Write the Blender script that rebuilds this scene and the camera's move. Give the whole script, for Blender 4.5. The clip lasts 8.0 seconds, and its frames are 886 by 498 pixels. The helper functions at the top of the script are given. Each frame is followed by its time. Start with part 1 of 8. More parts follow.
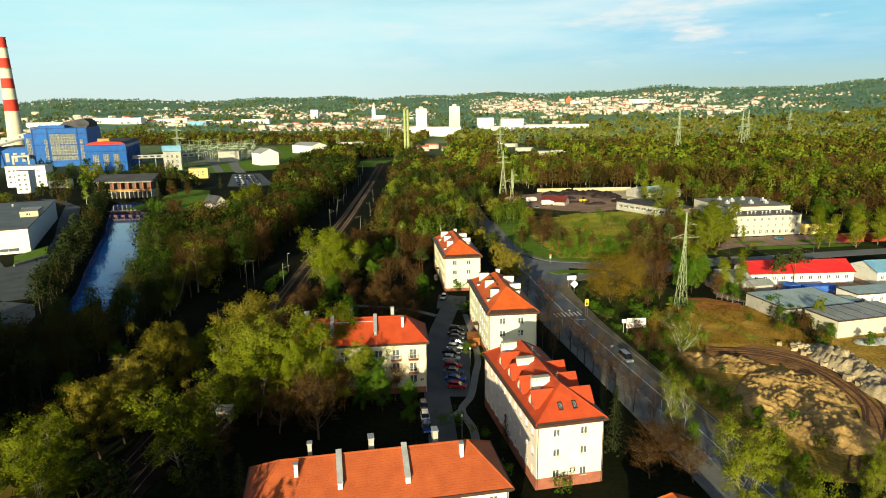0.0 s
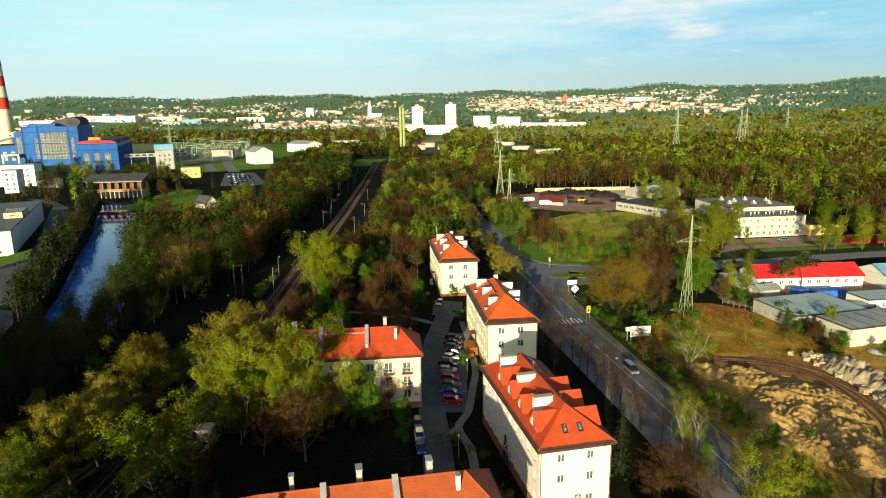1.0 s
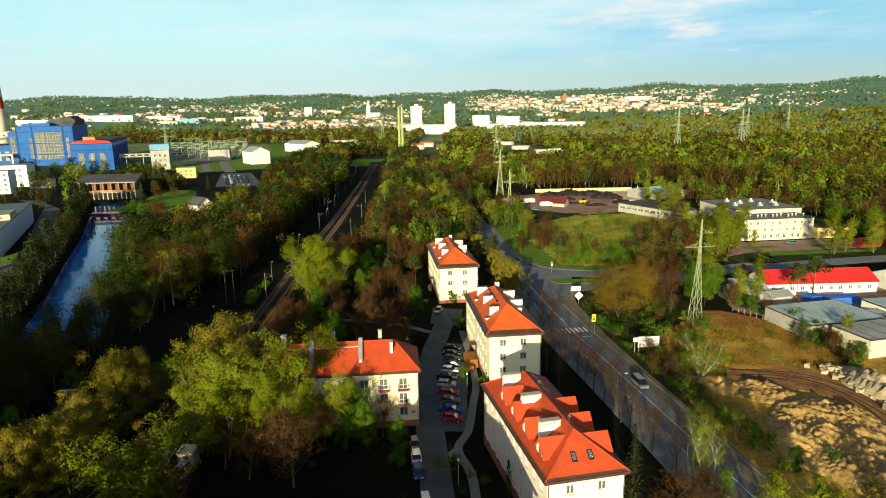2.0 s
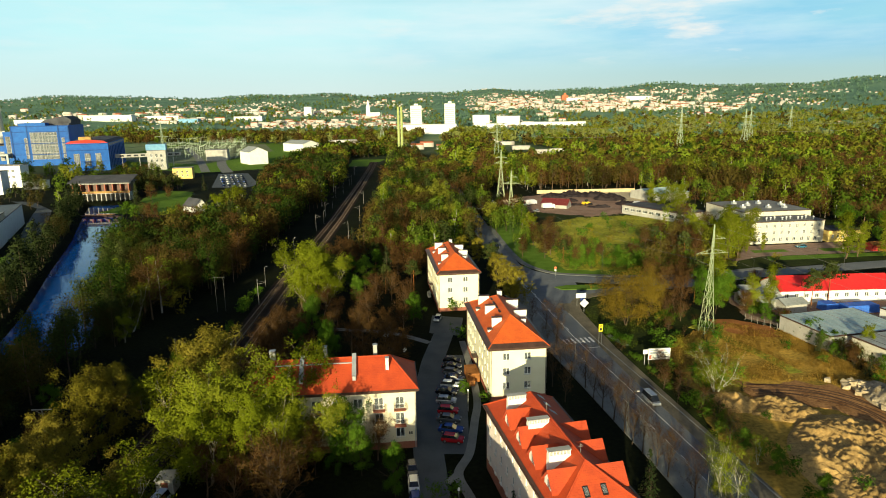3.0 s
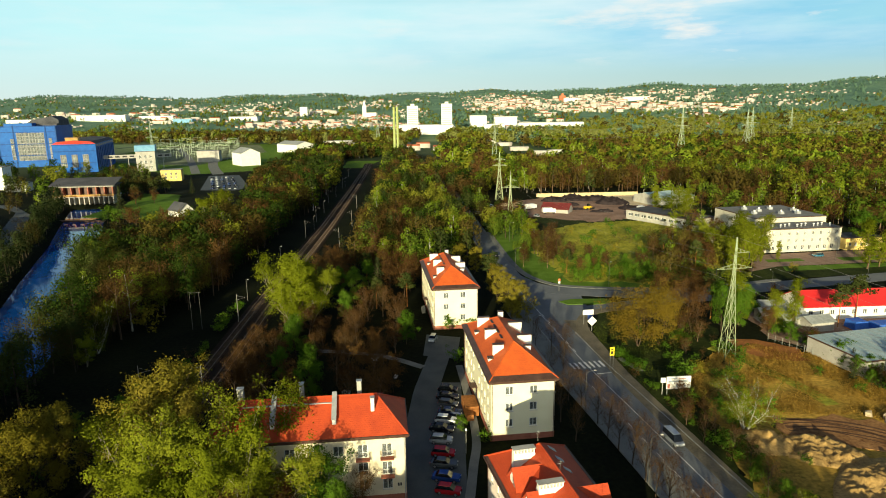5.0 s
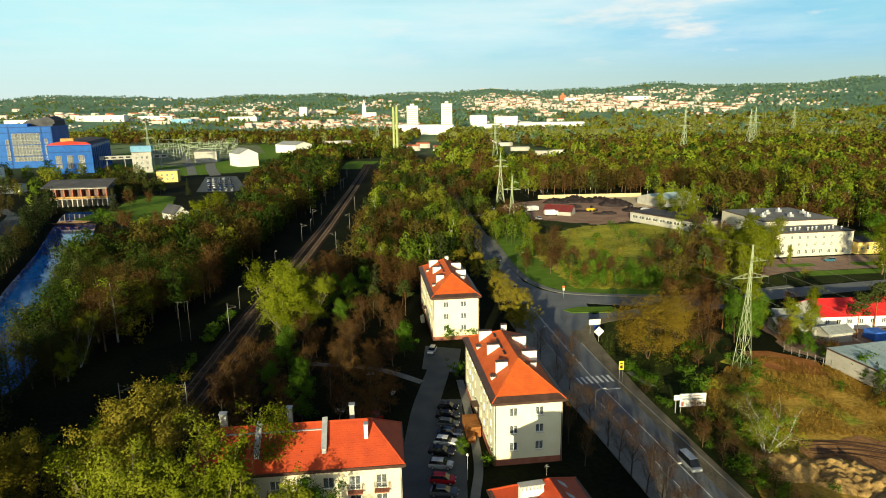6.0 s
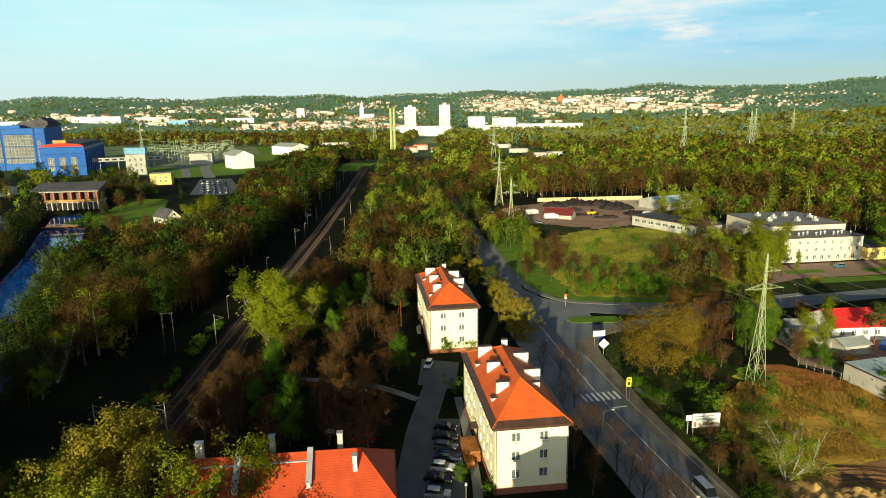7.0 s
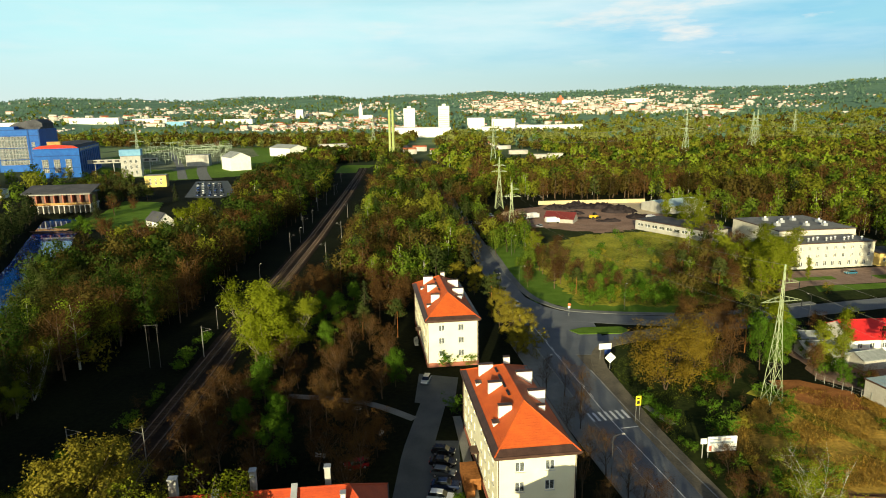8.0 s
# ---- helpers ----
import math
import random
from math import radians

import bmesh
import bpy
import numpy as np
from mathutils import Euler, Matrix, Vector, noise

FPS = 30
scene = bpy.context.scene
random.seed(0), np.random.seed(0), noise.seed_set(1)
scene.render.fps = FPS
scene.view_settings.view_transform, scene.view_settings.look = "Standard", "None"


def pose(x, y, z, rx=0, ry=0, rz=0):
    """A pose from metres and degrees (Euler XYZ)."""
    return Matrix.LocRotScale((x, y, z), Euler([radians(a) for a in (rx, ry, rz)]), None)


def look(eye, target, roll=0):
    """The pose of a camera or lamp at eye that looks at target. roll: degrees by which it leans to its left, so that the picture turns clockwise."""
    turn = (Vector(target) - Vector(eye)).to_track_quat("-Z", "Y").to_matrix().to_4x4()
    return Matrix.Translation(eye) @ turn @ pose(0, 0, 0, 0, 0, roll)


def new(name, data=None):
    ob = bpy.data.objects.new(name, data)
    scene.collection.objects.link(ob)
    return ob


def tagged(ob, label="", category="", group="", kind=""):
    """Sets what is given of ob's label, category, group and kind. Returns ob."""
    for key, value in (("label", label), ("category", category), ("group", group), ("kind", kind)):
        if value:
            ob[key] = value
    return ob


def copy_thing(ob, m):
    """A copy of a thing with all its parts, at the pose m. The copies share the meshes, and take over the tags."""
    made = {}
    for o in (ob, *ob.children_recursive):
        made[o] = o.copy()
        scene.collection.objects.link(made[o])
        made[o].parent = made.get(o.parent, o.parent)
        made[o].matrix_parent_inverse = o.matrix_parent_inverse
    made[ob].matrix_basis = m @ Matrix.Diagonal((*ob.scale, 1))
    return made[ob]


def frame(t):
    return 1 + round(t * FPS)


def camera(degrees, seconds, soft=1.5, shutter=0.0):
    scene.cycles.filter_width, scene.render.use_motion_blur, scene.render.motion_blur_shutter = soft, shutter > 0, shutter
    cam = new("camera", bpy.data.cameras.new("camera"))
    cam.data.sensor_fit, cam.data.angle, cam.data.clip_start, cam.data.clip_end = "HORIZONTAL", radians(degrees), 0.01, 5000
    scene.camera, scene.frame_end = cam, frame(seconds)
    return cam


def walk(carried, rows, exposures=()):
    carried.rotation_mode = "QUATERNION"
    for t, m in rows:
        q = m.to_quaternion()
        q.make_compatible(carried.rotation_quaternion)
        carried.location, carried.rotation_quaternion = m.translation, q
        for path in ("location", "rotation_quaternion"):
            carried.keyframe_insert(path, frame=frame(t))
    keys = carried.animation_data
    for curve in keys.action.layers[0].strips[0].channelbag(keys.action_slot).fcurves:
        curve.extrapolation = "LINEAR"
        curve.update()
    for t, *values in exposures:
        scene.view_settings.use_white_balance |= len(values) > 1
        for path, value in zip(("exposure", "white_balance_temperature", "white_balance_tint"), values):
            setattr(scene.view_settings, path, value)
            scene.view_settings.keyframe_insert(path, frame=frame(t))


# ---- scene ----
import collections
cam = camera(70.0, 8.0, soft=1.0)
PATH = [
    (0, (0.757, -6.379, 56.832), (0.668, -4.428, 56.403), -0.8),
    (0.5, (0.706, -2.723, 56.855), (0.623, -0.772, 56.423), -0.8),
    (1, (0.659, 1.079, 56.958), (0.581, 3.029, 56.523), -0.8),
    (1.5, (0.594, 4.73, 57.014), (0.519, 6.68, 56.578), -0.8),
    (3, (0.3, 16.327, 56.993), (0.225, 18.277, 56.555), -0.8),
    (3.5, (0.33, 20.037, 56.855), (0.258, 21.988, 56.418), -0.8),
    (4, (0.274, 23.898, 56.858), (0.206, 25.848, 56.421), -0.7),
    (4.5, (0.254, 27.545, 56.897), (0.188, 29.496, 56.46), -0.7),
    (6, (0.066, 38.9, 57.195), (0.0, 40.85, 56.757), -0.8),
    (6.5, (0.1, 42.568, 57.209), (0.035, 44.519, 56.772), -0.8),
    (7, (0.069, 46.478, 57.181), (0.009, 48.429, 56.747), -0.8),
    (7.5, (0.081, 50.163, 57.148), (0.025, 52.115, 56.716), -0.8),
    (8, (0.105, 53.873, 57.362), (0.047, 55.825, 56.931), -0.8),
]
walk(cam, [(t, look(eye, target, roll)) for t, eye, target, roll in PATH])

# ---- light ----
SUN_AZ, SUN_EL = 191.0, 11.8          # clockwise from +y, and above the horizon
scene.view_settings.exposure = 0.70
world = bpy.data.worlds.new("sky_world")
scene.world = world
world.use_nodes = True
wn, wl = world.node_tree.nodes, world.node_tree.links
wn.clear()


def wmath(op, a, b=None):
    n = wn.new("ShaderNodeMath")
    n.operation = op
    for k, v in ((0, a), (1, b)):
        if v is None:
            continue
        if isinstance(v, (int, float)):
            n.inputs[k].default_value = v
        else:
            wl.new(v, n.inputs[k])
    return n.outputs[0]


def wmix(fac, a, b):
    n = wn.new("ShaderNodeMixRGB")
    for k, v in (("Fac", fac), ("Color1", a), ("Color2", b)):
        if isinstance(v, float):
            n.inputs[k].default_value = v
        elif isinstance(v, tuple):
            n.inputs[k].default_value = (*v, 1)
        else:
            wl.new(v, n.inputs[k])
    return n.outputs[0]


def wramp(fac, stops):
    n = wn.new("ShaderNodeValToRGB")
    e = n.color_ramp.elements
    e[0].position, e[0].color = stops[0][0], (stops[0][1],) * 3 + (1,)
    e[1].position, e[1].color = stops[-1][0], (stops[-1][1],) * 3 + (1,)
    for p, v in stops[1:-1]:
        e.new(p).color = (v, v, v, 1)
    wl.new(fac, n.inputs["Fac"])
    return n.outputs["Color"]


w_sky = wn.new("ShaderNodeTexSky")
w_sky.sky_type = "NISHITA"
w_sky.sun_disc = False
w_sky.sun_elevation = radians(SUN_EL)
w_sky.sun_rotation = radians(SUN_AZ)
w_sky.air_density, w_sky.dust_density, w_sky.ozone_density = 1.0, 0.3, 2.0
w_co = wn.new("ShaderNodeTexCoord")
w_sep = wn.new("ShaderNodeSeparateXYZ")
wl.new(w_co.outputs["Generated"], w_sep.inputs[0])
_az, _el = radians(SUN_AZ), radians(SUN_EL)
to_sun = Vector((math.sin(_az) * math.cos(_el), math.cos(_az) * math.cos(_el), math.sin(_el)))
# pale haze on the horizon, clear cyan above it in the west, bluer and cloudier in the east, deepening upwards
east = wramp(wmath("ADD", wmath("MULTIPLY", w_sep.outputs["X"], 1.7), 0.35), [(0.0, 0.0), (1.0, 1.0)])
low = wmix(east, (8.5, 10.4, 9.9), (6.5, 8.3, 7.3))
clear = wmix(east, (7.2, 11.6, 11.8), (4.4, 8.9, 10.6))
rise = wramp(w_sep.outputs["Z"], [(0.015, 0.0), (0.10, 1.0)])
deep = wmix(0.66, w_sky.outputs["Color"], (0.0, 0.35, 1.7))
up = wramp(w_sep.outputs["Z"], [(0.145, 0.0), (0.30, 1.0)])
base = wmix(up, wmix(rise, low, clear), deep)


def clouds(scale, shift, stretch, lo, hi, most):
    mp, no = wn.new("ShaderNodeMapping"), wn.new("ShaderNodeTexNoise")
    mp.inputs["Scale"].default_value, mp.inputs["Location"].default_value = (1, 1, stretch), shift
    no.inputs["Scale"].default_value, no.inputs["Detail"].default_value, no.inputs["Roughness"].default_value = scale, 8, 0.58
    wl.new(w_co.outputs["Generated"], mp.inputs["Vector"])
    wl.new(mp.outputs["Vector"], no.inputs["Vector"])
    return wramp(no.outputs["Fac"], [(lo, 0.0), (hi, most)])


band = wramp(w_sep.outputs["Z"], [(0.045, 0.0), (0.085, 1.0), (0.26, 1.0), (0.4, 0.15), (1.0, 0.05)])
blue = wmath("MULTIPLY", wmath("MULTIPLY", clouds(1.6, (0.35, 0.75, 0.1), 4.0, 0.42, 0.58, 0.75), band), wmath("ADD", wmath("MULTIPLY", east, 0.8), 0.2))
base = wmix(blue, base, (3.0, 7.6, 10.8))
veil = wmath("MULTIPLY", clouds(2.2, (0.62, 0.15, 0.55), 7.0, 0.47, 0.72, 0.75), band)
base = wmix(veil, base, (9.6, 11.6, 11.8))
puff = wmath("MULTIPLY", clouds(5.5, (0.2, 1.35, 0.9), 5.0, 0.56, 0.68, 0.9), wmath("MULTIPLY", band, wmath("ADD", wmath("MULTIPLY", east, 0.85), 0.15)))
base = wmix(puff, base, (11.8, 11.6, 10.8))
# the bright hazy sky round the low sun
w_dot = wn.new("ShaderNodeVectorMath")
w_dot.operation = "DOT_PRODUCT"
wl.new(w_co.outputs["Generated"], w_dot.inputs[0])
w_dot.inputs[1].default_value = to_sun
near_sun = wmath("POWER", wmath("MAXIMUM", w_dot.outputs["Value"], 0.0), 4.0)
w_glow = wn.new("ShaderNodeMixRGB")
w_glow.blend_type = "ADD"
wl.new(near_sun, w_glow.inputs["Fac"])
wl.new(base, w_glow.inputs["Color1"])
w_glow.inputs["Color2"].default_value = (16, 15.6, 11.2, 1)
base = w_glow.outputs["Color"]
w_bg, w_out = wn.new("ShaderNodeBackground"), wn.new("ShaderNodeOutputWorld")
wl.new(base, w_bg.inputs["Color"])
w_bg.inputs["Strength"].default_value = 0.05
wl.new(w_bg.outputs["Background"], w_out.inputs["Surface"])

sun = new("sun", bpy.data.lights.new("sun", "SUN"))
sun.data.energy, sun.data.angle, sun.data.color = 5.0, radians(0.5), (1.0, 0.895, 0.545)
sun.matrix_basis = look(to_sun * 300, (0, 0, 0))


# ---- materials ----
def node_material(name):
    m = bpy.data.materials.new(name)
    m.use_nodes = True
    t = m.node_tree
    return m, t.nodes, t.links, t.nodes["Principled BSDF"]


def matter(name, dark, light, scale=1.0, rough=0.85, bump=0.0, fine=0.0, metal=0.0, spec=None, per_object=0.0, stain=0.0, detail=6):
    """A surface that runs between two colours by noise at two sizes, with fine relief."""
    m, n, l, p = node_material(name)
    co = n.new("ShaderNodeTexCoord")
    geo = n.new("ShaderNodeNewGeometry")
    big = n.new("ShaderNodeTexNoise")
    big.inputs["Scale"].default_value, big.inputs["Detail"].default_value = scale, detail
    small = n.new("ShaderNodeTexNoise")
    small.inputs["Scale"].default_value, small.inputs["Detail"].default_value = fine or scale * 9, 4
    l.new(geo.outputs["Position"], big.inputs["Vector"])
    l.new(geo.outputs["Position"], small.inputs["Vector"])
    add = n.new("ShaderNodeMath")
    add.operation = "MULTIPLY_ADD"
    add.inputs[1].default_value, add.inputs[2].default_value = 0.45, 0.0
    l.new(small.outputs["Fac"], add.inputs[0])
    mix0 = n.new("ShaderNodeMath")
    mix0.operation = "MULTIPLY_ADD"
    mix0.inputs[1].default_value = 0.55
    l.new(big.outputs["Fac"], mix0.inputs[0])
    l.new(add.outputs[0], mix0.inputs[2])
    value = mix0.outputs[0]
    if per_object:
        info = n.new("ShaderNodeObjectInfo")
        sway = n.new("ShaderNodeMath")
        sway.operation = "MULTIPLY_ADD"
        sway.inputs[1].default_value = per_object
        l.new(info.outputs["Random"], sway.inputs[0])
        l.new(value, sway.inputs[2])
        less = n.new("ShaderNodeMath")
        less.operation = "SUBTRACT"
        less.inputs[1].default_value = per_object / 2
        l.new(sway.outputs[0], less.inputs[0])
        value = less.outputs[0]
    ramp = n.new("ShaderNodeValToRGB")
    ramp.color_ramp.elements[0].position, ramp.color_ramp.elements[1].position = 0.34, 0.66
    ramp.color_ramp.elements[0].color, ramp.color_ramp.elements[1].color = (*dark, 1), (*light, 1)
    l.new(value, ramp.inputs["Fac"])
    l.new(ramp.outputs["Color"], p.inputs["Base Color"])
    p.inputs["Roughness"].default_value, p.inputs["Metallic"].default_value = rough, metal
    p.inputs["Specular IOR Level"].default_value = (0.04 if rough >= 0.9 else 0.25) if spec is None else spec
    if bump:
        b = n.new("ShaderNodeBump")
        b.inputs["Strength"].default_value, b.inputs["Distance"].default_value = 0.6, bump
        l.new(small.outputs["Fac"], b.inputs["Height"])
        l.new(b.outputs["Normal"], p.inputs["Normal"])
    return m


def foliage(name, dark, mid, light, clear=0.34):
    """Leaves: hue differs from leaf to leaf, from tree to tree and along the crown; some light passes through."""
    m, n, l, p = node_material(name)
    geo, info = n.new("ShaderNodeNewGeometry"), n.new("ShaderNodeObjectInfo")
    noi = n.new("ShaderNodeTexNoise")
    noi.inputs["Scale"].default_value, noi.inputs["Detail"].default_value = 0.09, 3
    l.new(geo.outputs["Position"], noi.inputs["Vector"])
    a = n.new("ShaderNodeMath")
    a.operation = "MULTIPLY_ADD"
    a.inputs[1].default_value, a.inputs[2].default_value = 0.16, -0.08
    l.new(geo.outputs["Random Per Island"], a.inputs[0])
    b = n.new("ShaderNodeMath")
    b.operation = "MULTIPLY_ADD"
    b.inputs[1].default_value = 0.3
    l.new(info.outputs["Random"], b.inputs[0])
    l.new(a.outputs[0], b.inputs[2])
    c = n.new("ShaderNodeMath")
    c.operation = "MULTIPLY_ADD"
    c.inputs[1].default_value = 0.85
    l.new(noi.outputs["Fac"], c.inputs[0])
    l.new(b.outputs[0], c.inputs[2])
    ramp = n.new("ShaderNodeValToRGB")
    ramp.color_ramp.elements[0].position, ramp.color_ramp.elements[1].position = 0.2, 0.95
    ramp.color_ramp.elements[0].color, ramp.color_ramp.elements[1].color = (*dark, 1), (*light, 1)
    e = ramp.color_ramp.elements.new(0.55)
    e.color = (*mid, 1)
    l.new(c.outputs[0], ramp.inputs["Fac"])
    dif, tra, mix = n.new("ShaderNodeBsdfDiffuse"), n.new("ShaderNodeBsdfTranslucent"), n.new("ShaderNodeMixShader")
    l.new(ramp.outputs["Color"], dif.inputs["Color"])
    l.new(ramp.outputs["Color"], tra.inputs["Color"])
    mix.inputs["Fac"].default_value = clear
    l.new(dif.outputs[0], mix.inputs[1])
    l.new(tra.outputs[0], mix.inputs[2])
    l.new(mix.outputs[0], n["Material Output"].inputs["Surface"])
    n.remove(p)
    return m


def tiled_roof(name, dark, light, row=0.34):
    """Clay tiles: courses and pans as relief, each patch of tiles burnt a little differently."""
    m, n, l, p = node_material(name)
    co = n.new("ShaderNodeTexCoord")
    br = n.new("ShaderNodeTexNoise")
    br.inputs["Scale"].default_value, br.inputs["Detail"].default_value = 0.5, 8
    l.new(co.outputs["Object"], br.inputs["Vector"])
    sp = n.new("ShaderNodeTexNoise")
    sp.inputs["Scale"].default_value, sp.inputs["Detail"].default_value = 7.0, 3
    l.new(co.outputs["Object"], sp.inputs["Vector"])
    ad = n.new("ShaderNodeMath")
    ad.operation = "ADD"
    l.new(br.outputs["Fac"], ad.inputs[0])
    l.new(sp.outputs["Fac"], ad.inputs[1])
    ramp = n.new("ShaderNodeValToRGB")
    ramp.color_ramp.elements[0].position, ramp.color_ramp.elements[1].position = 0.35, 0.72
    ramp.color_ramp.elements[0].color, ramp.color_ramp.elements[1].color = (*dark, 1), (*light, 1)
    half = n.new("ShaderNodeMath")
    half.operation = "MULTIPLY"
    half.inputs[1].default_value = 0.5
    l.new(ad.outputs[0], half.inputs[0])
    l.new(half.outputs[0], ramp.inputs["Fac"])
    l.new(ramp.outputs["Color"], p.inputs["Base Color"])
    p.inputs["Roughness"].default_value = 0.75
    sep = n.new("ShaderNodeSeparateXYZ")
    l.new(co.outputs["Object"], sep.inputs[0])
    fr = n.new("ShaderNodeMath")
    fr.operation = "MULTIPLY"
    fr.inputs[1].default_value = 1 / (row * 0.55)
    l.new(sep.outputs["Z"], fr.inputs[0])
    saw = n.new("ShaderNodeMath")
    saw.operation = "FRACT"
    l.new(fr.outputs[0], saw.inputs[0])
    b = n.new("ShaderNodeBump")
    b.inputs["Strength"].default_value, b.inputs["Distance"].default_value = 0.5, 0.05
    l.new(saw.outputs[0], b.inputs["Height"])
    l.new(b.outputs["Normal"], p.inputs["Normal"])
    return m


def plain(name, colour, rough=0.5, metal=0.0, spec=0.5):
    m, n, l, p = node_material(name)
    p.inputs["Base Color"].default_value = (*colour, 1)
    p.inputs["Roughness"].default_value, p.inputs["Metallic"].default_value = rough, metal
    p.inputs["Specular IOR Level"].default_value = spec
    return m


# near-black: the deep shade of trees and houses is put into this ground colour
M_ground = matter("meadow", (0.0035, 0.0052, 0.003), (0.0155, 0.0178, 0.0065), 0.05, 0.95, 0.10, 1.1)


def far_fields():
    """Woodland floor near the houses, darkened for shade; farm fields and pasture, paled for haze, out on the plain."""
    n, l = M_ground.node_tree.nodes, M_ground.node_tree.links
    p = n["Principled BSDF"]
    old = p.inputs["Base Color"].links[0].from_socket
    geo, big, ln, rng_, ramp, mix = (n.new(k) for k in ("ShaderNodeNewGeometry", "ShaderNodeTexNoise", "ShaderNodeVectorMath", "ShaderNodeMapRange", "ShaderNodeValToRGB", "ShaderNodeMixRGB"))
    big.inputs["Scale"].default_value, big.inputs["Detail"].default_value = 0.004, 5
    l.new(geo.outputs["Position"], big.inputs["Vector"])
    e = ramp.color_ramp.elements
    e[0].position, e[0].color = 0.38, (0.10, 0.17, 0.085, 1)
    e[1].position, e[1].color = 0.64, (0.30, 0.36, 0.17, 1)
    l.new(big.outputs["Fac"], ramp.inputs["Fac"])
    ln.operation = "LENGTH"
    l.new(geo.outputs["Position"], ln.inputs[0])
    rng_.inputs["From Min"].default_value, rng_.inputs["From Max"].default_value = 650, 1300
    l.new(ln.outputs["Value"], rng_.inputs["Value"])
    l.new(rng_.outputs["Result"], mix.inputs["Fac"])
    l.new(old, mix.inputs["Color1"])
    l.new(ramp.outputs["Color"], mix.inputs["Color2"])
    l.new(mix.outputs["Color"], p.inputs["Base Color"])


far_fields()
M_lawn = matter("lawn", (0.064, 0.128, 0.0128), (0.136, 0.224, 0.032), 0.2, 0.95, 0.05, 3.0)
# distance haze is put into the hill colour as a pale blue-green
M_hills = matter("haze_tinted_hill_cover", (0.075, 0.15, 0.115), (0.17, 0.27, 0.165), 0.008, 0.95)
# rough grass whose colour is darkened to stand in for shadow lying on it
M_roughgrass = matter("shade_dark_rough_grass", (0.01, 0.017, 0.0055), (0.042, 0.053, 0.013), 0.12, 0.95, 0.12, 1.0)
M_hilltop = matter("spring_meadow", (0.045, 0.085, 0.011), (0.52, 0.47, 0.06), 0.07, 0.95, 0.10, 0.9)
M_dry = matter("dry_grass", (0.115, 0.088, 0.016), (0.62, 0.37, 0.07), 0.13, 0.95, 0.12, 1.3)
M_rust = matter("bare_reddish_soil", (0.17, 0.07, 0.022), (0.42, 0.17, 0.055), 0.25, 0.95, 0.08, 2.2)
M_sand = matter("sand", (0.22, 0.135, 0.05), (0.58, 0.37, 0.135), 0.12, 0.95, 0.10, 2.5)
M_rubble = matter("pale_rubble", (0.24, 0.18, 0.1), (0.54, 0.44, 0.3), 0.6, 0.95, 0.18, 3.0)
M_track = matter("wheel_rutted_mud", (0.13, 0.058, 0.024), (0.4, 0.215, 0.09), 0.3, 0.9, 0.12, 1.8)
M_asphalt = matter("asphalt", (0.098, 0.108, 0.117), (0.172, 0.182, 0.19), 0.12, 0.8, 0.01, 4.0)
# worn asphalt, with the driveway's bluish shade put into its colour
M_drive = matter("worn_shade_asphalt", (0.05, 0.06, 0.068), (0.1, 0.112, 0.118), 0.2, 0.85, 0.01, 5.0)
M_paving = matter("concrete_paving", (0.13, 0.135, 0.13), (0.23, 0.232, 0.215), 0.3, 0.9, 0.01, 6.0)
M_kerb = matter("kerb_stone", (0.22, 0.22, 0.20), (0.36, 0.35, 0.32), 0.6, 0.9)
M_brickpave = matter("reddish_block_paving", (0.20, 0.13, 0.10), (0.33, 0.23, 0.18), 0.4, 0.9, 0.01, 6.0)
M_line = matter("road_paint", (0.55, 0.55, 0.53), (0.85, 0.85, 0.82), 1.2, 0.7)
M_shoulder = matter("sandy_worn_verge", (0.11, 0.097, 0.07), (0.225, 0.19, 0.135), 0.25, 0.95, 0.03, 3.0)
# ballast and sleepers are coloured darker to include the tree belt's shadow
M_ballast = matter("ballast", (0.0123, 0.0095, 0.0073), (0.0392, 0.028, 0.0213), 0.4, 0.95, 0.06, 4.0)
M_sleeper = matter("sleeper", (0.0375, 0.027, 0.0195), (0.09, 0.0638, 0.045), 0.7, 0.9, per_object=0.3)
M_rail = matter("rail_steel", (0.18, 0.11, 0.07), (0.36, 0.27, 0.2), 0.8, 0.45, metal=0.5)
M_yard = matter("yard_gravel", (0.184, 0.112, 0.08), (0.368, 0.24, 0.176), 0.12, 0.95, 0.05, 1.5)
M_paleyard = matter("pale_gravel", (0.38, 0.30, 0.19), (0.62, 0.52, 0.36), 0.15, 0.95, 0.05, 1.5)
M_coal = matter("coal_heap", (0.012, 0.010, 0.012), (0.06, 0.045, 0.045), 0.5, 0.9, 0.15, 2.0)
M_cream = matter("cream_render", (0.76, 0.7, 0.48), (0.84, 0.79, 0.58), 0.5, 0.9, 0.004, 12)
M_yellow = matter("yellowed_render", (0.66, 0.58, 0.41), (0.78, 0.7, 0.53), 0.5, 0.9, 0.004, 12)
M_pink = matter("pale_pink_render", (0.74, 0.62, 0.54), (0.83, 0.73, 0.65), 0.5, 0.9, 0.004, 12)
M_white = matter("white_render", (0.70, 0.67, 0.60), (0.82, 0.80, 0.74), 0.4, 0.9, 0.004, 10)
M_greywall = matter("grey_concrete", (0.30, 0.29, 0.26), (0.46, 0.44, 0.40), 0.4, 0.9, 0.01, 6)
M_plinth = matter("red_brown_plinth", (0.26, 0.09, 0.06), (0.38, 0.15, 0.10), 0.8, 0.9, 0.01, 8)
M_tile = tiled_roof("orange_clay_tiles", (0.42, 0.06, 0.006), (0.68, 0.125, 0.012))
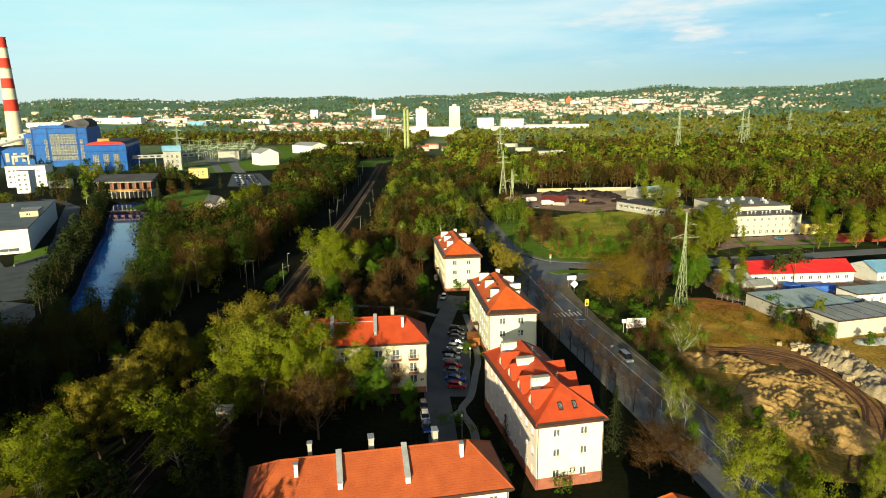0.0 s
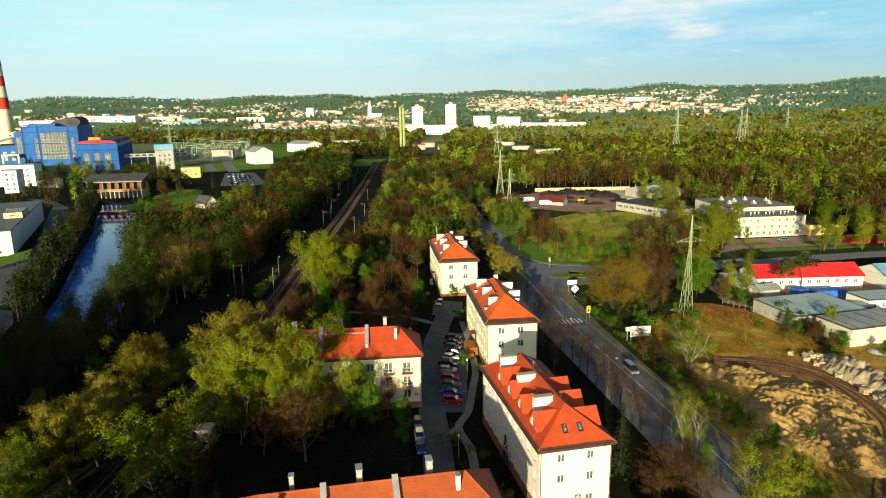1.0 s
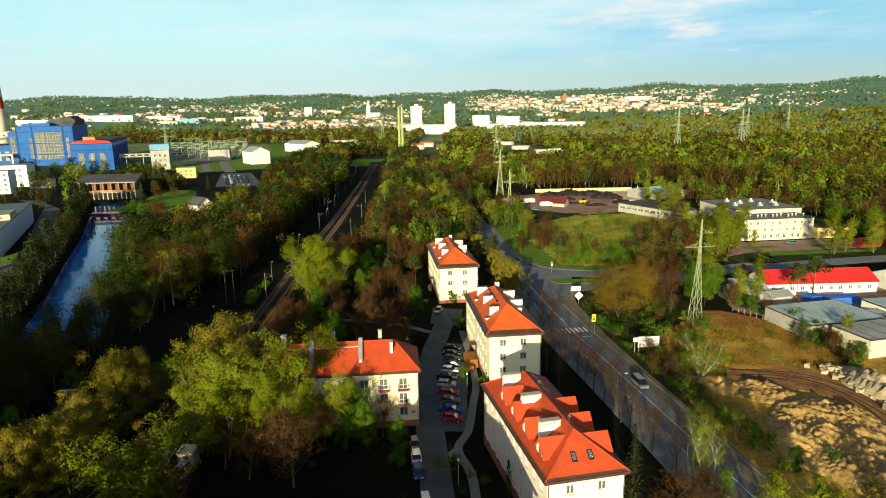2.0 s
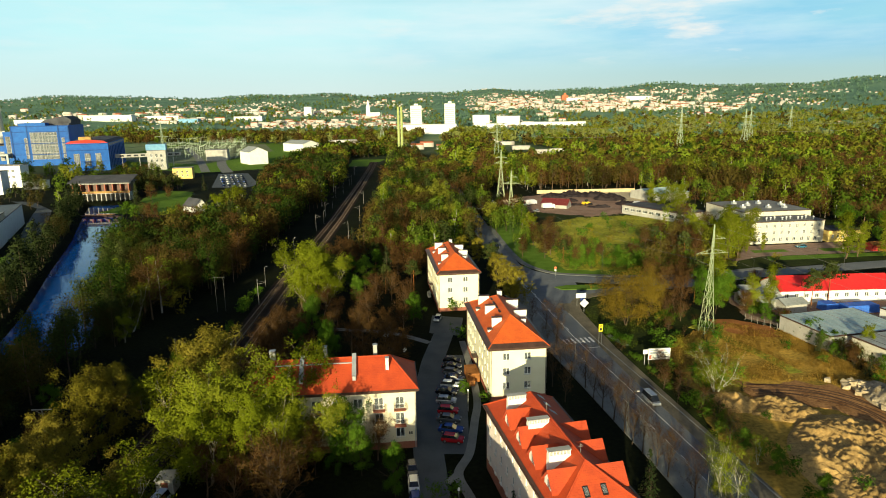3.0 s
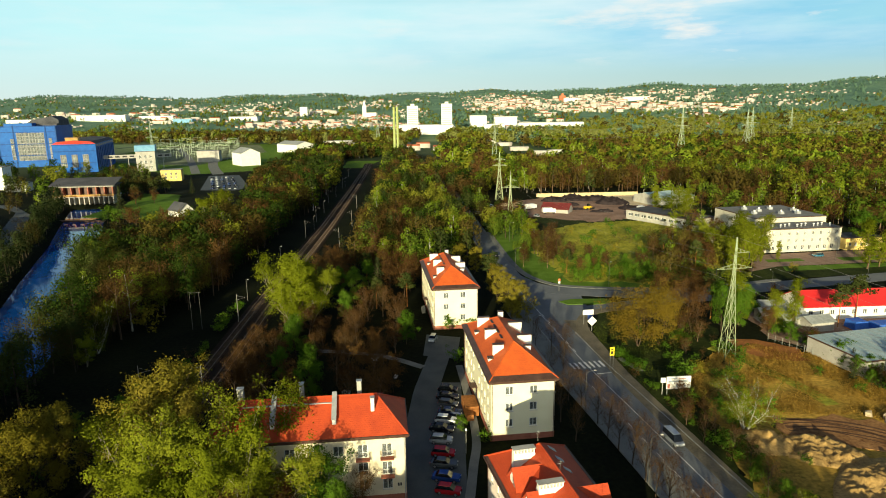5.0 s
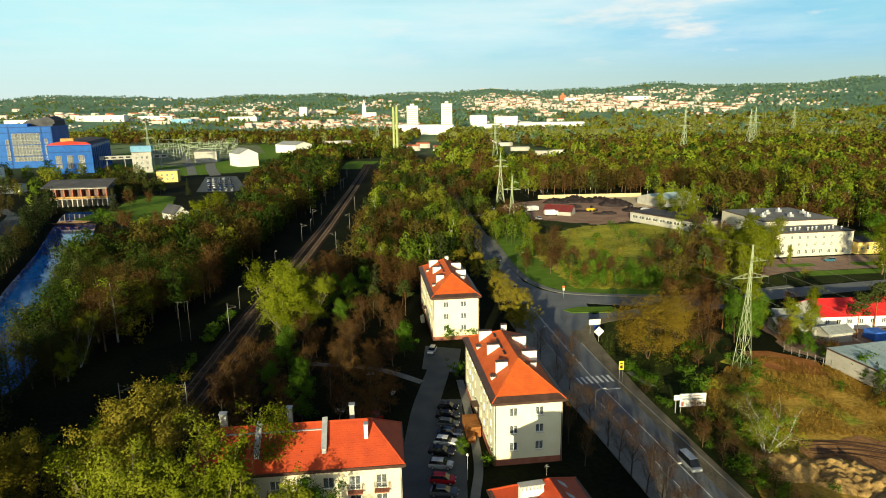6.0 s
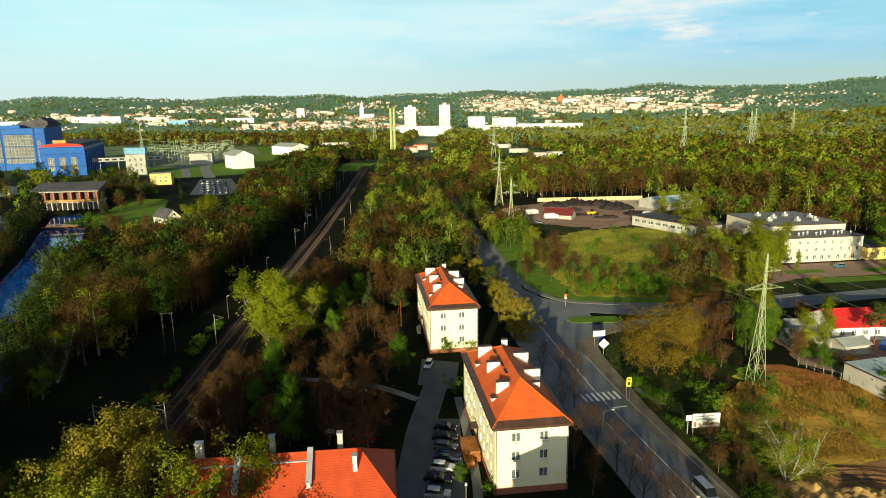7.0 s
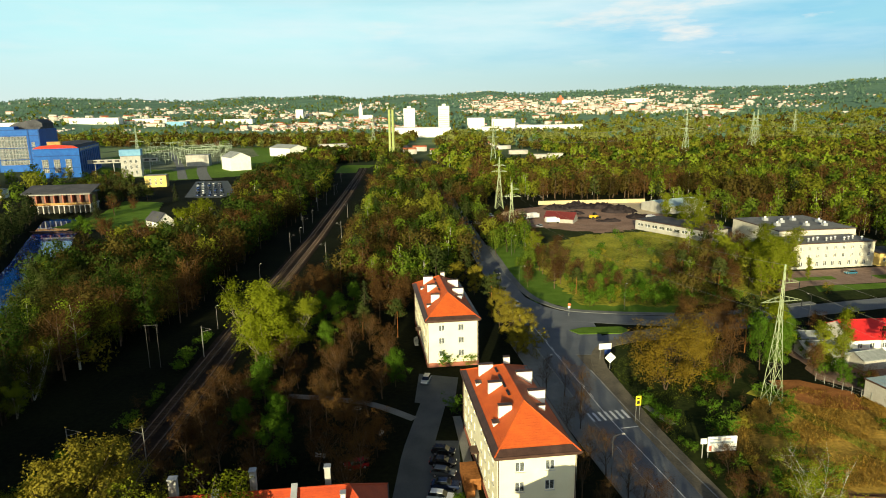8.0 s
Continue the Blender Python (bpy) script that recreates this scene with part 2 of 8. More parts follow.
M_tile_red = tiled_roof("red_clay_tiles", (0.31, 0.03, 0.004), (0.53, 0.066, 0.007))
M_tile_old = tiled_roof("weathered_clay_tiles", (0.27, 0.045, 0.008), (0.45, 0.095, 0.018))
M_gutter = matter("dark_brown_sheet_metal", (0.055, 0.030, 0.022), (0.11, 0.06, 0.045), 0.8, 0.45, metal=0.2)
M_frame = plain("white_window_frame", (0.78, 0.77, 0.74), 0.45)
M_sill = matter("window_sill", (0.5, 0.48, 0.44), (0.66, 0.64, 0.58), 1.5, 0.7)
M_lead = matter("grey_flashing", (0.30, 0.31, 0.33), (0.48, 0.49, 0.5), 1.0, 0.5, metal=0.3)
M_iron = plain("dark_iron", (0.03, 0.03, 0.032), 0.5, 0.6)
M_pole = matter("grey_pole_concrete", (0.16, 0.16, 0.15), (0.27, 0.26, 0.24), 0.5, 0.9)
M_darkpole = matter("dark_weathered_pole", (0.045, 0.045, 0.042), (0.10, 0.10, 0.092), 0.5, 0.8)
M_steel = matter("galvanised_steel", (0.26, 0.27, 0.25), (0.42, 0.43, 0.39), 0.8, 0.55, metal=0.25)
M_farpylon = matter("weathered_green_steel", (0.24, 0.30, 0.20), (0.34, 0.40, 0.28), 0.6, 0.6)
M_pylon = matter("pale_green_painted_steel", (0.26, 0.31, 0.17), (0.40, 0.45, 0.27), 0.6, 0.6)
M_concrete = matter("concrete", (0.34, 0.33, 0.30), (0.52, 0.50, 0.45), 0.5, 0.9, 0.005, 8)
M_blue = matter("blue_cladding", (0.004, 0.07, 0.3), (0.008, 0.115, 0.42), 0.05, 0.6, fine=0.4)
M_bluedark = matter("dark_blue_trim", (0.003, 0.04, 0.17), (0.006, 0.065, 0.25), 0.2, 0.6)
M_bluelight = matter("light_blue_sheet", (0.10, 0.24, 0.40), (0.20, 0.40, 0.56), 0.2, 0.6)
M_darkroof = matter("dark_bitumen_roof", (0.035, 0.036, 0.042), (0.09, 0.09, 0.10), 0.15, 0.85, 0.01, 2.0)
M_greyroof = matter("grey_sheet_roof", (0.20, 0.215, 0.21), (0.36, 0.375, 0.36), 0.15, 0.6, fine=1.2)
M_tealroof = matter("pale_teal_sheet_roof", (0.26, 0.36, 0.37), (0.44, 0.54, 0.54), 0.15, 0.55, fine=1.2)
M_officeroof = matter("slate_grey_felt_roof", (0.075, 0.10, 0.12), (0.15, 0.18, 0.20), 0.12, 0.85, fine=1.5)
M_annexpale = matter("pale_tan_render", (0.50, 0.42, 0.28), (0.66, 0.57, 0.40), 0.4, 0.9)
M_redroof = matter("bright_red_sheet_roof", (0.50, 0.018, 0.02), (0.66, 0.035, 0.03), 0.12, 0.5, fine=1.0)
M_chim_red = matter("red_chimney_paint", (0.48, 0.03, 0.02), (0.60, 0.06, 0.035), 0.1, 0.8)
M_chim_white = matter("faded_white_chimney_paint", (0.58, 0.50, 0.33), (0.76, 0.70, 0.55), 0.1, 0.85)
M_mastgreen = matter("yellow_green_paint", (0.24, 0.29, 0.09), (0.36, 0.4, 0.15), 0.2, 0.7)
M_bark = matter("bark", (0.0315, 0.0224, 0.0154), (0.091, 0.0665, 0.0455), 0.8, 0.95, per_object=0.2)
M_birchbark = matter("birch_bark", (0.32, 0.29, 0.24), (0.66, 0.62, 0.54), 1.4, 0.85)
M_palebark = matter("brown_branch_bark", (0.09, 0.058, 0.036), (0.20, 0.14, 0.09), 0.9, 0.9)
M_lightbark = matter("light_brown_bark", (0.15, 0.125, 0.085), (0.4, 0.35, 0.26), 1.2, 0.9)
L_olive = foliage("willow_leaves", (0.0932, 0.0816, 0.0081), (0.1863, 0.1564, 0.0162), (0.2959, 0.238, 0.0378), 0.2)
L_lime = foliage("fresh_birch_leaves", (0.0657, 0.0849, 0.004), (0.1335, 0.1569, 0.0088), (0.2151, 0.2289, 0.0208), 0.2)
L_green = foliage("maple_leaves", (0.0231, 0.0597, 0.0048), (0.0601, 0.1202, 0.0098), (0.111, 0.1828, 0.0179), 0.2)
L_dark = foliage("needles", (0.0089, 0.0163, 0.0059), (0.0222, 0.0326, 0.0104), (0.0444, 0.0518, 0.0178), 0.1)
L_bud = foliage("reddish_brown_buds", (0.0492, 0.0238, 0.0082), (0.0918, 0.0476, 0.0156), (0.1394, 0.0804, 0.0262), 0.2)
L_brown = foliage("brown_young_leaves", (0.0444, 0.0333, 0.0074), (0.0777, 0.0592, 0.0133), (0.1184, 0.0962, 0.0207), 0.2)
L_wood_green = foliage("wood_leaves", (0.0453, 0.0805, 0.008), (0.0906, 0.1409, 0.0131), (0.151, 0.2013, 0.0242))
L_wood_lime = foliage("light_wood_leaves", (0.1006, 0.156, 0.0091), (0.1711, 0.2365, 0.016), (0.2516, 0.312, 0.0352))
L_wood_olive = foliage("olive_wood_leaves", (0.1006, 0.1157, 0.0101), (0.1711, 0.1812, 0.0171), (0.2516, 0.2516, 0.0332))
L_amber = foliage("amber_young_leaves", (0.1036, 0.0703, 0.0089), (0.1776, 0.1221, 0.0148), (0.2442, 0.1776, 0.0296), 0.2)
# maple green cut by half or more, so the leaf colour itself holds shade
L_deep = foliage("shade_green_leaves", (0.0096, 0.0229, 0.0037), (0.0252, 0.0474, 0.0067), (0.0488, 0.074, 0.0118), 0.2)
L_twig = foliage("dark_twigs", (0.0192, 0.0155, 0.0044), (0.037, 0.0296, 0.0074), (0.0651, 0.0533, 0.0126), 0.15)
# the next two leaf colours are paled and blued to hold distance haze
L_pale = foliage("haze_paled_leaves", (0.10, 0.125, 0.03), (0.175, 0.20, 0.05), (0.26, 0.27, 0.08), 0.3)
L_hill = foliage("haze_tinted_hill_woods", (0.0632, 0.1369, 0.1053), (0.1158, 0.2001, 0.1369), (0.1685, 0.2527, 0.1474), 0.3)
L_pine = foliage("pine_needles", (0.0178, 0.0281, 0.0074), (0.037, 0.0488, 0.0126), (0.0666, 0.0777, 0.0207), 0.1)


def clear_glass():
    m, n, l, p = node_material("window_glass")
    p.inputs["Base Color"].default_value = (0.62, 0.68, 0.70, 1)
    p.inputs["Roughness"].default_value = 0.04
    p.inputs["Transmission Weight"].default_value = 0.85
    p.inputs["IOR"].default_value = 1.45
    return m


def still_water():
    m, n, l, p = node_material("canal_water")
    # the reflected blue sky is put into this base colour and the specular tint
    p.inputs["Base Color"].default_value = (0.003, 0.065, 0.30, 1)
    p.inputs["Roughness"].default_value = 0.04
    p.inputs["IOR"].default_value = 1.33
    p.inputs["Specular Tint"].default_value = (0.3, 0.6, 1.0, 1)
    geo, noi, b = n.new("ShaderNodeNewGeometry"), n.new("ShaderNodeTexNoise"), n.new("ShaderNodeBump")
    noi.inputs["Scale"].default_value, noi.inputs["Detail"].default_value = 0.7, 3
    l.new(geo.outputs["Position"], noi.inputs["Vector"])
    b.inputs["Strength"].default_value, b.inputs["Distance"].default_value = 0.02, 0.05
    l.new(noi.outputs["Fac"], b.inputs["Height"])
    l.new(b.outputs["Normal"], p.inputs["Normal"])
    return m


M_glass = clear_glass()
M_water = still_water()


# ---- building blocks ----
class Geo:
    """Gathers vertices and faces; m is the pose that new pieces get."""

    def __init__(self):
        self.v, self.f, self.m = [], [], Matrix()

    def add(self, verts, faces):
        k = len(self.v)
        self.v += [tuple(self.m @ Vector(p)) for p in verts]
        self.f += [tuple(k + i for i in face) for face in faces]
        return self

    def box(self, x0, y0, z0, x1, y1, z1, inset=0.0):
        i = inset
        return self.add([(x0, y0, z0), (x1, y0, z0), (x1, y1, z0), (x0, y1, z0), (x0 + i, y0 + i, z1), (x1 - i, y0 + i, z1), (x1 - i, y1 - i, z1), (x0 + i, y1 - i, z1)],
                        [(3, 2, 1, 0), (4, 5, 6, 7), (0, 1, 5, 4), (1, 2, 6, 5), (2, 3, 7, 6), (3, 0, 4, 7)])

    def tube(self, a, b, r0, r1=None, n=6, caps=True):
        a, b, r1 = Vector(a), Vector(b), r0 if r1 is None else r1
        d = (b - a).normalized()
        s = d.cross(Vector((0, 0, 1)) if abs(d.z) < 0.9 else Vector((1, 0, 0))).normalized()
        t = d.cross(s)
        ring = [(s * math.cos(2 * math.pi * (k + 0.5) / n) + t * math.sin(2 * math.pi * (k + 0.5) / n)) for k in range(n)]
        faces = [(k, (k + 1) % n, n + (k + 1) % n, n + k) for k in range(n)]
        if caps:
            faces += [tuple(range(n - 1, -1, -1)), tuple(range(n, 2 * n))]
        return self.add([a + q * r0 for q in ring] + [b + q * r1 for q in ring], faces)

    def pipe(self, points, radii, n=6):
        """One connected pipe along several points."""
        k0, rings = len(self.v), []
        pts = [Vector(p) for p in points]
        for k, p in enumerate(pts):
            d = (pts[min(k + 1, len(pts) - 1)] - pts[max(k - 1, 0)]).normalized()
            s = d.cross(Vector((0, 0, 1)) if abs(d.z) < 0.9 else Vector((1, 0, 0))).normalized()
            t = d.cross(s)
            rings += [p + (s * math.cos(2 * math.pi * j / n) + t * math.sin(2 * math.pi * j / n)) * radii[k] for j in range(n)]
        faces = [(k * n + j, k * n + (j + 1) % n, (k + 1) * n + (j + 1) % n, (k + 1) * n + j) for k in range(len(pts) - 1) for j in range(n)]
        return self.add(rings, faces + [tuple(range(n)), tuple(range(len(rings) - n, len(rings)))])

    def slab(self, points, thick):
        """A flat or sloping outline, thickened downwards along z."""
        n = len(points)
        low = [(x, y, z - thick) for x, y, z in points]
        return self.add(list(points) + low, [tuple(range(n)), tuple(range(2 * n - 1, n - 1, -1))] + [(k, n + k, n + (k + 1) % n, (k + 1) % n) for k in range(n)])

    def prism(self, outline, axis, lo, hi):
        """An outline in the plane across an axis ('x' or 'y'), drawn out from lo to hi."""
        n = len(outline)
        at = (lambda u, w, q: (q, u, w)) if axis == "x" else (lambda u, w, q: (u, q, w))
        return self.add([at(u, w, lo) for u, w in outline] + [at(u, w, hi) for u, w in outline],
                        [tuple(range(n)), tuple(range(2 * n - 1, n - 1, -1))] + [(k, n + k, n + (k + 1) % n, (k + 1) % n) for k in range(n)])

    def mesh(self, name, mat):
        me = bpy.data.meshes.new(name)
        me.from_pydata(self.v, [], self.f)
        me.materials.append(mat)
        bm = bmesh.new()
        bm.from_mesh(me)
        bmesh.ops.recalc_face_normals(bm, faces=bm.faces)
        bm.to_mesh(me)
        bm.free()
        return me


def put(geo, name, mat, parent=None, label="", category="", group="", kind="", m=None):
    """One mesh object of a Geo or a ready mesh, under a thing or a part when a parent is given."""
    ob = new(name, geo.mesh(name, mat) if isinstance(geo, Geo) else geo)
    if parent is not None:
        ob.parent = parent
    if m is not None:
        ob.matrix_basis = m
    return tagged(ob, label, category, group, kind)


def thing(name, m, label, category, group=""):
    ob = new(name)
    ob.empty_display_size = 0.3
    ob.matrix_basis = m
    return tagged(ob, label, category, group)


def array_mesh(name, verts, quads, mats, index=None, normals=None):
    """A mesh of three- or four-cornered faces from arrays, with soft normals where given."""
    quads = np.asarray(quads, np.int32)
    n = quads.shape[1]
    me = bpy.data.meshes.new(name)
    me.vertices.add(len(verts))
    me.vertices.foreach_set("co", np.asarray(verts, np.float32).ravel())
    me.loops.add(len(quads) * n)
    me.loops.foreach_set("vertex_index", quads.ravel())
    me.polygons.add(len(quads))
    me.polygons.foreach_set("loop_start", np.arange(0, len(quads) * n, n, dtype=np.int32))
    for mat in mats:
        me.materials.append(mat)
    if index is not None:
        me.polygons.foreach_set("material_index", np.asarray(index, np.int32))
    me.update(calc_edges=True)
    if normals is not None:
        me.normals_split_custom_set_from_vertices(np.asarray(normals, np.float32))
    return me


def between(y, table):
    return float(np.interp(y, [a for a, _ in table], [b for _, b in table]))


# ---- lie of the land ----
CANAL = [(20, -88), (100, -96), (140, -103.5), (169, -111), (194, -121.5), (245, -147), (300, -173), (345, -197), (412, -231)]
RAIL = [(20, -50), (140, -51.5), (160, -52.3), (216, -56.6), (286, -61), (341, -64.5), (491, -76.5), (654, -91), (900, -118)]
ROAD = [(10, 59), (60, 49.5), (90, 44), (113, 39.5), (141, 33.5), (166, 28), (190, 24), (212, 20.5), (232, 17), (280, 11), (350, 3.5), (473, -9), (650, -41), (873, -67), (1200, -100)]
CREST = [(-1.2, 118), (-0.7, 120), (-0.3, 130), (-0.12, 150), (-0.02, 142), (0.05, 152), (0.15, 146), (0.30, 162), (0.42, 158), (0.50, 170), (0.58, 176), (0.65, 184), (1.2, 195)]


def land(x, y):
    """Height of the ground."""
    x, y = np.asarray(x, float), np.asarray(y, float)
    r, az = np.hypot(x, y), np.arctan2(x, y)
    s = np.clip((r - 1450) / 2850, 0, 1)
    s = s * s * (3 - 2 * s)
    crest = np.interp(az, [a for a, _ in CREST], [b for _, b in CREST])
    wave = 9 * np.sin(az * 23 + 1.3) + 6 * np.sin(az * 51 + r / 700) + 7 * np.sin(r / 330 + az * 9)
    h = s * (crest + wave * (0.35 + 0.65 * s)) * np.where(y > -400, 1, 0)
    h = h - np.clip((r - 4350) / 500, 0, 1) * 60 * s
    d = np.abs(x - np.interp(y, [a for a, _ in CANAL], [b for _, b in CANAL])) * 0.9
    cut = np.clip((12.0 - d) / 3.8, 0, 1) * np.clip((413 - y) / 3, 0, 1) * np.clip((y - 156) / 8, 0, 1)
    return h - 4.2 * cut


def steps(lo, hi, mid_lo, mid_hi, fine, grow=1.16):
    out = list(np.arange(mid_lo, mid_hi + 0.01, fine))
    for sign, end in ((1, hi), (-1, lo)):
        at, d = (mid_hi if sign > 0 else mid_lo), fine
        while sign * at < sign * end:
            d = min(d * grow, 130)
            at += sign * d
            out.append(at)
    return np.array(sorted(out))


xs, ys = steps(-4800, 4800, -300, 160, 2.6), steps(-1200, 4900, 30, 430, 2.6)
gx, gy = np.meshgrid(xs, ys)
gz = land(gx, gy)
nx, ny = len(xs), len(ys)
ii = (np.arange(ny - 1)[:, None] * nx + np.arange(nx - 1)[None, :]).ravel()
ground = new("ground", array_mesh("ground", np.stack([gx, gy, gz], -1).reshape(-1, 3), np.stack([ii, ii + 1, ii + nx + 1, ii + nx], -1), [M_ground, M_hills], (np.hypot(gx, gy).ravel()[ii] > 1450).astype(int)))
tagged(ground, "grassy and wooded ground running to low hills", "ground", kind="structure")
for poly in ground.data.polygons:
    poly.use_smooth = True


def outline_points(corners, step=2.0, wobble=0.0, seed=0):
    rng = random.Random(seed)
    out = []
    for (x0, y0), (x1, y1) in zip(corners, corners[1:] + corners[:1]):
        k = max(1, int(math.hypot(x1 - x0, y1 - y0) / step))
        for j in range(k):
            out.append((x0 + (x1 - x0) * j / k + rng.uniform(-wobble, wobble), y0 + (y1 - y0) * j / k + rng.uniform(-wobble, wobble)))
    return out


def patch(name, corners, top, mat, label, category="ground", wobble=0.0, seed=0, kind="structure"):
    """A thin layer of ground cover with its own outline."""
    pts = outline_points(corners, 2.0, wobble, seed) if wobble else corners
    g = Geo().slab([(x, y, top) for x, y in pts], top + 0.25)
    return put(g, name, mat, None, label, category, kind=kind)


def strip(table, lo, hi, left, right, top, step=6.0, thick=0.3, g=None):
    """A band that follows a line x(y), from left to right of it."""
    g = g or Geo()
    n = max(2, int((hi - lo) / step))
    yy = [lo + (hi - lo) * k / n for k in range(n + 1)]
    pts = []
    for y in yy:
        slope = (between(y + 2, table) - between(y - 2, table)) / 4
        c = 1 / math.sqrt(1 + slope * slope)
        pts.append((between(y, table), y, c, -slope * c))
    verts = []
    for x, y, nxx, nyy in pts:
        verts += [(x + left * nxx, y + left * nyy, top), (x + right * nxx, y + right * nyy, top), (x + left * nxx, y + left * nyy, top - thick), (x + right * nxx, y + right * nyy, top - thick)]
    faces = []
    for k in range(n):
        a, b = 4 * k, 4 * k + 4
        faces += [(a, a + 1, b + 1, b), (a + 2, a, b, b + 2), (a + 1, a + 3, b + 3, b + 1)]
    return g.add(verts, faces)


# ---- water, roads, railway ----
put(strip(CANAL, 158, 411, -13, 13, -1.9, 8), "canal_water", M_water, None, "still dark blue canal water between wooded banks", "water", kind="structure")

road = put(strip(ROAD, 10, 1200, -4.1, 4.1, 0.06, 5), "road", M_asphalt, None, "dark asphalt two-lane street with white markings", "road", kind="structure")
put(strip(ROAD, 60, 206, -9.6, -4.3, 0.16, 5), "pavement", M_paving, None, "wide worn pale pavement beside the street", "pavement", kind="structure")
VERGE = [(60, 52.6), (90, 47.6), (113, 43.4), (141, 38.2), (160, 34.9), (176, 33.0), (189, 31.6)]
put(strip(VERGE, 60, 189, -2.4, 1.1, 0.10, 4), "verge", M_shoulder, None, "sandy trodden verge beside the street", "verge", kind="structure")
put(strip(ROAD, 60, 206, -4.32, -4.12, 0.17, 5, g=strip(ROAD, 60, 186, 4.12, 4.32, 0.17, 5)), "kerb", M_kerb, road)
put(strip(ROAD, 60, 228, -0.62, -0.48, 0.075, 4), "centre_line", M_line, road)
put(strip(ROAD, 60, 140, 2.2, 2.32, 0.075, 4), "edge_line", M_line, road)
BRANCH = [(26, 226), (45, 221.5), (66, 220), (84, 224), (100, 229), (130, 237), (165, 245), (260, 262)]
BRANCH2 = [(26, 199.5), (36, 205), (46, 209), (66, 215), (84, 220)]


def ribbon(points, half, top, thick=0.3):
    g, pts = Geo(), []
    for k, (x, y) in enumerate(points):
        a, b = points[max(k - 1, 0)], points[min(k + 1, len(points) - 1)]
        d = Vector((b[0] - a[0], b[1] - a[1])).normalized()
        pts.append(((x - d.y * half, y + d.x * half), (x + d.y * half, y - d.x * half)))
    ring = [p for p, _ in pts] + [q for _, q in reversed(pts)]
    verts, faces, n = [], [], len(pts)
    for p, q in pts:
        verts += [(*p, top), (*q, top), (*p, top - thick), (*q, top - thick)]
    for k in range(n - 1):
        a, b = 4 * k, 4 * k + 4
        faces += [(a, a + 1, b + 1, b), (a + 2, a, b, b + 2), (a + 1, a + 3, b + 3, b + 1)]
    return g.add(verts, faces)


def smooth_line(points, per=6):
    out = []
    for k in range(len(points) - 1):
        p0, p1, p2, p3 = (Vector(points[min(max(j, 0), len(points) - 1)]) for j in (k - 1, k, k + 1, k + 2))
        for j in range(per):
            t = j / per
            out.append(tuple(0.5 * (2 * p1 + (p2 - p0) * t + (2 * p0 - 5 * p1 + 4 * p2 - p3) * t * t + (3 * p1 - p0 - 3 * p2 + p3) * t ** 3)))
    return out + [tuple(points[-1])]


put(ribbon(smooth_line(BRANCH), 4.2, 0.052), "side_road", M_asphalt, None, "asphalt side street leaving the junction", "road", kind="structure")
put(ribbon(smooth_line(BRANCH2), 3.4, 0.048), "side_road", M_asphalt, None, "asphalt slip lane of the junction", "road", kind="structure")
put(ribbon(smooth_line([(11.5, 320), (14.2, 296), (17.2, 268), (20.8, 247), (25.4, 236.5), (31.5, 230.2), (42, 227.6), (55, 226.2), (68, 225.8), (84, 229.6), (104, 236)]), 1.1, 0.15), "pavement", M_paving, None, "pale paved footway along the side street", "pavement", kind="structure")
put(ribbon(smooth_line([(31.2, 186), (31.6, 193), (33.6, 199), (37.5, 203.2), (45, 206.2), (60, 210)]), 1.5, 0.15), "pavement", M_shoulder, None, "pale paved footway rounding the corner", "pavement", kind="structure")
patch("junction", [(13, 246), (19.2, 244), (24.5, 233.5), (30.5, 228), (36, 224), (36, 204), (31, 196), (20, 196), (15, 214)], 0.044, M_asphalt, "asphalt junction of the street and side street", "road")
patch("traffic_island", [(28.4, 212.6), (30.4, 209.8), (41.4, 210.2), (44, 212.6), (42.6, 215.4), (32.4, 214.9)], 0.2, M_lawn, "grass traffic island with a kerb", "island")
for k in range(7):
    a = 23.9 + k * 1.15
    m = pose(a + 0.4, 164.6 + (a - 24) * 0.22, 0, 0, 0, 12)
    put(Geo().box(-0.27, -1.7, 0.0, 0.27, 1.7, 0.072), "crossing_bar", M_line, road, m=m)
dash_mesh = Geo().box(-0.07, -1.1, 0.0, 0.07, 1.1, 0.076).mesh("lane_dash", M_line)
for k in range(34):
    y = 70 + k * 5.2
    if 158 < y < 170:
        continue
    tilt = math.degrees(math.atan2(-(between(y + 2, ROAD) - between(y - 2, ROAD)), 4))
    put(dash_mesh, "lane_dash", M_line, road, m=pose(between(y, ROAD) - (3.9 if y < 158 else 0.2), y, 0, 0, 0, tilt))
stop = pose(30.6, 160.8, 0, 0, 0, 12)
put(Geo().box(-1.7, -0.1, 0, 1.7, 0.1, 0.072), "stop_line", M_line, road, m=stop)

DRIVE = [(50, 2.5), (70, -0.5), (85, -3.2), (104, -5.2), (118, -6.9), (135, -8.1), (152, -7.7), (168, -6.0), (182, -4.5)]
put(strip(DRIVE, 50, 182, -2.6, 2.5, 0.05, 4), "driveway", M_drive, None, "worn grey driveway between the apartment buildings", "road", kind="structure")
patch("parking_bays", [(-5.3, 112.6), (0.6, 112.6), (0.2, 135), (-0.6, 156), (-5.2, 156), (-6.2, 134)], 0.03, M_drive, "asphalt parking bays along the driveway", "parking")
patch("driveway_end", [(-9.5, 171), (-1.6, 169), (-0.8, 183), (-9.5, 185)], 0.035, M_drive, "asphalt turning place at the driveway's end", "road")
